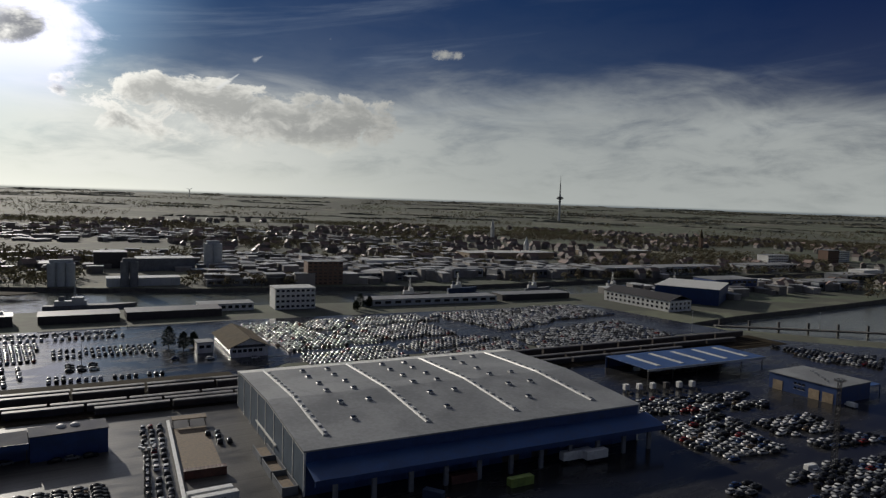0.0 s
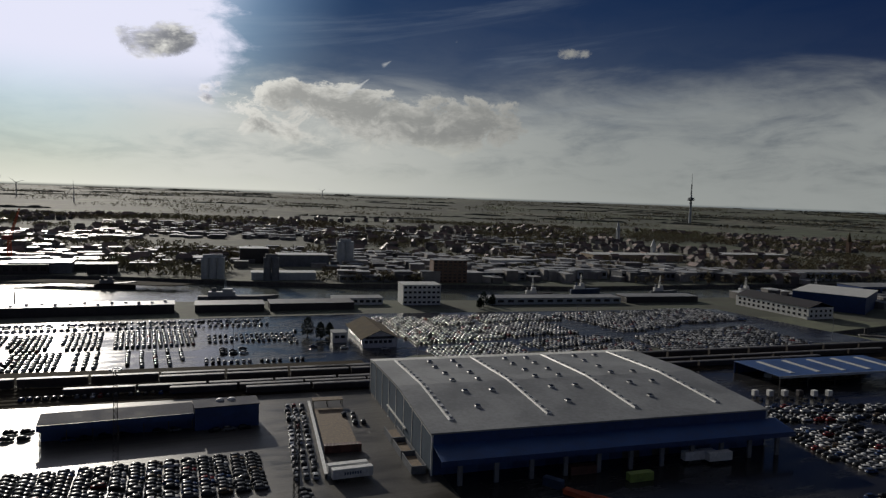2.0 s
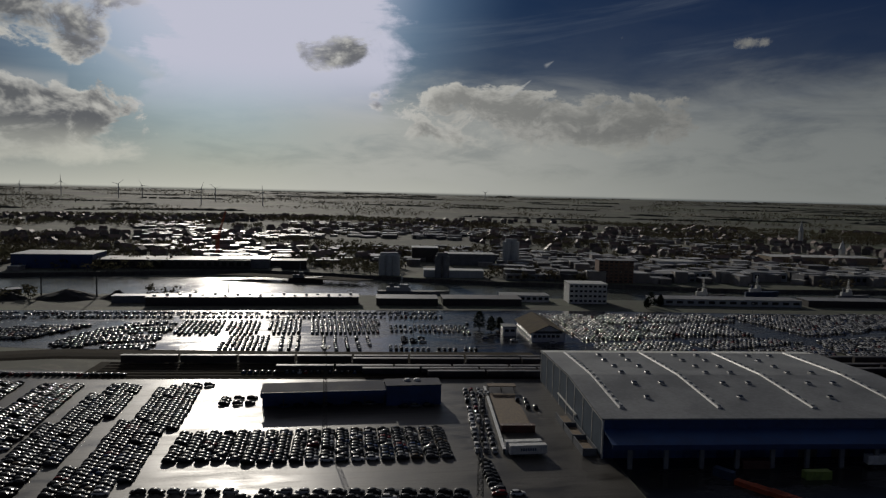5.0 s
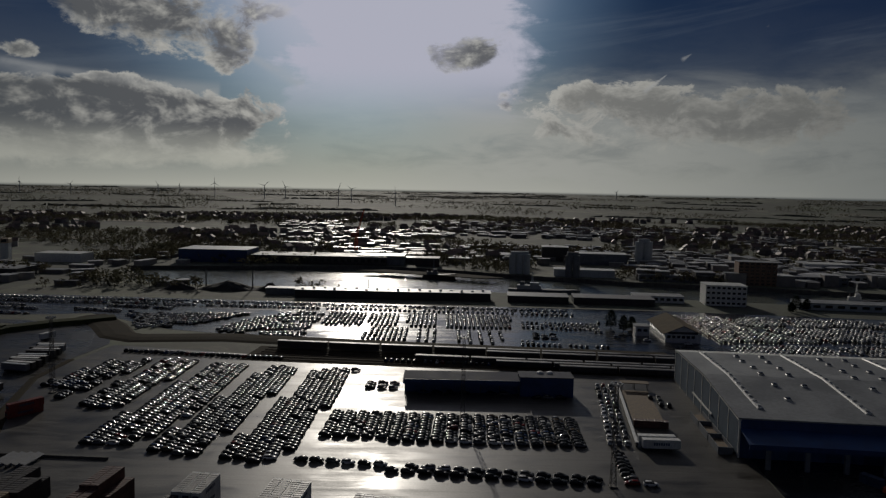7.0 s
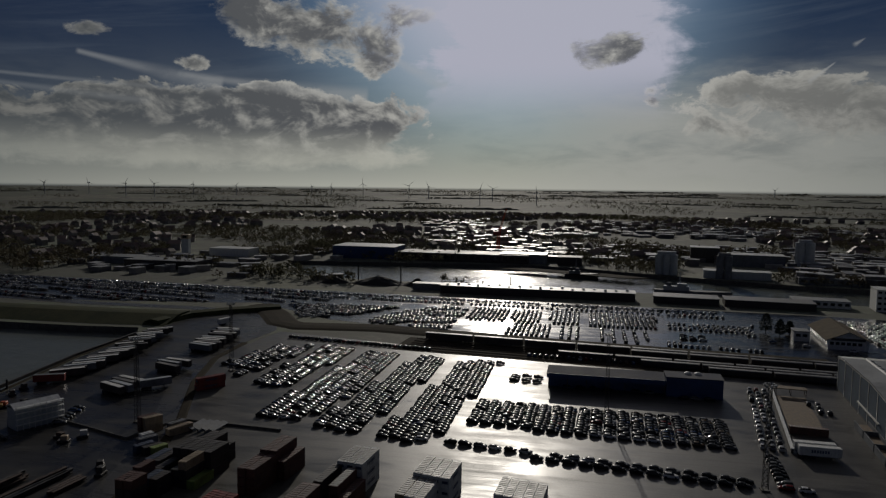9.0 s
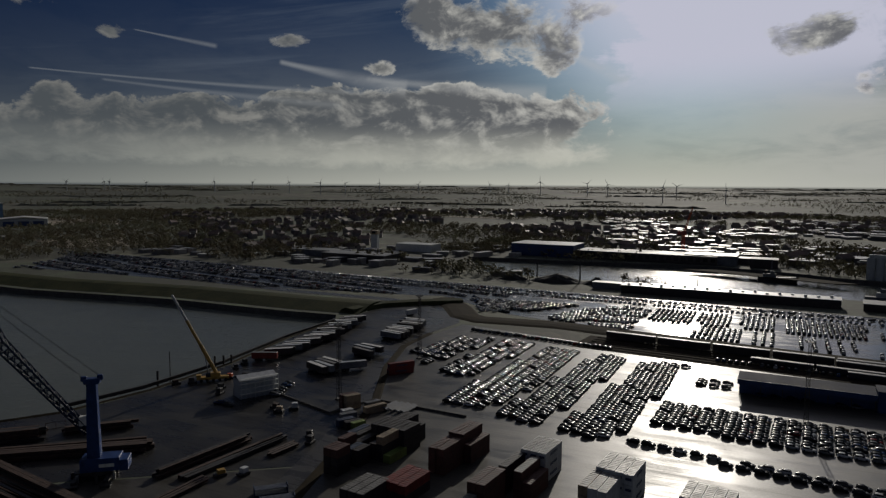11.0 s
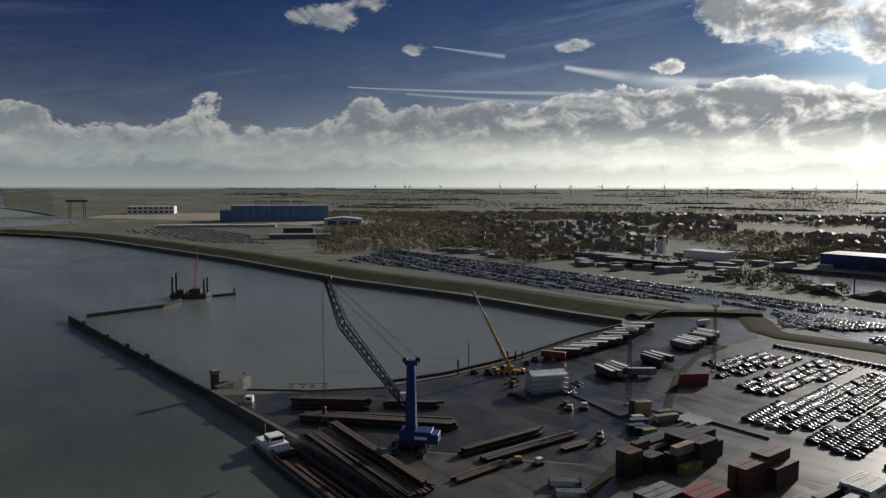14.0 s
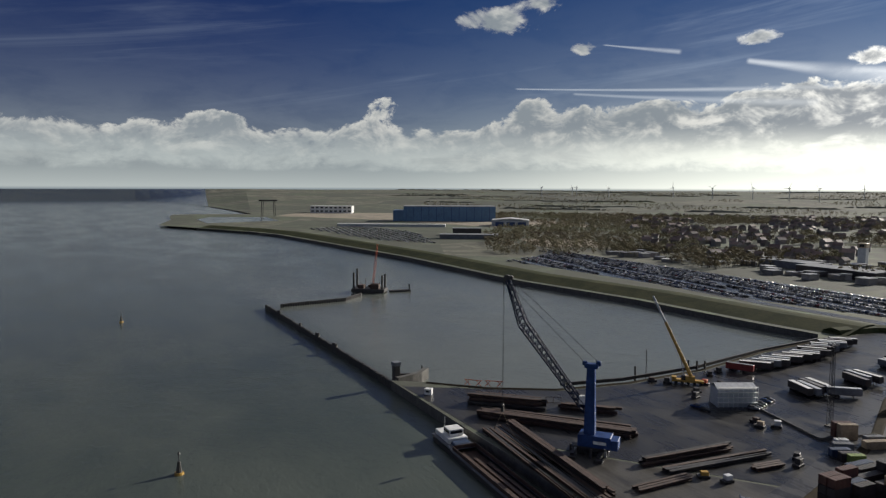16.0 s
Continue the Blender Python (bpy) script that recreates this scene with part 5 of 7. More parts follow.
# storage yard behind the sidings
many += lot([(-210, 452), (-125, 461), (-150, 420), (-180, 417)], -14, 62, 2.7, 5.4, 0.05)
many += lot([(-135, 404), (-120, 442), (-100, 468), (-103, 416), (-118, 394)], 38, 62, 2.7, 5.2, 0.04)
many += lot([(-106, 391), (-97, 471), (-77, 466), (-80, 386)], 10, 80, 2.7, 5.8, 0.15, 4)
many += lot([(-74, 424), (-77, 473), (-51, 469), (-49, 426)], 0, 84, 2.9, 4.9, 0.03)
many += lot([(-48, 469), (-29, 467), (-28, 423), (-46, 426)], 0, 84, 2.9, 4.9, 0.03)
many += lot([(-45, 386), (-44, 420), (-21, 422), (-21, 384)], 0, 84, 2.9, 4.9, 0.02)
many += lot([(-24, 468), (-4, 470), (-3, 426), (-21, 426)], 0, 84, 2.9, 4.9, 0.03)
many += lot([(-16, 419), (-2, 420), (-2, 382), (-14, 381)], 0, 84, 4.4, 5.0, 0.08)
many += lot([(1, 470), (47, 469), (43, 424), (1, 422)], 0, 84, 2.75, 4.9, 0.0)
many += lot([(9, 416), (37, 418), (34, 378), (10, 379)], 0, 84, 6.2, 5.0, 0.15)
many += lot([(50, 449), (104, 450), (97, 417), (48, 426)], -4, 84, 2.9, 7.5, 0.1)
many += lot([(52, 413), (72, 412), (69, 396), (49, 394)], -4, 5, 5, 5, 0.25)
many += lot([(44, 388), (94, 383), (92, 371), (43, 375)], -5, 84, 2.9, 5.2, 0.12)
many += lot([(98, 410), (150, 389), (150, 385), (98, 400)], -5, 5, 5.4, 6, 0.4)
mixed_many, many = many, []
# the great lot behind the hall
for poly in ([(160, 482), (191, 481), (195, 434), (223, 399), (159, 394), (157, 425)], [(194, 476), (228, 480), (224, 447), (196, 441)], [(159, 385), (217, 389), (214, 352), (158, 358)], [(198, 439), (274, 442), (275, 399), (227, 399)], [(220, 388), (276, 393), (294, 376), (230, 364)], [(294, 471), (349, 468), (367, 408), (312, 395)], [(356, 467), (432, 467), (433, 412), (359, 412)], [(305, 385), (415, 395), (402, 322), (291, 337)], [(232, 480), (286, 474), (292, 446), (230, 446)], [(222, 358), (290, 370), (286, 340), (222, 348)]):
    many += lot(poly, -6, 84, 2.65, 5.1, 0.04)
light_many, many = many, []
# lots behind the dike
for poly in ([(-671, 406), (-724, 509), (-630, 506), (-569, 424)], [(-569, 424), (-626, 511), (-489, 508), (-353, 424)], [(-489, 508), (-291, 484), (-253, 444), (-349, 430)], [(-276, 481), (-186, 486), (-180, 458), (-234, 456)]):
    many += lot(poly, -10, 78, 2.9, 9.0, 0.1, 4, 0.05)
for k in range(3):
    many += lot([(-760, 534 - 6 * k), (90, 491 - 6 * k), (90, 484 - 6 * k), (-760, 527 - 6 * k)], -2.9, 86 - 80 * (k == 0), 3.4 if k else 5.6, 6, 0.06, 0, 0.05 + 1.6 * (k == 1))
many += lot([(-200, 444), (-176, 452), (-160, 410), (-180, 405)], -30, 60, 2.8, 6, 0.1)
dike_many, many = many, mixed_many
# by the workshop
for poly, tn in (([(250, 217), (280, 209), (261, 172), (232, 174), (232, 207)], -16), ([(252, 243), (320, 225.5), (313, 220.5), (245, 237.5)], -15), ([(247, 234.5), (316, 212.4), (307, 207.4), (239, 227.5)], -18), ([(277, 198), (316, 192), (312, 186), (273, 192)], -9), ([(274, 188), (311, 182), (308, 176), (270, 181)], -9), ([(276, 174), (313, 166), (308, 160), (272, 168)], -12), ([(236, 160), (271, 157), (290, 150), (249, 128), (222, 140)], -8), ([(435, 288), (469, 233), (436, 218), (419, 249)], -8), ([(210, 165), (225, 163), (218, 152), (206, 158)], -8), ([(222, 330), (420, 312), (420, 306), (222, 322)], -5)):
    many += lot(poly, tn, tn + 4, 5.0, 2.9, 0.08)
mixed_many, many = many, dark_many
many += lot([(-197, 184), (-178, 180), (-178, 177), (-197, 180)], 0, 20, 5, 4, 0.1) + lot([(-182, 196), (-176, 195), (-184, 216), (-188, 215)], 108, 20, 2.7, 6, 0.05)
joined("parked_cars", many, "hundreds of dark new cars parked in dense rows on wet yards", CAR_PAINT_MANY)
joined("parked_cars", mixed_many, "new cars of mixed colours on the wet storage yards", CAR_PAINT_MIXED)
joined("parked_cars", light_many, "great lot of pale new cars behind the warehouse", CAR_PAINT_LIGHT)
joined("parked_cars", dike_many, "long rows of pale and dark cars behind the grass dike", CAR_PAINT_LIGHT)
far_lots = lot([(-1364, 383), (-1404, 521), (-1176, 537), (-927, 453), (-1020, 396)], -12, 78, 3.2, 11, 0.1, 0, 0.05)
joined("parked_cars", far_lots, "far rows of parked cars behind the dike", CAR_PAINT_LIGHT)
for x, y, a, lab in ((250, 158, -10, "white van crossing the wet yard"), (341, 190, 80, "white van beside the blue workshop")):
    v = thing("van", x, y, 0.05, a, lab, "van")
    part("body", boxes((-2.6, -1.0, 0.4, 1.9, 1.0, 2.3), (1.9, -0.95, 0.4, 2.7, 0.95, 1.2)), WHITE, v, bevel=0.12)
    part("windscreen", boxes((1.86, -0.85, 1.3, 1.97, 0.85, 2.05)), GLASS, v)
    for cx in (-1.6, 1.7):
        for sy in (-0.9, 0.9):
            bm = bmesh.new()
            beam(bm, (cx, sy - 0.12, 0.36), (cx, sy + 0.12, 0.36), 0.36, 10)
            part("wheel", bm, RUBBER, v)
for k in range(6):
    t = thing("truck_tractor", 268 + k * 6.8, 253 - k * 2.1, 0.05, 80 + 3 * (k % 3), "white truck tractor parked in a row", "truck", "truck tractors")
    part("cab", boxes((0.2, -1.2, 0.9, 2.4, 1.2, 3.6)), WHITE if k != 3 else DARK_BOX, t, bevel=0.15)
    part("windscreen", boxes((2.36, -1.0, 2.1, 2.45, 1.0, 3.1)), GLASS, t)
    part("chassis", boxes((-3.5, -0.5, 0.6, 0.3, 0.5, 1.0)), DARK_STEEL, t)
    for cx in (-2.4, 1.4):
        for sy in (-1, 1):
            bm = bmesh.new()
            beam(bm, (cx, sy - 0.15, 0.5), (cx, sy + 0.15, 0.5), 0.5, 10)
            part("wheel", bm, RUBBER, t)


# ---------------------------------------------------------------- masts and lamps
def lattice(bm, a, b, w0, w1, bays, r, diag=True):
    """A square lattice from a to b, w0 wide at a and w1 at b."""
    a, b = Vector(a), Vector(b)
    q = (b - a).to_track_quat("Z", "Y").to_matrix()
    lv = []
    for i in range(bays + 1):
        f = i / bays
        w_ = (w0 + (w1 - w0) * f) / 2
        lv.append([a + (b - a) * f + q @ Vector((sx * w_, sy * w_, 0)) for sx, sy in ((-1, -1), (1, -1), (1, 1), (-1, 1))])
    for k in range(4):
        beam(bm, lv[0][k], lv[-1][k], r, 4)
    for i in range(bays):
        for k in range(4):
            j = (k + 1) % 4
            beam(bm, lv[i + 1][k], lv[i + 1][j], r * 0.6, 4)
            if diag:
                beam(bm, lv[i][k], lv[i + 1][j] if i % 2 else lv[i + 1][j], r * 0.6, 4)


def light_mast(x, y, height, label, turn=0):
    m = thing("lighting_mast", x, y, 0, turn, label, "lighting mast", "yard lighting masts")
    bm = bmesh.new()
    lattice(bm, (0, 0, 0.4), (0, 0, height - 1), 1.5, 0.9, int(height / 1.8), 0.09)
    part("lattice", bm, DARK_STEEL, m)
    part("footing", boxes((-1.2, -1.2, 0, 1.2, 1.2, 0.45)), QUAY_WALL, m)
    part("platform", boxes((-1.4, -1.4, height - 1.1, 1.4, 1.4, height - 0.95)), DARK_STEEL, m)
    for k in range(8):
        a = k * math.pi / 4
        part("floodlight", boxes((1.5 * math.cos(a) - 0.3, 1.5 * math.sin(a) - 0.3, height - 0.8, 1.5 * math.cos(a) + 0.3, 1.5 * math.sin(a) + 0.3, height - 0.3)), GALV, m)
    return m


light_mast(-155, 206, 30.5, "tall dark lattice lighting mast with floodlight ring")
light_mast(-156.9, 276.8, 31.5, "tall dark lattice lighting mast beside the terminal road")
light_mast(50.5, 196, 31, "dark lattice lighting mast among the parked cars")
light_mast(8.5, 256, 31, "dark lattice lighting mast behind the car block")
light_mast(258.7, 155.2, 31, "slim lattice lighting mast near the workshop")
for x, y in ((262, 345), (345, 400), (300, 440), (430, 340), (60, 400), (-45, 400), (-130, 430), (520, 300), (152, 372)):
    m = thing("lamp_post", x, y, 0, 0, "slender grey lamp post in the car lots", "lamp post", "lot lamp posts")
    bm = bmesh.new()
    beam(bm, (0, 0, 0), (0, 0, 14), 0.16, 6, 0.08)
    part("pole", bm, GALV, m)
    part("lamp_head", boxes((-0.9, -0.2, 13.9, 0.9, 0.2, 14.15)), GALV, m)


# ---------------------------------------------------------------- quay: cranes, piles, barge
BOOM_BLUE = material("boom_dark_blue_paint", (0.012, 0.022, 0.055), 0.6, vary=0.3, scale=0.4, spec=0.2)


def harbour_crane():
    c = thing("harbour_crane", -175.4, 113.8, 0, 0, "blue mobile harbour crane with lattice boom", "crane")
    away_ = Vector((-196.8 + 175.4, 96 - 113.8, 0)).normalized()
    ang = math.degrees(math.atan2(away_.y, away_.x))
    c.matrix_world = pose(-175.4, 113.8, 0, 0, 0, ang)      # boom points along +x
    bm = boxes((-5, -2.2, 1.2, 5, 2.2, 2.4))
    for sx in (-4.2, 4.2):
        box(bm, sx - 0.6, -7, 0.9, sx + 0.6, 7, 1.7)
    part("undercarriage", bm, DARK_STEEL, c)
    for sx in (-4.2, 4.2):
        for sy in (-7, 7):
            part("outrigger_pad", boxes((sx - 1.3, sy - 1.3, 0, sx + 1.3, sy + 1.3, 0.9)), DARK_STEEL, c)
    for k in range(6):
        for sy in (-2.6, 2.6):
            bm = bmesh.new()
            beam(bm, (-4.0 + 1.6 * k, sy - 0.4, 0.75), (-4.0 + 1.6 * k, sy + 0.4, 0.75), 0.75, 10)
            part("wheel", bm, RUBBER, c)
    for k in range(7):
        a = k * 0.9
        part("outrigger_jack", boxes((6.0 * math.cos(a) - 0.35, 5.2 * math.sin(a) - 0.35, 0.0, 6.0 * math.cos(a) + 0.35, 5.2 * math.sin(a) + 0.35, 2.0 + 0.5 * (k % 3))), GALV if k % 2 else DARK_STEEL, c)
    part("machinery_house", boxes((-7.0, -2.9, 2.6, 3.4, 2.9, 6.4)), CRANE_BLUE, c, bevel=0.2)
    part("counterweight", boxes((-9.2, -2.8, 2.5, -6.9, 2.8, 5.6)), CRANE_BLUE, c, bevel=0.15)
    part("lettering_bar", boxes((-5.6, 2.91, 3.9, -1.6, 2.95, 4.9), (-5.6, -2.95, 3.9, -1.6, -2.91, 4.9)), WHITE, c)
    bm = bmesh.new()
    vs = [(-1.75, -1.6), (1.75, -1.6), (1.75, 1.6), (-1.75, 1.6)]
    lo = [bm.verts.new((x, y, 5.5)) for x, y in vs]
    hi = [bm.verts.new((x * 0.72, y * 0.72, 27.5)) for x, y in vs]
    for k in range(4):
        bm.faces.new((lo[k], lo[(k + 1) % 4], hi[(k + 1) % 4], hi[k]))
    bm.faces.new(hi)
    bm.faces.new(lo[::-1])
    part("tower", bm, CRANE_BLUE, c, bevel=0.12)
    part("tower_head", boxes((-2.2, -1.2, 27.5, 2.0, 1.2, 29.0), (-3.0, -0.5, 28.4, -1.5, 0.5, 30.0), (1.2, -0.5, 28.2, 2.8, 0.5, 29.6)), CRANE_BLUE, c, bevel=0.15)
    bm = bmesh.new()
    for k in range(12):
        box(bm, 1.0, -0.9, 6 + k * 1.75, 1.5, 0.9, 6.1 + k * 1.75)
    part("ladder", bm, GALV, c)
    cab = part("cab", boxes((1.2, -1.0, 15.6, 3.6, 1.0, 18.2)), WHITE, c, "white operator cab on the crane tower", bevel=0.1)
    part("cab_glass", boxes((3.55, -0.85, 16.2, 3.68, 0.85, 17.9)), GLASS, cab)
    bm = bmesh.new()
    foot, mid, tip = (1.4, 0, 13.5), (22.5, 0, 40.0), (27.8, 0, 54.0)
    lattice(bm, foot, mid, 1.6, 2.7, 14, 0.27)
    lattice(bm, mid, tip, 2.7, 1.2, 6, 0.25)
    part("boom", bm, BOOM_BLUE, c, "dark blue lattice boom")
    bm = bmesh.new()
    beam(bm, (28.2, -0.5, 54.6), (28.2, 0.5, 54.6), 1.2, 14)
    beam(bm, (26.8, -0.4, 55.0), (26.8, 0.4, 55.0), 0.7, 12)
    part("sheave", bm, DARK_STEEL, c)
    bm = bmesh.new()
    for y in (-0.6, -0.2, 0.2, 0.6):
        beam(bm, (-2.2, y, 29.6), (27.0, y, 54.6), 0.022, 4)
        beam(bm, (2.0, y, 29.0), (25.5, y, 51.0), 0.022, 4)
    part("stay_rope", bm, DARK_STEEL, c)
    bm = bmesh.new()
    for y in (-0.45, 0.45):
        beam(bm, (29.2, y, 54.2), (29.2, y, 12.2), 0.05, 4)
    part("hoist_rope", bm, DARK_STEEL, c)
    part("hook_block", boxes((28.7, -0.6, 9.6, 29.7, 0.6, 12.2)), DARK_STEEL, c, bevel=0.15)
    bm = bmesh.new()
    for dx_, dy_ in ((-4.5, 1), (3.5, -1)):
        beam(bm, (29.2, 0, 9.6), (29.2 + dx_, dy_, 2.0), 0.08, 4)
    part("sling", bm, SAND_BOX, c)


harbour_crane()


def mobile_crane():
    c = thing("mobile_crane", -217.5, 202.5, 0, 0, "yellow telescopic mobile crane at the basin edge", "crane")
    away_ = Vector((-228.5 + 217.5, 192.5 - 202.5, 0))
    ang, run = math.degrees(math.atan2(away_.y, away_.x)), away_.length
    c.matrix_world = pose(-217.5, 202.5, 0, 0, 0, ang)
    part("carrier", boxes((-7, -1.4, 0.9, 6, 1.4, 2.0), (4.2, -1.3, 2.0, 6.2, 1.3, 3.0)), YELLOW, c, bevel=0.1)
    part("upper_house", boxes((-3.5, -1.4, 2.0, 0.5, 1.4, 3.6)), YELLOW, c, bevel=0.1)
    part("cab", boxes((0.4, 0.4, 2.0, 2.2, 1.4, 3.6)), GLASS, c)
    for k in range(5):
        for sy in (-1.25, 1.25):
            bm = bmesh.new()
            beam(bm, (-5.8 + 2.5 * k, sy - 0.2, 0.65), (-5.8 + 2.5 * k, sy + 0.2, 0.65), 0.65, 10)
            part("wheel", bm, RUBBER, c)
    base, tip = Vector((-2.0, 0, 3.2)), Vector((run, 0, 37.5))
    for k, (f0, f1, r) in enumerate(((0, 0.36, 0.85), (0.34, 0.68, 0.68), (0.66, 1.0, 0.5))):
        bm = bmesh.new()
        beam(bm, base + (tip - base) * f0, base + (tip - base) * f1, r, 6)
        part("boom_section", bm, YELLOW if k < 2 else PALE_CLAD, c)
    bm = bmesh.new()
    beam(bm, (1.0, 0, 2.6), base + (tip - base) * 0.3, 0.25, 6)
    part("lift_cylinder", bm, GALV, c)
    bm = bmesh.new()
    beam(bm, tip, (tip.x + 0.3, 0, 26), 0.05, 4)
    part("hoist_rope", bm, DARK_STEEL, c)


mobile_crane()


def pile_stack(p, q, count, layers, label, width, sag=0.0):
    """Long steel piles side by side from p to q."""
    p, q = Vector((*p, 0)), Vector((*q, 0))
    d = (q - p).normalized()
    side = Vector((-d.y, d.x, 0))
    t = thing("pile_stack", p.x, p.y, 0.05, 0, label, "steel piles", "steel pile stacks")
    for l in range(layers):
        for i in range(count - (l if layers > 1 else 0)):
            off = (i - (count - 1) / 2 + l * 0.5) * width + rng.uniform(-0.15, 0.15)
            a = side * off + d * rng.uniform(-1.5, 1.5)
            b = (q - p) + side * (off + rng.uniform(-sag, sag)) + d * rng.uniform(-1.5, 1.5)
            bm = bmesh.new()
            ang = math.atan2((b - a).y, (b - a).x)
            m = Matrix.Translation(a + Vector((0, 0, 0.25 + l * 1.25))) @ Matrix.Rotation(ang, 4, "Z")
            ln = (b - a).length
            h_, w_ = min(1.1, width * 0.72), width * 0.42
            prof = [(-w_, 0), (w_, 0), (w_, 0.12), (0.12, 0.12), (0.12, h_ - 0.12), (w_, h_ - 0.12), (w_, h_), (-w_, h_), (-w_, h_ - 0.12), (-0.12, h_ - 0.12), (-0.12, 0.12), (-w_, 0.12)]
            e0 = [bm.verts.new(m @ Vector((0, y, z))) for y, z in prof]
            e1 = [bm.verts.new(m @ Vector((ln, y, z))) for y, z in prof]
            for k in range(12):
                bm.faces.new((e0[k], e0[(k + 1) % 12], e1[(k + 1) % 12], e1[k]))
            bm.faces.new(e0[::-1])
            bm.faces.new(e1)
            part("steel_beam", bm, RUST if rng.random() < 0.75 else DARK_STEEL, t)
    for f in (0.1, 0.5, 0.9):
        c0 = (q - p) * f
        bm = bmesh.new()
        m = Matrix.Translation(c0) @ Matrix.Rotation(math.atan2(d.y, d.x), 4, "Z")
        box(bm, -0.15, -count * width / 2, 0, 0.15, count * width / 2, 0.25, m)
        part("bearer", bm, TIMBER, t)


PS = "stack of long rusty steel sheet piles on timber bearers"
pile_stack((-238, 107), (-218, 127), 5, 3, PS, 1.5)
pile_stack((-222, 101), (-179, 136), 4, 2, PS, 1.5)
pile_stack((-220, 107), (-182, 139.5), 2, 2, PS, 1.5)
pile_stack((-215, 133), (-200, 148), 3, 2, PS, 1.4)
pile_stack((-208, 99.5), (-146, 92.4), 11, 1, "fan of long rusty steel piles lying on the quay", 1.05, 1.6)
pile_stack((-206, 104.5), (-149, 97.2), 3, 2, "long rusty steel piles lying on the quay", 1.5, 0.8)
pile_stack((-159.5, 121), (-156, 155.5), 3, 2, PS, 1.3)
pile_stack((-152, 122.5), (-147, 162), 3, 1, PS, 1.5, 0.8)
pile_stack((-146.5, 107), (-146, 126), 3, 1, "dark crane boom sections lying on the apron", 1.2)
pile_stack((-141.5, 148), (-140, 159), 3, 1, "dark steel frames lying on the apron", 1.2)


def barge():
    b = thing("cargo_barge", -214, 84, WATER_Z, -5, "inland cargo barge with open hold and white wheelhouse", "barge")
    bm = bmesh.new()
    out = [(-6, -3.2), (-3, -5.2), (90, -5.4), (97, -3), (99, 0), (97, 3), (90, 5.4), (-3, 5.2), (-6, 3.2)]
    for z, k in ((-1.5, 0.96), (1.6, 1.0)):
        for x, y in out:
            bm.verts.new((x, y * k, z))
    bm.verts.ensure_lookup_table()
    n = len(out)
    for i in range(n):
        bm.faces.new([bm.verts[i], bm.verts[(i + 1) % n], bm.verts[n + (i + 1) % n], bm.verts[n + i]])
    bm.faces.new([bm.verts[i] for i in range(n)][::-1])
    part("hull", bm, DARK_STEEL, b)
    part("side_deck", boxes((12, -5.2, 1.55, 90, -4.1, 1.75), (12, 4.1, 1.55, 90, 5.2, 1.75), (-5, -4.8, 1.5, 12, 4.8, 1.8), (88, -4.5, 1.5, 96, 4.5, 1.75)), GREY_CLAD, b)
    part("coaming", boxes((12, -4.3, 1.75, 88, -4.1, 3.0), (12, 4.1, 1.75, 88, 4.3, 3.0), (11.8, -4.3, 1.75, 12, 4.3, 3.0), (88, -4.3, 1.75, 88.2, 4.3, 3.0)), RUST, b)
    part("hold_floor", boxes((12, -4.1, 0.2, 88, 4.1, 0.4)), RUST, b)
    part("deckhouse", boxes((-4.5, -3.6, 1.8, 7, 3.6, 3.6)), WHITE, b, bevel=0.12)
    wh = part("wheelhouse", boxes((0.5, -2.6, 3.6, 5.5, 2.6, 6.0)), WHITE, b, bevel=0.12)
    part("window_band", boxes((0.42, -2.2, 4.6, 0.5, 2.2, 5.6), (5.5, -2.2, 4.6, 5.58, 2.2, 5.6), (0.9, -2.68, 4.6, 5.1, -2.6, 5.6), (0.9, 2.6, 4.6, 5.1, 2.68, 5.6)), GLASS, wh)
    part("boat_cover", boxes((7.5, -3, 1.8, 11, 3, 3.0)), BLUE_BOX, b, bevel=0.3)
    bm = bmesh.new()
    beam(bm, (-4.5, 0, 3.6), (-4.5, 0, 7.5), 0.08, 5)
    beam(bm, (-5.2, 0, 7.2), (-3.8, 0, 7.2), 0.05, 4)
    part("mast", bm, WHITE, b)
    for k in range(3):
        bm = bmesh.new()
        m = pose(16 + k * 5, -2.5 + 2.2 * k, 0.7, 0, 0, 0.6)
        box(bm, 0, -0.6, 0, 58, 0.6, 1.1, m)
        part("girder", bm, RUST, b)


barge()
b = thing("site_hut", -254.5, 96.2, 0, 45, "small white site hut on the pier head", "hut")
part("body", boxes((-1.5, -1.2, 0.1, 1.5, 1.2, 2.6)), WHITE, b, bevel=0.06)
part("window", boxes((-0.8, -1.24, 1.2, 0.8, -1.2, 2.0)), GLASS, b)
for x, y, a in ((-257.5, 119, 40), (-252, 126, 50)):
    t = thing("steel_trestle", x, y, 0, a, "rusty orange steel trestle by the basin edge", "trestle", "trestles")
    bm = bmesh.new()
    for s in (-2.5, 2.5):
        beam(bm, (s - 1.2, 0, 0), (s + 1.2, 0, 2.6), 0.14, 5)
        beam(bm, (s + 1.2, 0, 0), (s - 1.2, 0, 2.6), 0.14, 5)
    beam(bm, (-3.8, 0, 2.4), (3.8, 0, 2.4), 0.16, 5)
    part("frame", bm, ORANGE, t)
f = thing("lifting_frame", -221.8, 134.5, 0, 58, "rusty steel lifting frame on the apron", "frame")
bm = bmesh.new()
for x in (-3, 0, 3):
    beam(bm, (x, 0, 0), (x, 0, 2.6), 0.1, 4)
for z in (0.3, 2.5):
    beam(bm, (-3, 0, z), (3, 0, z), 0.1, 4)
part("frame", bm, RUST, f)
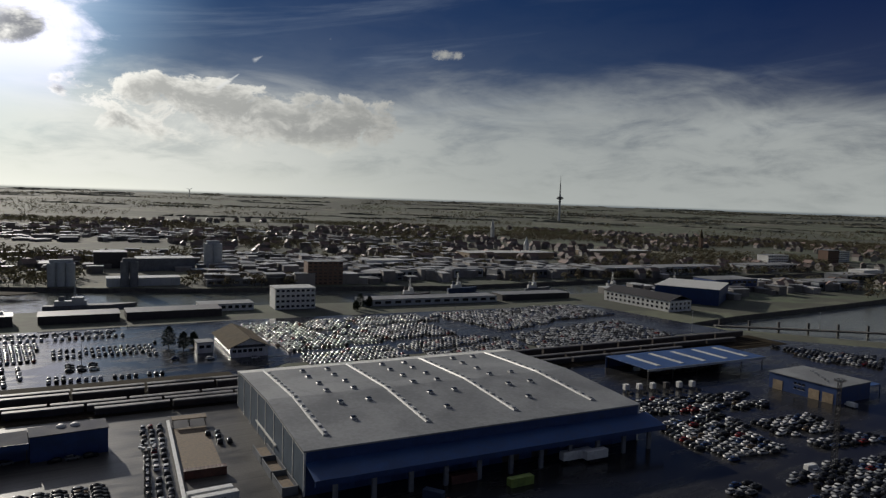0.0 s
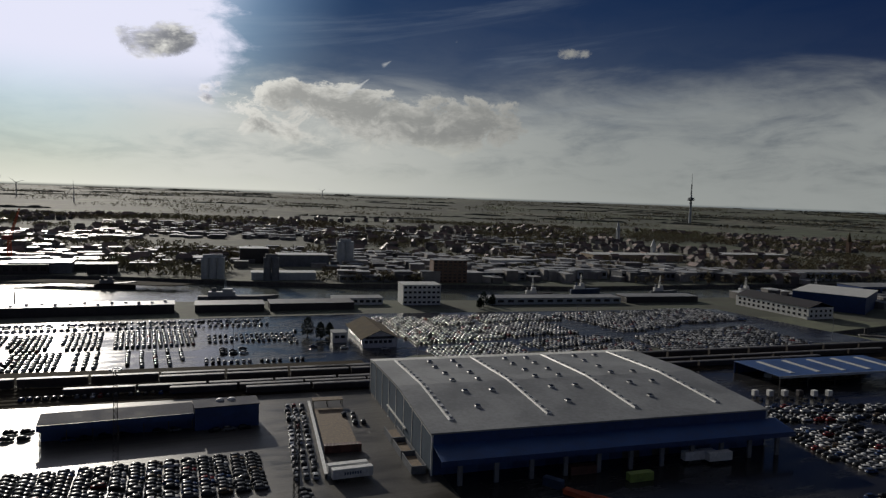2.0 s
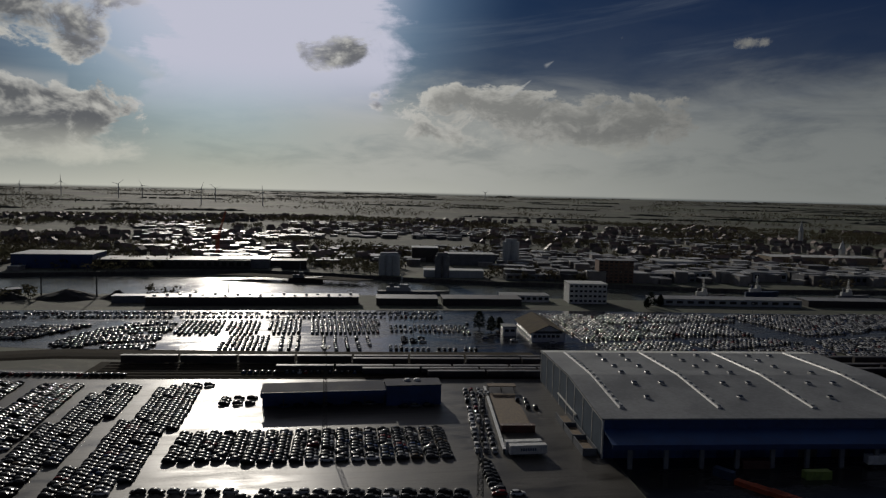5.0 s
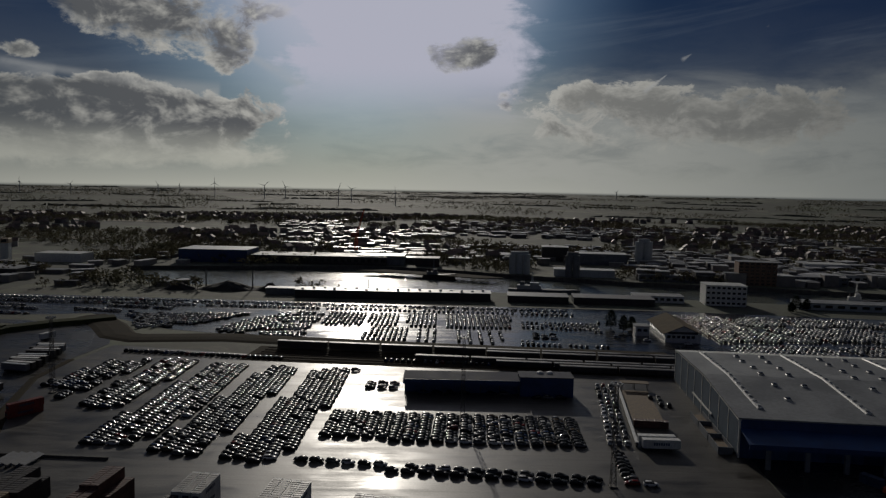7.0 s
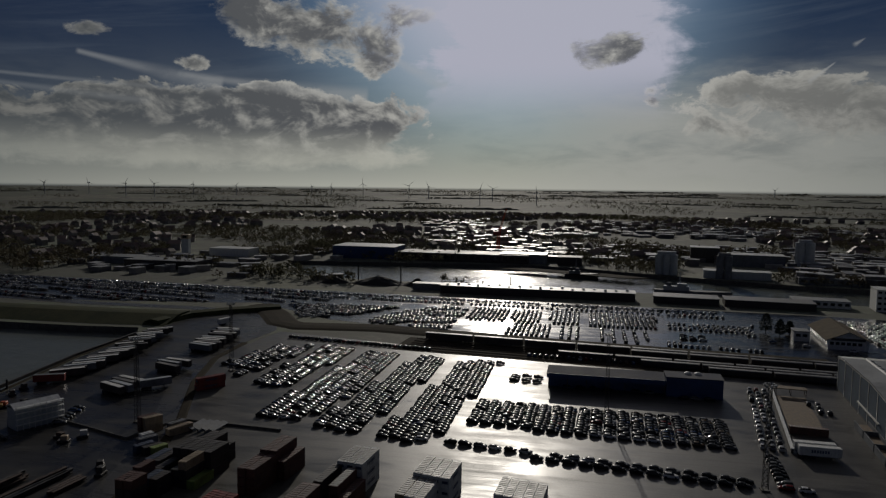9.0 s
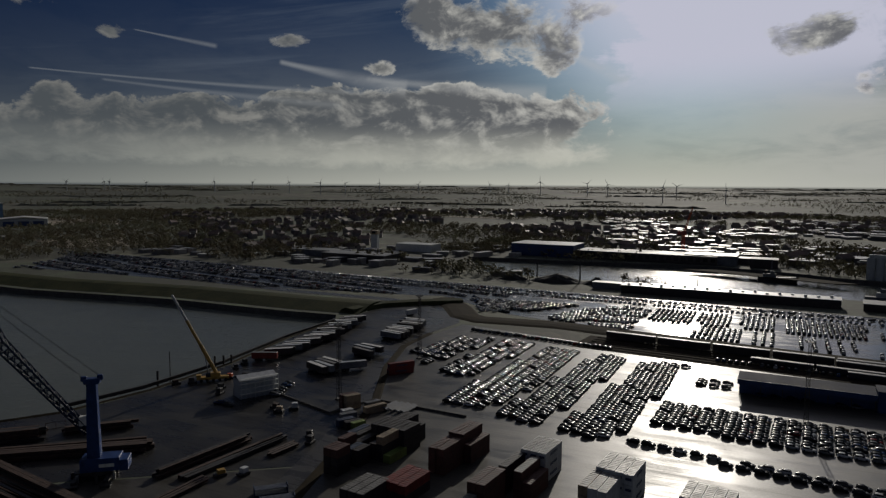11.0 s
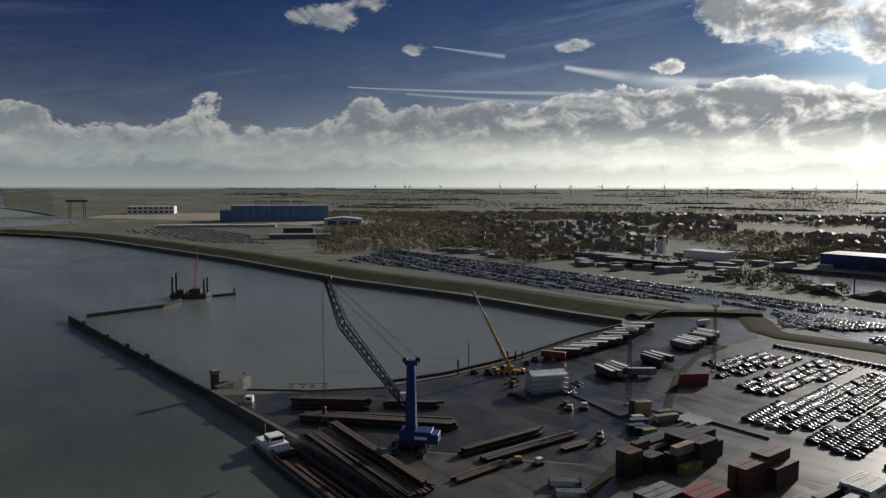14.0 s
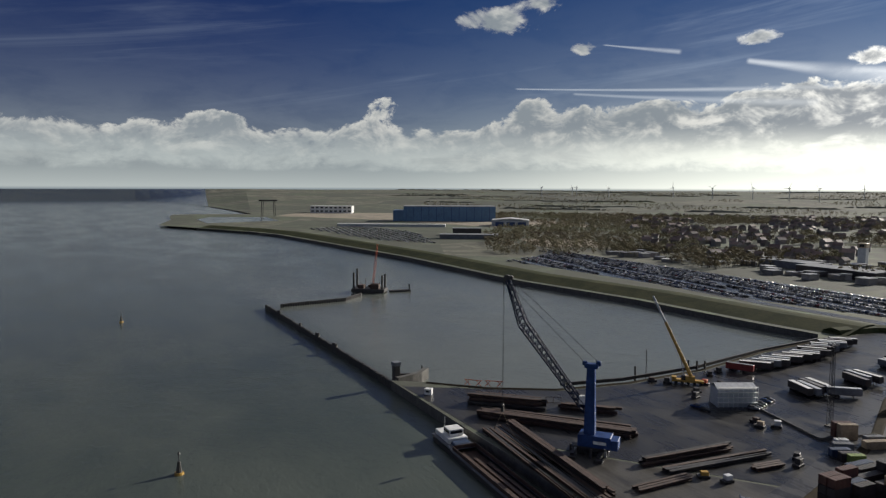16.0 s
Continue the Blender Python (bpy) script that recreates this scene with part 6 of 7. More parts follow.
for k, (x, y, m) in enumerate([(-209, 214, DARK_STEEL), (-213, 209, ORANGE), (-222, 196, DARK_STEEL), (-227, 192, RUST), (-206, 196, DARK_STEEL), (-201, 190, DARK_STEEL), (-224, 208, DARK_STEEL), (-222, 222, DARK_STEEL), (-224, 230, DARK_STEEL), (-170, 186, RUST), (-166, 183, SAND_BOX), (-163, 188, WHITE_BOX), (-144.5, 130.5, YELLOW), (-139, 134, WHITE_BOX), (-137, 163, DARK_STEEL), (-141, 168, DARK_STEEL)]):
    e = thing("site_equipment", x, y, 0, 20 * k, "low piece of site equipment standing on the apron", "equipment", "site equipment")
    part("base", boxes((-1.8, -1.1, 0.2, 1.8, 1.1, 0.9)), DARK_STEEL, e, bevel=0.08)
    part("body", boxes((-1.4, -0.9, 0.9, 0.8, 0.9, 2.0 + 0.3 * (k % 3))), m, e, bevel=0.12)
    for sx in (-1.2, 1.2):
        bm = bmesh.new()
        beam(bm, (sx, -1.2, 0.4), (sx, 1.2, 0.4), 0.4, 8)
        part("axle", bm, RUBBER, e)
p = thing("guard_fence", -140, 205, 0, 0, "low concrete barrier line across the yard", "barrier")
part("kerb", strip_mesh([(-40, -5), (-8, -15), (-2, 6), (38, 4)], [(0.3, 0), (0.15, 0.8), (-0.15, 0.8), (-0.3, 0)]), QUAY_WALL, p)
for k in range(3):
    c = thing("pipe_cage", -124 + 5.6 * k, 128 - 4.2 * k, 0, 45, "grey steel cage of stacked pipes near the road", "pipe cage", "pipe cages")
    part("frame", boxes((-4.5, -1.6, 0, -4.3, 1.6, 2.6), (4.3, -1.6, 0, 4.5, 1.6, 2.6), (-4.5, -1.6, 0, 4.5, -1.45, 0.3), (-4.5, 1.45, 0, 4.5, 1.6, 0.3)), BLUE_BOX, c)
    for i in range(7):
        bm = bmesh.new()
        beam(bm, (-4.2, -1.2 + 0.4 * i, 0.6), (4.2, -1.2 + 0.4 * i, 0.6), 0.2, 8)
        beam(bm, (-4.2, -1.2 + 0.4 * i, 1.9), (4.2, -1.2 + 0.4 * i, 1.9), 0.2, 8)
        part("pipe", bm, GALV, c)
for k in range(4):
    c = thing("panel_rack", -131.5 + 2.6 * k, 205.8, 0, 85, "pale flat panel leaning on a low rack", "panel", "flat panels")
    bm = bmesh.new()
    box(bm, -4.6, -1.1, 0, 4.6, 1.1, 0.15, pose(0, 0, 1.2, 18, 0, 0))
    part("sheet", bm, GREY_CLAD, c)
    part("rack", boxes((-4, -0.1, 0, -3.8, 0.1, 1.2), (3.8, -0.1, 0, 4, 0.1, 1.2), (-4, -0.1, 0.5, 4, 0.1, 0.65)), DARK_STEEL, c)
t = thing("storage_tent", -188.5, 196.3, 0, 63, "white two-storey scaffold-clad hall on the apron", "tent")
part("wall", boxes((-7.5, -3.6, 0, 7.5, 3.6, 7.2)), PALE_CLAD, t)
bm = bmesh.new()
gable(bm, -7.5, -3.6, 7.5, 3.6, 7.2, 8.6, 0.3)
part("roof", bm, WHITE_BOX, t)
for i in range(9):
    bm = bmesh.new()
    beam(bm, (-7.5 + i * 1.9, -4.75, 0), (-7.5 + i * 1.9, -4.75, 8.4), 0.07, 4)
    part("scaffold_pole", bm, WHITE, t)
for z in (2, 4, 6, 8):
    part("scaffold_deck", boxes((-7.7, -4.9, z, 7.9, -3.75, z + 0.12)), WHITE, t)
part("plinth", boxes((-7.6, 3.6, 0, 7.6, 3.75, 3.0)), BLUE_BOX, t)

# fender piles and railing on the basin edge
s = thing("edge_wall", -243, 150, 0, 0, "low timber and steel edge wall along the basin", "edge wall")
part("wall", strip_mesh([(3, 2), (9, 31), (9, 76), (0, 133), (-3, 185)], [(0.5, 0), (0.5, 1.4), (-0.5, 1.4), (-0.5, 0)]), DARK_STEEL, s)
for x, y, h_ in ((-236, 190.5, 5), (-238.5, 199.5, 11), (-233, 226, 4), (-231, 229, 4), (-234.5, 222, 4.5)):
    p = thing("mooring_pile", x, y, 0, 0, "dark steel mooring pile at the basin edge", "pile", "mooring piles")
    bm = bmesh.new()
    beam(bm, (0, 0, -5), (0, 0, h_), 0.45 if h_ < 9 else 0.2, 10)
    part("tube", bm, DARK_STEEL, p)


# ---------------------------------------------------------------- sheet-pile wall, jack-up rig, buoys
def sheet_pile_wall(points, step, tops, label):
    w_ = thing("sheet_pile_wall", *points[0], WATER_Z, 0, label, "sheet piles")
    me = shared("sheet_pile", ([], []), DARK_STEEL)
    bm = bmesh.new()
    for i in range(6):
        a = math.pi / 3 * i
        bm.verts.new((0.85 * math.cos(a), 0.85 * math.sin(a), -3))
    for i in range(6):
        a = math.pi / 3 * i
        bm.verts.new((0.85 * math.cos(a), 0.85 * math.sin(a), 1.0))
    bm.verts.ensure_lookup_table()
    for i in range(6):
        bm.faces.new([bm.verts[i], bm.verts[(i + 1) % 6], bm.verts[6 + (i + 1) % 6], bm.verts[6 + i]])
    bm.faces.new([bm.verts[6 + i] for i in range(6)])
    bm.to_mesh(me)
    bm.free()
    o0 = Vector((*points[0], 0))
    k = 0
    for p, q in zip(points, points[1:]):
        p, q = Vector((*p, 0)), Vector((*q, 0))
        n = int((q - p).length / step)
        for i in range(n):
            o = new("sheet_pile", me)
            o.parent = w_
            o.location = p + (q - p) * (i / n) - o0
            o.location.z = tops(k) - 1.0 - WATER_Z + WATER_Z + rng.uniform(-0.25, 0.25)
            k += 1
    bm = strip_mesh([(Vector(p) - Vector(points[0])) for p in points], [(0.4, -3), (0.4, 2.6), (-0.4, 2.6), (-0.4, -3)])
    part("waling", bm, DARK_STEEL, w_)


sheet_pile_wall([(-283, 92), (-506, 92)], 1.75, lambda k: 5.2 if 40 < k % 64 < 44 or k in (58, 59, 60, 78) else 3.4, "long dark sheet-pile breakwater standing in the river")
sheet_pile_wall([(-508, 104), (-514, 156), (-532, 176)], 1.9, lambda k: 2.6, "low dark sheet-pile wall returning towards the rig")


def rig():
    r = thing("jack_up_rig", -549, 190, WATER_Z, 55, "rusty jack-up work barge with four legs and crane", "jack-up barge")
    part("pontoon", boxes((-14, -8, 0.5, 14, 8, 3.5)), DARK_STEEL, r, bevel=0.2)
    part("deck_gear", boxes((-9, -5, 3.5, -4, 2, 6.5), (2, -6, 3.5, 9, 0, 7.5), (-2, 3, 3.5, 4, 6.5, 5.5)), RUST, r, bevel=0.2)
    for x, y, h_ in ((-12, -6, 17), (-12, 6, 19), (12, -6, 15), (12, 6, 15)):
        bm = bmesh.new()
        beam(bm, (x, y, -6), (x, y, h_), 0.9, 10)
        part("leg", bm, DARK_STEEL, r)
    bm = bmesh.new()
    lattice(bm, (3, 0, 6), (6, 4, 40), 1.6, 1.0, 16, 0.1)
    part("crane_boom", bm, ORANGE, r)
    bm = bmesh.new()
    for k in range(5):
        beam(bm, (-8 + 4 * k, 3, 3.5), (-8 + 4 * k, 3, 9 + 2 * (k % 2)), 0.2, 5)
    part("deck_poles", bm, RUST, r)


rig()
p = thing("work_pontoon", -540, 214, WATER_Z, 80, "low dark work pontoon beside the rig", "pontoon")
part("hull", boxes((-9, -2.5, -0.4, 9, 2.5, 1.4)), DARK_STEEL, p, bevel=0.15)
part("spud", boxes((7.6, -0.5, -4, 8.6, 0.5, 6)), DARK_STEEL, p)
p = thing("dolphin", -284, 95, WATER_Z, 0, "tall dark concrete dolphin at the pier corner", "dolphin")
part("column", boxes((-1.4, -1.4, -4, 1.4, 1.4, 10.5)), DARK_STEEL, p, bevel=0.15)
part("cap", boxes((-1.7, -1.7, 9.5, 1.7, 1.7, 11.2)), GREY_CLAD, p, bevel=0.1)
p = thing("curved_pier", -281, 98, 0, 0, "curved stone pier arm beside the dolphin", "pier")
part("arm", strip_mesh([(0, -4), (-2, 4), (-4, 9), (-9, 15)], [(1.2, -6), (1.2, 0.9), (-1.2, 0.9), (-1.2, -6)]), QUAY_WALL, p)
p = thing("mooring_beam", -298, 109, WATER_Z, 70, "dark floating mooring beam", "mooring beam")
part("beam", boxes((-5.5, -0.7, -0.5, 5.5, 0.7, 0.9)), DARK_STEEL, p, bevel=0.1)
part("post", boxes((4.9, -0.3, -2, 5.4, 0.3, 4.5)), DARK_STEEL, p)
for x, y, k in ((-227.5, -3.5, 1.0), (-498.6, -3.3, 1.0)):
    b = thing("navigation_buoy", x, y, WATER_Z, 0, "dark conical navigation buoy with yellow float", "buoy", "river buoys")
    bm = bmesh.new()
    beam(bm, (0, 0, -0.6), (0, 0, 0.7), 1.5, 14, 1.35)
    part("float", bm, YELLOW, b)
    bm = bmesh.new()
    beam(bm, (0, 0, 0.7), (0, 0, 4.2), 0.95, 10, 0.45)
    beam(bm, (0, 0, 4.2), (0, 0, 6.4), 0.12, 6)
    part("cone", bm, DARK_STEEL, b)
    bm = bmesh.new()
    beam(bm, (0, 0, 6.4), (0, 0, 7.3), 0.5, 10, 0.05)
    part("topmark", bm, DARK_STEEL, b)

# ---------------------------------------------------------------- harbour buildings across the water
def block(name, x, y, w_, d_, h_, turn, wall, roof, label, category="building", storeys=0, bays=0, parapet=0.35, group=""):
    """A flat-roofed building: walls, roof slab, and rows of windows on the side that faces the river."""
    b = thing(name, x, y, 0, turn, label, category, group)
    part("wall", boxes((0, 0, 0, w_, d_, h_)), wall, b)
    part("roof", boxes((-0.4, -0.4, h_, w_ + 0.4, d_ + 0.4, h_ + parapet)), roof, b)
    for s in range(storeys):
        for i in range(bays):
            x0 = (i + 0.2) * w_ / bays
            z0 = h_ * (s + 0.35) / storeys
            part("window", boxes((x0, -0.08, z0, x0 + 0.6 * w_ / bays, 0.05, z0 + 0.42 * h_ / storeys)), GLASS, b)
    return b


block("office_building", 202, 531, 30, 20, 15.5, -8, WHITE, ROOF_PALE, "white four-storey harbour office with window bands", "office", 4, 8)
block("low_depot", 150, 541, 38, 16, 5, -6, WHITE, ROOF_GREY, "low pale depot with rooflights by the canal", "depot", 1, 8)
block("warehouse", 486, 404, 2, 2, 2, 0, WHITE, ROOF_GREY, "small white kiosk at the lot corner", "kiosk")
s = thing("warehouse", 487, 404, 0, 88, "long white warehouse with dark pitched roof", "warehouse")
part("wall", boxes((0, -26, 0, 74, 0, 9)), WHITE, s)
bm = bmesh.new()
gable(bm, 0, -26, 74, 0, 9, 13, 0.6)
part("roof", bm, DARK_STEEL, s)
for i in range(14):
    for z in (1.8, 5.4):
        part("window", boxes((2 + i * 5.1, -0.05, z, 4.2 + i * 5.1, 0.1, z + 1.8)), GLASS, s)
for i in range(5):
    for z in (1.8, 5.4):
        part("window", boxes((-0.1, -24 + i * 5, z, 0.05, -22 + i * 5, z + 1.8)), GLASS, s)
block("blue_hall", 560, 410, 70, 55, 14, 28, BLUE_CLAD, ROOF_PALE, "blue harbour hall with pale roof", "hall")
block("workshop", 640, 470, 60, 30, 13, -8, BLUE_CLAD, ROOF_GREY, "blue and grey shipyard workshop", "workshop", 2, 8)
for k, (x, y, w_, d_, h_, m, r, lab, st, ba) in enumerate([
    (495, 642, 135, 26, 9, GREY_CLAD, FLAT_ROOF, "long grey fish hall along the quay", 1, 22),
    (640, 618, 190, 28, 10, PALE_CLAD, FLAT_ROOF, "very long pale fish auction hall along the quay", 1, 30),
    (300, 668, 85, 24, 8, GREY_CLAD, FLAT_ROOF, "grey quayside processing hall", 2, 12),
    (390, 672, 100, 30, 9, PALE_CLAD, FLAT_ROOF, "pale quayside processing hall", 1, 14),
    (607, 850, 148, 40, 9, SAND_BOX, ROOF_PALE, "long low hall with pale roof", 0, 0),
    (842, 845, 128, 36, 9, SAND_BOX, ROOF_PALE, "long low sand-coloured hall", 0, 0),
    (395, 760, 48, 26, 11, WHITE, ROOF_PALE, "white cold store behind the quay", 0, 0),
    (121, 852, 32, 26, 17, DARK_BOX, ROOF_PALE, "tall dark store with pale roof", 0, 0),
    (156, 814, 58, 28, 13, GREY_CLAD, ROOF_PALE, "grey store with pale roof", 0, 0),
    (112, 698, 60, 18, 7, PALE_CLAD, ROOF_PALE, "pale low shed on the quayside", 0, 0),
    (190, 672, 60, 22, 6, GREY_CLAD, ROOF_GREY, "low grey quayside shed", 1, 8),
    (890, 598, 110, 30, 9, PALE_CLAD, FLAT_ROOF, "pale end hall of the fish market", 2, 14),
    (1010, 640, 45, 20, 17, WHITE, ROOF_GREY, "white five-storey office far along the quay", 4, 8),
    (1180, 640, 28, 18, 22, BRICK, ROOF_GREY, "dark brick tower block in town", 6, 5),
    (1240, 660, 40, 18, 18, WHITE, ROOF_GREY, "pale apartment block behind the quay", 5, 8),
    (-292, 768, 76, 46, 14, BLUE_CLAD, ROOF_PALE, "dark blue hall with pale roof by the water", 0, 0),
    (-212, 768, 150, 40, 9, DARK_BOX, ROOF_GREY, "long dark workshop range by the water", 1, 20),
    (-95, 772, 52, 30, 10, GREY_CLAD, ROOF_PALE, "grey quay shed with bright roof", 0, 0),
    (-30, 764, 26, 22, 9, DARK_BOX, ROOF_GREY, "dark round-roofed store by the water", 0, 0),
    (-520, 640, 60, 26, 7, GREY_CLAD, ROOF_GREY, "low depot behind the car lots", 0, 0),
    (-455, 612, 80, 30, 8, DARK_BOX, ROOF_GREY, "dark timber depot behind the car lots", 0, 0),
    (-139, 545, 24, 10, 5, GREY_CLAD, ROOF_PALE, "low grey shed beside the rails", 0, 0),
    (-436, 742, 50, 26, 9, WHITE, ROOF_PALE, "pale hall beside the chimney tower", 0, 0),
    (900, 470, 60, 30, 9, GREY_CLAD, FLAT_ROOF, "grey yard building by the basin", 1, 8),
    (780, 440, 70, 26, 9, PALE_CLAD, FLAT_ROOF, "pale yard building by the basin", 1, 8),
    (960, 480, 40, 20, 12, WHITE, WHITE, "white tanks and store by the basin", 0, 0)]):
    block("harbour_hall", x, y, w_, d_, h_, -7 if x > 0 else -1, m, r, lab, "hall", st, ba, group="harbour halls")
# apartment tower, silos
s = block("apartment_tower", 279, 655, 34, 18, 22, -10, BRICK, ROOF_GREY, "brown brick tower with balcony bands", "tower block", 7, 7)
for lab, pts, r, h_, m in (("pale twin grain silos", [(228, 808), (237, 806)], 5.2, 29, PALE_CLAD), ("grey silo group by the quay", [(72, 716), (79, 714), (86, 712)], 3.6, 20, PALE_CLAD), ("pale silo pair by the quay", [(126, 694), (133, 692)], 3.6, 22, GREY_CLAD)):
    s = thing("silo_group", *pts[0], 0, 0, lab, "silo", "harbour silos")
    for x, y in pts:
        bm = bmesh.new()
        beam(bm, (x - pts[0][0], y - pts[0][1], 0), (x - pts[0][0], y - pts[0][1], h_), r, 16)
        part("cylinder", bm, m, s)
    part("head_house", boxes((-2, -2, h_, pts[-1][0] - pts[0][0] + 2, 2, h_ + 3)), m, s)
s = thing("chimney_tower", -455, 724, 0, 10, "square pale tower with dark openings", "tower")
part("shaft", boxes((-4, -4, 0, 4, 4, 25)), PALE_CLAD, s, bevel=0.2)
part("head", boxes((-4.6, -4.6, 21, 4.6, 4.6, 26)), SAND_BOX, s, bevel=0.2)
part("opening", boxes((-2.5, -4.7, 22, 2.5, -4.55, 25)), GLASS, s)
# floating dock and quay decks in front of the water
s = thing("floating_dock", -113, 532, 0, -1.2, "long low dock building with cluttered flat roof", "dock")
part("body", boxes((0, 0, 0, 150, 16, 6)), DARK_BOX, s)
part("deck", boxes((-0.5, -0.5, 6, 150.5, 16.5, 6.4)), ROOF_PALE, s)
for i in range(18):
    part("roof_box", boxes((4 + 8.2 * i, 3 + (i % 3) * 3, 6.4, 6 + 8.2 * i, 5 + (i % 3) * 3, 7.4 + 0.6 * (i % 2))), GALV, s)
for x, w_ in ((50, 46), (100, 60)):
    s = block("quay_shed", x, 531 - 0.06 * x, w_, 20, 5, -5, DARK_BOX, TARP, "long low dark quay shed with weathered roof", "shed", group="quay sheds")
s = block("quay_shed", 268, 520, 120, 18, 5, -8, PALE_CLAD, FLAT_ROOF, "long pale quay shed by the canal", "shed", 1, 14, group="quay sheds")
s = block("quay_shed", 395, 506, 70, 18, 5, -8, DARK_BOX, FLAT_ROOF, "dark quay shed by the canal", "shed", group="quay sheds")


def ship(x, y, turn, length, label, hull, house):
    s = thing("moored_ship", x, y, WATER_Z, turn, label, "ship", "moored ships")
    bm = bmesh.new()
    L, B = length, length * 0.08
    out = [(0, -B * 0.7), (0, B * 0.7), (L * 0.7, B), (L * 0.9, B * 0.55), (L, 0), (L * 0.9, -B * 0.55), (L * 0.7, -B)]
    for z, k in ((-0.5, 0.85), (4.0, 1.0)):
        for px_, py_ in out:
            bm.verts.new((px_ * (1.0 if z > 0 else 0.96), py_ * k, z + (1.4 * (px_ / L) ** 2 if z > 0 else 0)))
    bm.verts.ensure_lookup_table()
    n = len(out)
    for i in range(n):
        bm.faces.new([bm.verts[i], bm.verts[(i + 1) % n], bm.verts[n + (i + 1) % n], bm.verts[n + i]])
    bm.faces.new([bm.verts[n + i] for i in range(n)])
    part("hull", bm, hull, s)
    part("deckhouse", boxes((L * 0.12, -B * 0.6, 3.8, L * 0.45, B * 0.6, 7.5)), house, s, bevel=0.15)
    br = part("bridge", boxes((L * 0.30, -B * 0.65, 7.5, L * 0.42, B * 0.65, 10)), house, s, bevel=0.15)
    part("bridge_window", boxes((L * 0.42, -B * 0.5, 8.6, L * 0.425, B * 0.5, 9.5)), GLASS, br)
    bm = bmesh.new()
    lattice(bm, (L * 0.33, 0, 10), (L * 0.33, 0, 19), 1.6, 0.6, 6, 0.12)
    part("mast", bm, house, s)
    part("funnel", boxes((L * 0.16, -1, 7.5, L * 0.22, 1, 10.5)), hull, s, bevel=0.2)


ship(58, 606, -12, 62, "grey patrol ship moored in the canal", GREY_CLAD, PALE_CLAD)
ship(330, 570, -8, 30, "small white fishing vessel moored in the canal", DARK_BOX, WHITE)
ship(395, 590, -8, 32, "dark trawler moored by the fish hall", BLUE_BOX, WHITE)
ship(470, 565, -8, 30, "grey tug moored by the fish hall", GREY_CLAD, WHITE)
ship(640, 530, -5, 36, "white trawler moored by the far quay", BLUE_BOX, WHITE)
ship(720, 325, 10, 34, "dark tug moored in the basin", DARK_BOX, WHITE)
ship(560, 545, -5, 34, "blue trawler moored by the far quay", BLUE_BOX, WHITE)
ship(-20, 690, 5, 34, "dark workboat by the harbour spit", DARK_BOX, GREY_CLAD)
# basin pontoon and piles
s = thing("pontoon_bridge", 470, 350, WATER_Z + 3, -38, "long low mooring pontoon with dark piles", "pontoon")
part("deck", boxes((0, -2.5, 0, 120, 2.5, 1.0)), QUAY_WALL, s)
for i in range(6):
    part("pile", boxes((4 + 21 * i, 2.6, -5, 5.4 + 21 * i, 4.0, 5)), DARK_STEEL, s)
# red harbour crane on the spit
s = thing("quay_crane", -113, 905, 0, 20, "red lattice quay crane beyond the water", "crane")
bm = bmesh.new()
lattice(bm, (0, 0, 0), (0, 0, 26), 4, 2.5, 8, 0.35)
part("tower", bm, ORANGE, s)
bm = bmesh.new()
lattice(bm, (0, 0, 22), (10, 0, 56), 2.2, 1.2, 14, 0.25)
part("boom", bm, ORANGE, s)
part("machine_house", boxes((-7, -3, 22, 3, 3, 27)), RED_PAINT, s, bevel=0.2)
slab("spit", [(-90, 715), (-20, 690), (40, 668), (60, 676), (20, 700), (-60, 726)], EARTH, "low muddy spit in the harbour", 0.4, cat="bank")
for x, y, r_, h_ in ((-175, 568, 26, 7), (-140, 566, 14, 6), (-215, 566, 16, 5), (60, 560, 8, 3)):
    bm = bmesh.new()
    bmesh.ops.create_cone(bm, cap_ends=True, segments=14, radius1=r_, radius2=r_ * 0.12, depth=h_, matrix=pose(x, y, h_ / 2) @ Matrix.Diagonal((1, 0.5, 1, 1)))
    bmesh.ops.subdivide_edges(bm, edges=bm.edges[:], cuts=2, use_grid_fill=True)
    for v in bm.verts:
        if v.co.z > 0.1:
            v.co += Vector((noise.noise(v.co * 0.15), noise.noise(v.co * 0.15 + Vector((5, 0, 0))), noise.noise(v.co * 0.2) * 0.6)) * 2.0
    tagged(part("mound", bm, COAL), "dark heap of bulk material by the quay", "heap", "bulk heaps")
for x, y, h_ in ((-195, 572, 18), (-156, 570, 20), (-60, 560, 12)):
    p = thing("signal_mast", x, y, 0, 0, "dark slender mast beside the bulk heaps", "mast", "quay masts")
    bm = bmesh.new()
    beam(bm, (0, 0, 0), (0, 0, h_), 0.7, 8, 0.4)
    part("pole", bm, DARK_STEEL, p)
# the far blue assembly hall and neighbours behind the dike
s = thing("assembly_hall", -1560, 690, 0, 62, "huge pale blue assembly hall far behind the dike", "hall")
HALL_BLUE = material("pale_blue_cladding", (0.10, 0.20, 0.34), 0.55, vary=0.15, scale=0.05, streaks=0.2)
part("wall", boxes((0, 0, 0, 225, 90, 36)), HALL_BLUE, s)
part("roof", boxes((-1, -1, 36, 226, 91, 37)), ROOF_GREY, s)
part("lower_bay", boxes((-26, 8, 0, 0, 82, 26)), HALL_BLUE, s)
for i in range(12):
    part("wall_rib", boxes((6 + 18.5 * i, -0.4, 0, 7 + 18.5 * i, 0, 36)), BLUE_CLAD, s)
s = thing("grey_hall", -1290, 775, 0, 55, "pale grey arched production hall", "hall")
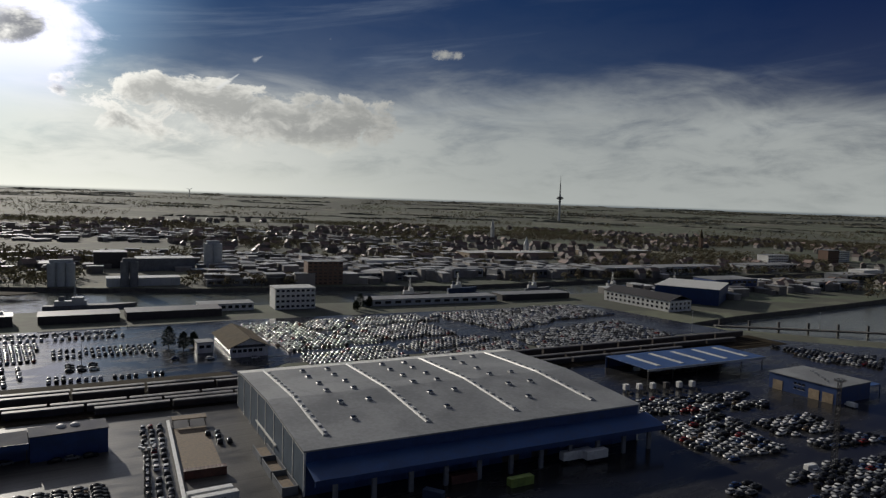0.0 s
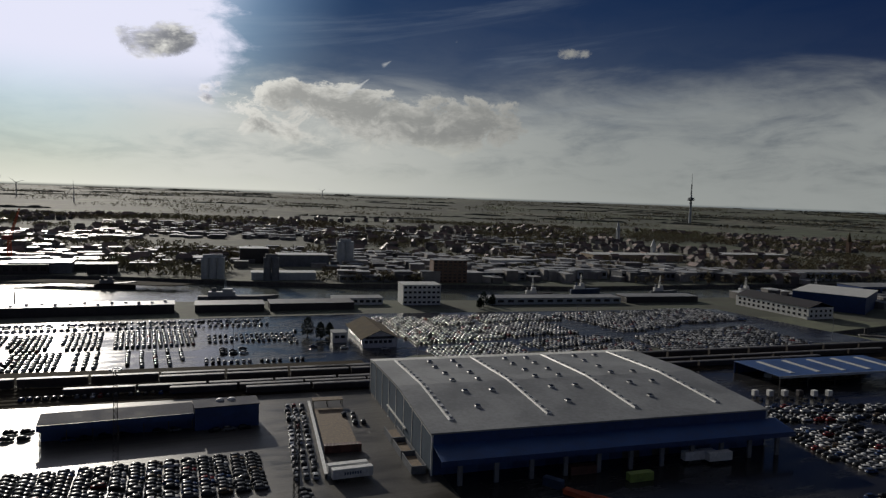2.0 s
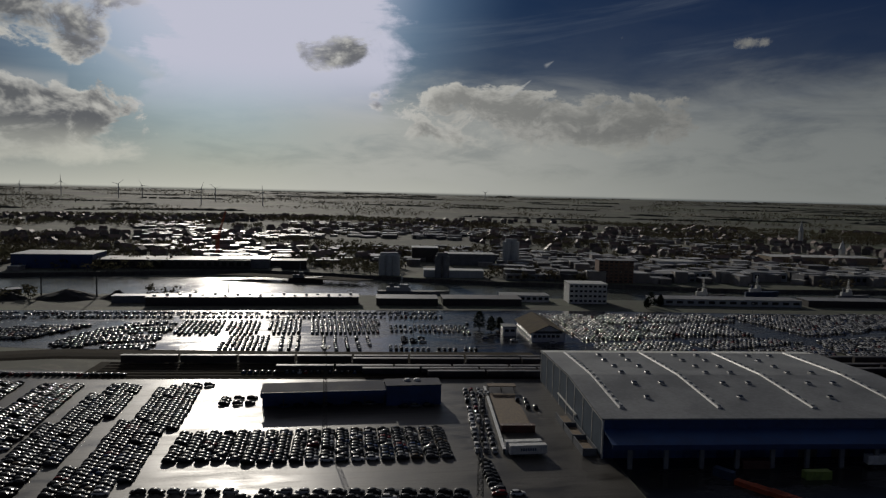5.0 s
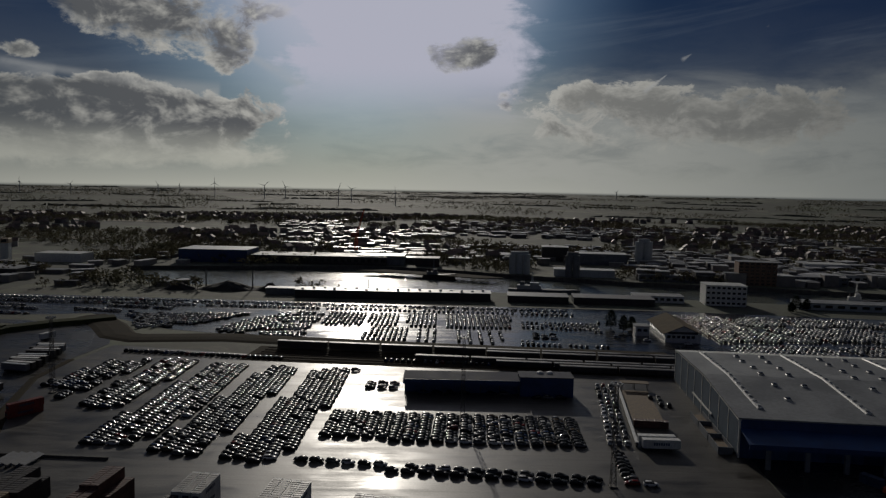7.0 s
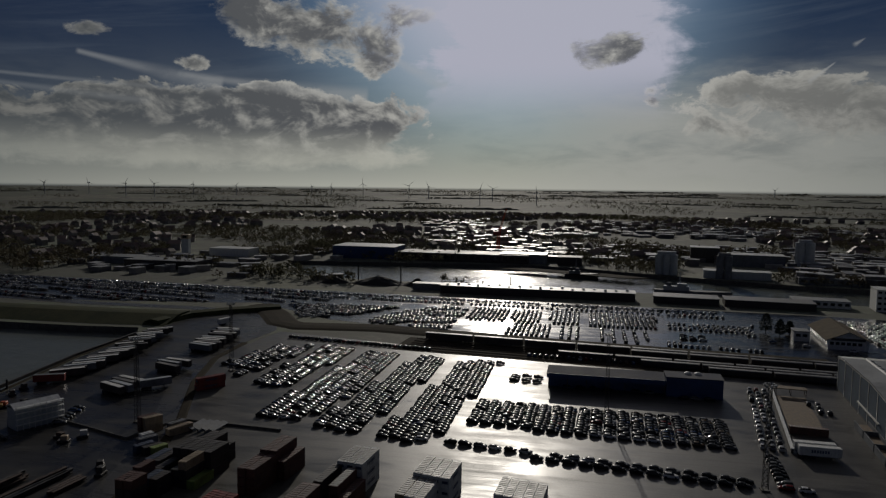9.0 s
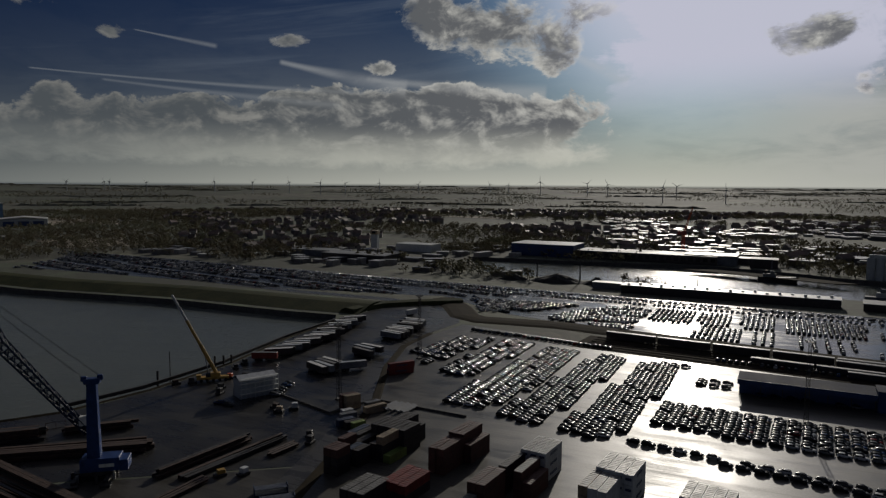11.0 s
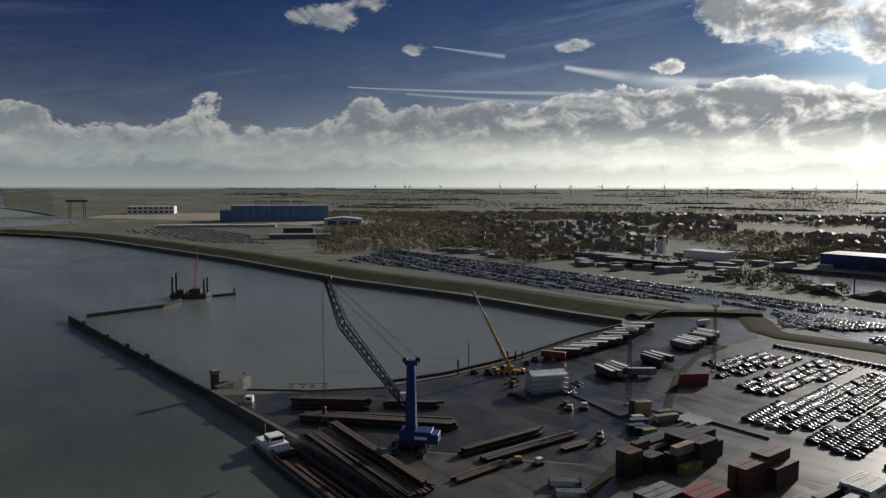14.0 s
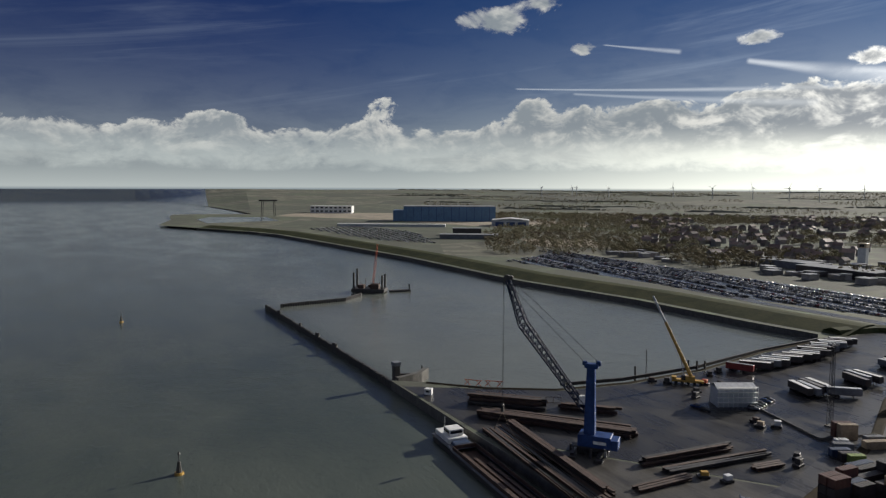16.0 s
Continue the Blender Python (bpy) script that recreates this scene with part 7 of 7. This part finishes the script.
part("wall", boxes((0, 0, 0, 80, 60, 13)), PALE_CLAD, s)
bm = bmesh.new()
gable(bm, 0, 0, 80, 60, 13, 17, 1, "y")
part("roof", bm, ROOF_PALE, s)
for i in range(3):
    part("gate", boxes((8 + 24 * i, -0.3, 0, 26 + 24 * i, 0.1, 9)), BLUE_CLAD, s)
block("dark_depot", -1075, 560, 50, 24, 12, 60, DARK_BOX, ROOF_GREY, "dark depot building behind the dike", "depot")
block("flat_hall", -1010, 500, 95, 30, 7, 58, GREY_CLAD, ROOF_GREY, "low grey hall behind the dike", "hall")
block("white_plant", -2150, 640, 130, 60, 22, 62, WHITE, ROOF_PALE, "white plant building on the far shore", "plant", 2, 9)
block("long_roof_park", -1420, 470, 230, 22, 5, 58, PALE_CLAD, ROOF_PALE, "long row of pale blade covers behind the dike", "store")
s = thing("gantry_crane", -1960, 460, 0, 60, "dark portal gantry crane on the far quay", "crane")
bm = bmesh.new()
for x in (-18, 18):
    for y in (-8, 8):
        beam(bm, (x, y, 0), (x * 0.9, y, 42), 1.0, 6)
beam(bm, (-26, 0, 44), (26, 0, 44), 2.6, 6)
part("portal", bm, DARK_STEEL, s)
slab("sand_field", [(-1700, 640), (-1250, 760), (-1150, 1000), (-2050, 1100), (-2170, 600), (-1960, 480)], SAND, "pale sandy construction ground", 0.12, cat="sand")
slab("sand_field", [(-960, 620), (-820, 560), (-760, 640), (-900, 720)], SAND, "pale sandy field strip", 0.12, cat="sand")
for k, (x, y, w_, d_) in enumerate([(-1000, 1600, 420, 60), (-600, 1750, 360, 50), (-200, 1950, 500, 60), (-1400, 1500, 300, 60), (-1500, 1300, 200, 60), (-760, 1000, 160, 40), (-650, 1060, 110, 30), (500, 2000, 300, 40), (1200, 1500, 200, 30)]):
    slab("field", [(x, y), (x + w_, y - 0.1 * w_), (x + w_ + 30, y + d_ - 0.1 * w_), (x + 20, y + d_)], GRASS if k % 2 else SAND, "pale winter field between woods", 0.2, cat="field")
slab("lagoon_quay", [(-1960, 300), (-1840, 250), (-1640, 240), (-1700, 420), (-1900, 440)], WATER, "shallow grey basin behind the far pier", 0.3, cat="water")


# ---------------------------------------------------------------- town, industry, woods: far and without number
def jumble(name, label, cat, spots, wall, roof, sizes, pitched, seed):
    """Many small buildings joined: each a walled box with pitched or flat roof."""
    r = random.Random(seed)
    V, F, M = [], [], []
    for x, y in spots:
        a = radians(r.choice((-8, -8, 82, 30)) + r.uniform(-6, 6))
        w_, d_, h_ = r.uniform(*sizes[0]), r.uniform(*sizes[1]), r.uniform(*sizes[2])
        k = len(V)
        c_, s_ = math.cos(a), math.sin(a)

        def put(px_, py_, z):
            V.append((x + px_ * c_ - py_ * s_, y + px_ * s_ + py_ * c_, z))

        for z in (0, h_):
            for px_, py_ in ((-w_, -d_), (w_, -d_), (w_, d_), (-w_, d_)):
                put(px_ / 2, py_ / 2, z)
        F += [(k, k + 1, k + 5, k + 4), (k + 1, k + 2, k + 6, k + 5), (k + 2, k + 3, k + 7, k + 6), (k + 3, k, k + 4, k + 7)]
        M += [0] * 4
        e = 0.5
        q = len(V)
        if pitched:
            rise = d_ * 0.42
            for px_, py_, z in ((-w_ / 2 - e, -d_ / 2 - e, h_ - 0.2), (w_ / 2 + e, -d_ / 2 - e, h_ - 0.2), (w_ / 2 + e, 0, h_ + rise), (-w_ / 2 - e, 0, h_ + rise), (w_ / 2 + e, d_ / 2 + e, h_ - 0.2), (-w_ / 2 - e, d_ / 2 + e, h_ - 0.2)):
                put(px_, py_, z)
            F += [(q, q + 1, q + 2, q + 3), (q + 3, q + 2, q + 4, q + 5), (q + 1, q + 4, q + 2), (q, q + 3, q + 5)]
            M += [1, 1, 0, 0]
        else:
            for z in (h_, h_ + 0.5):
                for px_, py_ in ((-w_, -d_), (w_, -d_), (w_, d_), (-w_, d_)):
                    put(px_ / 2 + 0.3 * (1 if px_ > 0 else -1), py_ / 2 + 0.3 * (1 if py_ > 0 else -1), z)
            F += [(q + 4, q + 5, q + 6, q + 7), (q, q + 1, q + 5, q + 4), (q + 1, q + 2, q + 6, q + 5), (q + 2, q + 3, q + 7, q + 6), (q + 3, q, q + 4, q + 7)]
            M += [1] * 5
    ob = mesh_object(name, V, F, [wall, roof])
    ob.data.polygons.foreach_set("material_index", M)
    return tagged(ob, label, cat, kind="stuff")


def scatter(count, seed, az0, az1, r0, r1, keep):
    """Ground points between two bearings and two distances where keep(x, y) holds."""
    r = random.Random(seed)
    out = []
    tries = 0
    while len(out) < count and tries < count * 30:
        tries += 1
        a, d = radians(r.uniform(az0, az1)), math.sqrt(r.uniform(r0 * r0, r1 * r1))
        x, y = -math.sin(a) * d, math.cos(a) * d
        if keep(x, y):
            out.append((x, y))
    return out


def dry(x, y):
    return not inside(x, y, CANAL) and not inside(x, y, BASIN) and inside(x, y, COAST)


def density(x, y, s=0.0035, o=0.0):
    return noise.noise((x * s + o, y * s, o))


def land_z(x, y):
    d = math.hypot(x, y)
    for (r0, z0), (r1, z1) in zip(rings, rings[1:]):
        if r0 <= d <= r1:
            return z0 + (z1 - z0) * (d - r0) / (r1 - r0)
    return 0.0


industry = scatter(900, 3, -34, 13, 800, 1750, lambda x, y: dry(x, y) and density(x, y, 0.004, 2) > -0.15 and y > 720)
jumble("industrial_estate", "wide estate of flat-roofed sheds and workshops", "buildings", industry, HOUSE_WALL, FLAT_ROOF, ((7, 30), (6, 17), (3, 7)), False, 4)
harbour = scatter(310, 5, -62, -16, 640, 960, lambda x, y: dry(x, y) and y > 690 - 0.12 * max(x, 0))
jumble("harbour_works", "crowded harbour works behind the fish quay", "buildings", harbour, HOUSE_WALL, FLAT_ROOF, ((8, 26), (7, 16), (4, 11)), False, 6)
yards = scatter(60, 15, 20, 52, 560, 900, lambda x, y: dry(x, y) and y > 570 and not inside(x, y, [(-760, 545), (-230, 520), (-230, 440), (-760, 400)]))
jumble("depot_sheds", "scattered depots and sheds beyond the car lots", "buildings", yards, HOUSE_WALL, FLAT_ROOF, ((8, 26), (6, 13), (3, 6)), False, 16)
town = scatter(1500, 7, -66, 48, 850, 2150, lambda x, y: dry(x, y) and density(x, y, 0.003, 9) > -0.05)
jumble("town_houses", "far town of brick houses with pitched roofs", "houses", town, HOUSE_WALL, HOUSE_ROOF, ((8, 16), (7, 11), (3.5, 9)), True, 8)
ships_yard = scatter(70, 17, -64, -46, 700, 950, lambda x, y: dry(x, y) and y > 430)
jumble("basin_sheds", "sheds and stores along the far basin", "buildings", ships_yard, HOUSE_WALL, FLAT_ROOF, ((9, 28), (7, 15), (4, 9)), False, 18)


def wood(name, label, spots, seed, mat, size, clumps=15):
    """Winter trees: short trunk and a loose crown of many small twig clumps each."""
    r = random.Random(seed)
    V, F, M = [], [], []
    for x, y in spots:
        z0 = land_z(x, y)
        h_ = r.uniform(*size)
        w_ = h_ * r.uniform(0.42, 0.66)
        k = len(V)
        for a in (0, 2.1, 4.2):
            V.append((x + 0.3 * math.cos(a), y + 0.3 * math.sin(a), z0))
        V.append((x, y, z0 + h_ * 0.75))
        F += [(k, k + 1, k + 3), (k + 1, k + 2, k + 3), (k + 2, k, k + 3)]
        M += [1] * 3
        for c in range(clumps):
            a, t_ = r.uniform(0, 6.283), r.random()
            e_ = w_ * math.sqrt(1 - (2 * t_ - 0.9) ** 2 * 0.75) * r.uniform(0.3, 1.0)
            cx, cy, cz = x + e_ * math.cos(a), y + e_ * math.sin(a), z0 + h_ * (0.28 + 0.70 * t_)
            s_ = h_ * r.uniform(0.09, 0.19)
            k = len(V)
            V.extend(((cx + r.uniform(-s_, s_), cy + r.uniform(-s_, s_), cz - s_ * 0.6), (cx + s_, cy + r.uniform(-s_, s_), cz + r.uniform(-s_, s_) * 0.6), (cx + r.uniform(-s_, s_), cy + s_, cz + r.uniform(-s_, s_) * 0.5), (cx + r.uniform(-s_, s_) * 0.5, cy - s_, cz + s_ * 0.8)))
            F += [(k, k + 1, k + 3), (k + 1, k + 2, k + 3), (k, k + 3, k + 2)]
            M += [0] * 3
    ob = mesh_object(name, V, F, [mat, BARK])
    ob.data.polygons.foreach_set("material_index", M)
    return tagged(ob, label, "trees", kind="stuff")


woods = scatter(21000, 11, -66, 60, 860, 2600, lambda x, y: dry(x, y) and density(x, y, 0.0026, 4) + 0.5 * density(x, y, 0.011, 7) > -0.10 and not (-200 < x < 700 and y < 1500 and density(x, y, 0.006, 1) < -0.02))
wood("winter_woods", "brown leafless woods and gardens between the houses", woods, 12, TWIGS, (5, 10.5), 12)
near_trees = scatter(1800, 13, -64, 62, 560, 1000, lambda x, y: dry(x, y) and density(x, y, 0.008, 3) > (0.02 if x < -240 else 0.15) and (x > -250 or y > 560) and y > 560)
wood("hedge_trees", "scattered leafless trees among the harbour yards", near_trees, 14, TWIGS, (5, 11))
far_woods = scatter(11000, 19, -68, 64, 2400, 4700, lambda x, y: density(x, y, 0.0022, 6) + 0.3 * density(x, y, 0.008, 2) > 0.05)
wood("far_woods", "dark far woods towards the skyline", far_woods, 20, TWIGS, (6, 12), 7)
def wood_belts(count, seed):
    """Long ragged belts of wood on the far plain, broken into humps, each with its depth."""
    r = random.Random(seed)
    V, F = [], []
    for _ in range(count):
        a, d = radians(r.uniform(-70, 66)), 2400 + 5600 * r.random() ** 0.8
        cx, cy = -d * math.sin(a), d * math.cos(a)
        if not dry(cx, cy) and cx < -1500 and cy < 1200:
            continue
        turn = a + r.uniform(-0.35, 0.35)
        ux, uy = math.cos(turn), math.sin(turn)
        steps, deep, tall = r.randint(14, 44), r.uniform(14, 45), r.uniform(5, 9)
        k, prev = len(V), False
        for i in range(steps):
            s_ = (i - steps / 2) * 11.0
            bend = 9 * noise.noise((s_ * 0.01, d * 0.01, 3))
            x, y = cx + ux * s_ - uy * bend, cy + uy * s_ + ux * bend
            z = land_z(x, y)
            end = min(1.0, 0.25 + 0.3 * min(i, steps - 1 - i))
            h_ = tall * end * r.uniform(0.55, 1.1)
            k = len(V)
            V += [(x + uy * deep / 2, y - ux * deep / 2, z - 1), (x + uy * deep * 0.3, y - ux * deep * 0.3, z + h_ * r.uniform(0.6, 1.0)), (x - uy * deep * 0.3, y + ux * deep * 0.3, z + h_), (x - uy * deep / 2, y + ux * deep / 2, z - 1)]
            if prev and r.random() > 0.04:
                F += [(k - 4, k, k + 1, k - 3), (k - 3, k + 1, k + 2, k - 2), (k - 2, k + 2, k + 3, k - 1)]
            prev = True
    ob = mesh_object("wood_belts", V, F, FAR_WOOD)
    return tagged(ob, "dark ragged belts of wood on the far plain", "trees", kind="stuff")


wood_belts(420, 23)
for x, y, h_ in ((112, 425, 10), (119, 432, 8), (106, 432, 12), (262, 512, 12), (272, 516, 9), (255, 505, 8)):
    t = thing("evergreen_tree", x, y, 0, 0, "dark evergreen tree by the gabled house" if x < 200 else "dark tree beside the harbour office", "tree", "yard trees")
    bm = bmesh.new()
    beam(bm, (0, 0, 0), (0, 0, h_ * 0.85), 0.3, 7, 0.06)
    for k in range(9):
        a, z = k * 2.4, h_ * (0.2 + 0.07 * k)
        beam(bm, (0, 0, z), (1.6 * math.cos(a), 1.6 * math.sin(a), z + 0.8), 0.07, 4, 0.02)
    part("trunk", bm, BARK, t)
    bm = bmesh.new()
    for k in range(1500):
        f_ = rng.random()
        rad = h_ * 0.30 * math.sqrt(max(0.05, 1 - (1.7 * f_ - 0.6) ** 2)) * rng.uniform(0.4, 1.05)
        a = rng.uniform(0, 6.283)
        c = Vector((rad * math.cos(a), rad * math.sin(a), h_ * (0.12 + 0.86 * f_)))
        s_ = rng.uniform(0.35, 0.8)
        vs = [bm.verts.new(c + Vector((rng.uniform(-s_, s_), rng.uniform(-s_, s_), rng.uniform(-s_, s_) * 0.7))) for _ in range(3)]
        bm.faces.new(vs)
    part("crown", bm, EVERGREEN, t)

# ---------------------------------------------------------------- tower and wind turbines on the skyline
s = thing("radio_tower", 0, 0, 0, 0, "slender concrete radio tower with round platforms", "tower")
tx, ty = 2850 * math.sin(radians(42.78)), 2850 * math.cos(radians(42.78))
s.matrix_world = pose(tx, ty, 0)
bm = bmesh.new()
beam(bm, (0, 0, 0), (0, 0, 118), 5.5, 14, 3.4)
part("shaft", bm, PALE_CLAD, s)
for z, r_ in ((100, 15), (106, 12), (88, 6)):
    bm = bmesh.new()
    beam(bm, (0, 0, z - 3), (0, 0, z), r_ * 0.55, 18, r_)
    beam(bm, (0, 0, z), (0, 0, z + 2.5), r_, 18, r_ * 0.9)
    part("platform", bm, GREY_CLAD, s)
bm = bmesh.new()
lattice(bm, (0, 0, 118), (0, 0, 160), 4.0, 2.0, 10, 0.5)
beam(bm, (0, 0, 160), (0, 0, 198), 1.0, 6, 0.4)
part("antenna_mast", bm, GREY_CLAD, s)


def turbine_at(az_, d_, hub, turn, k):
    a = radians(az_)
    x, y = -math.sin(a) * d_, math.cos(a) * d_
    t = thing("wind_turbine", x, y, land_z(x, y) - 2, 0, "white three-bladed wind turbine on the skyline", "wind turbine", "skyline turbines")
    bm = bmesh.new()
    beam(bm, (0, 0, 0), (0, 0, hub), 2.2, 10, 1.3)
    part("tower", bm, TURBINE, t)
    part("nacelle", boxes((-2, -5, hub - 1.8, 2, 5, hub + 1.8)), TURBINE, t, bevel=0.3)
    for i in range(3):
        b = radians(turn + 120 * i)
        bm = bmesh.new()
        beam(bm, (0, -5.6, hub), (hub * 0.52 * math.sin(b), -5.6, hub + hub * 0.52 * math.cos(b)), 1.3, 5, 0.25)
        part("blade", bm, TURBINE, t)


for k, (az_, d_, hub) in enumerate([(18.11, 3600, 70), (14.37, 3500, 66), (12.76, 3500, 62), (8.57, 3000, 66), (7.53, 3400, 60), (3.97, 3000, 58), (28.04, 3700, 50), (22.18, 3900, 46), (20.66, 3900, 44), (54.3, 3900, 48), (51.86, 3900, 48), (51.5, 4000, 46), (49.0, 3800, 50), (44.12, 3800, 54), (41.25, 3700, 56), (38.43, 3700, 58), (35.98, 3500, 62), (34.01, 3500, 62), (31.2, 3900, 50), (-13.8, 4200, 44)]):
    turbine_at(az_, d_, hub, (k * 47) % 120, k)
# church spire and water tower in the town
for az_, d_, h_, lab in ((-37.4, 1500, 46, "pale church spire in the town"), (-40.0, 1150, 30, "slim pale spire in the town"), (-53.2, 1500, 44, "brick water tower in the town")):
    a = radians(az_)
    s = thing("town_tower", -math.sin(a) * d_, math.cos(a) * d_, 0, 0, lab, "tower", "town towers")
    part("shaft", boxes((-3, -3, 0, 3, 3, h_ * 0.6)), BRICK if "brick" in lab else PALE_CLAD, s)
    bm = bmesh.new()
    beam(bm, (0, 0, h_ * 0.6), (0, 0, h_), 4.4, 8, 0.3)
    part("spire", bm, PALE_CLAD if "pale" in lab else TILE_ROOF, s)
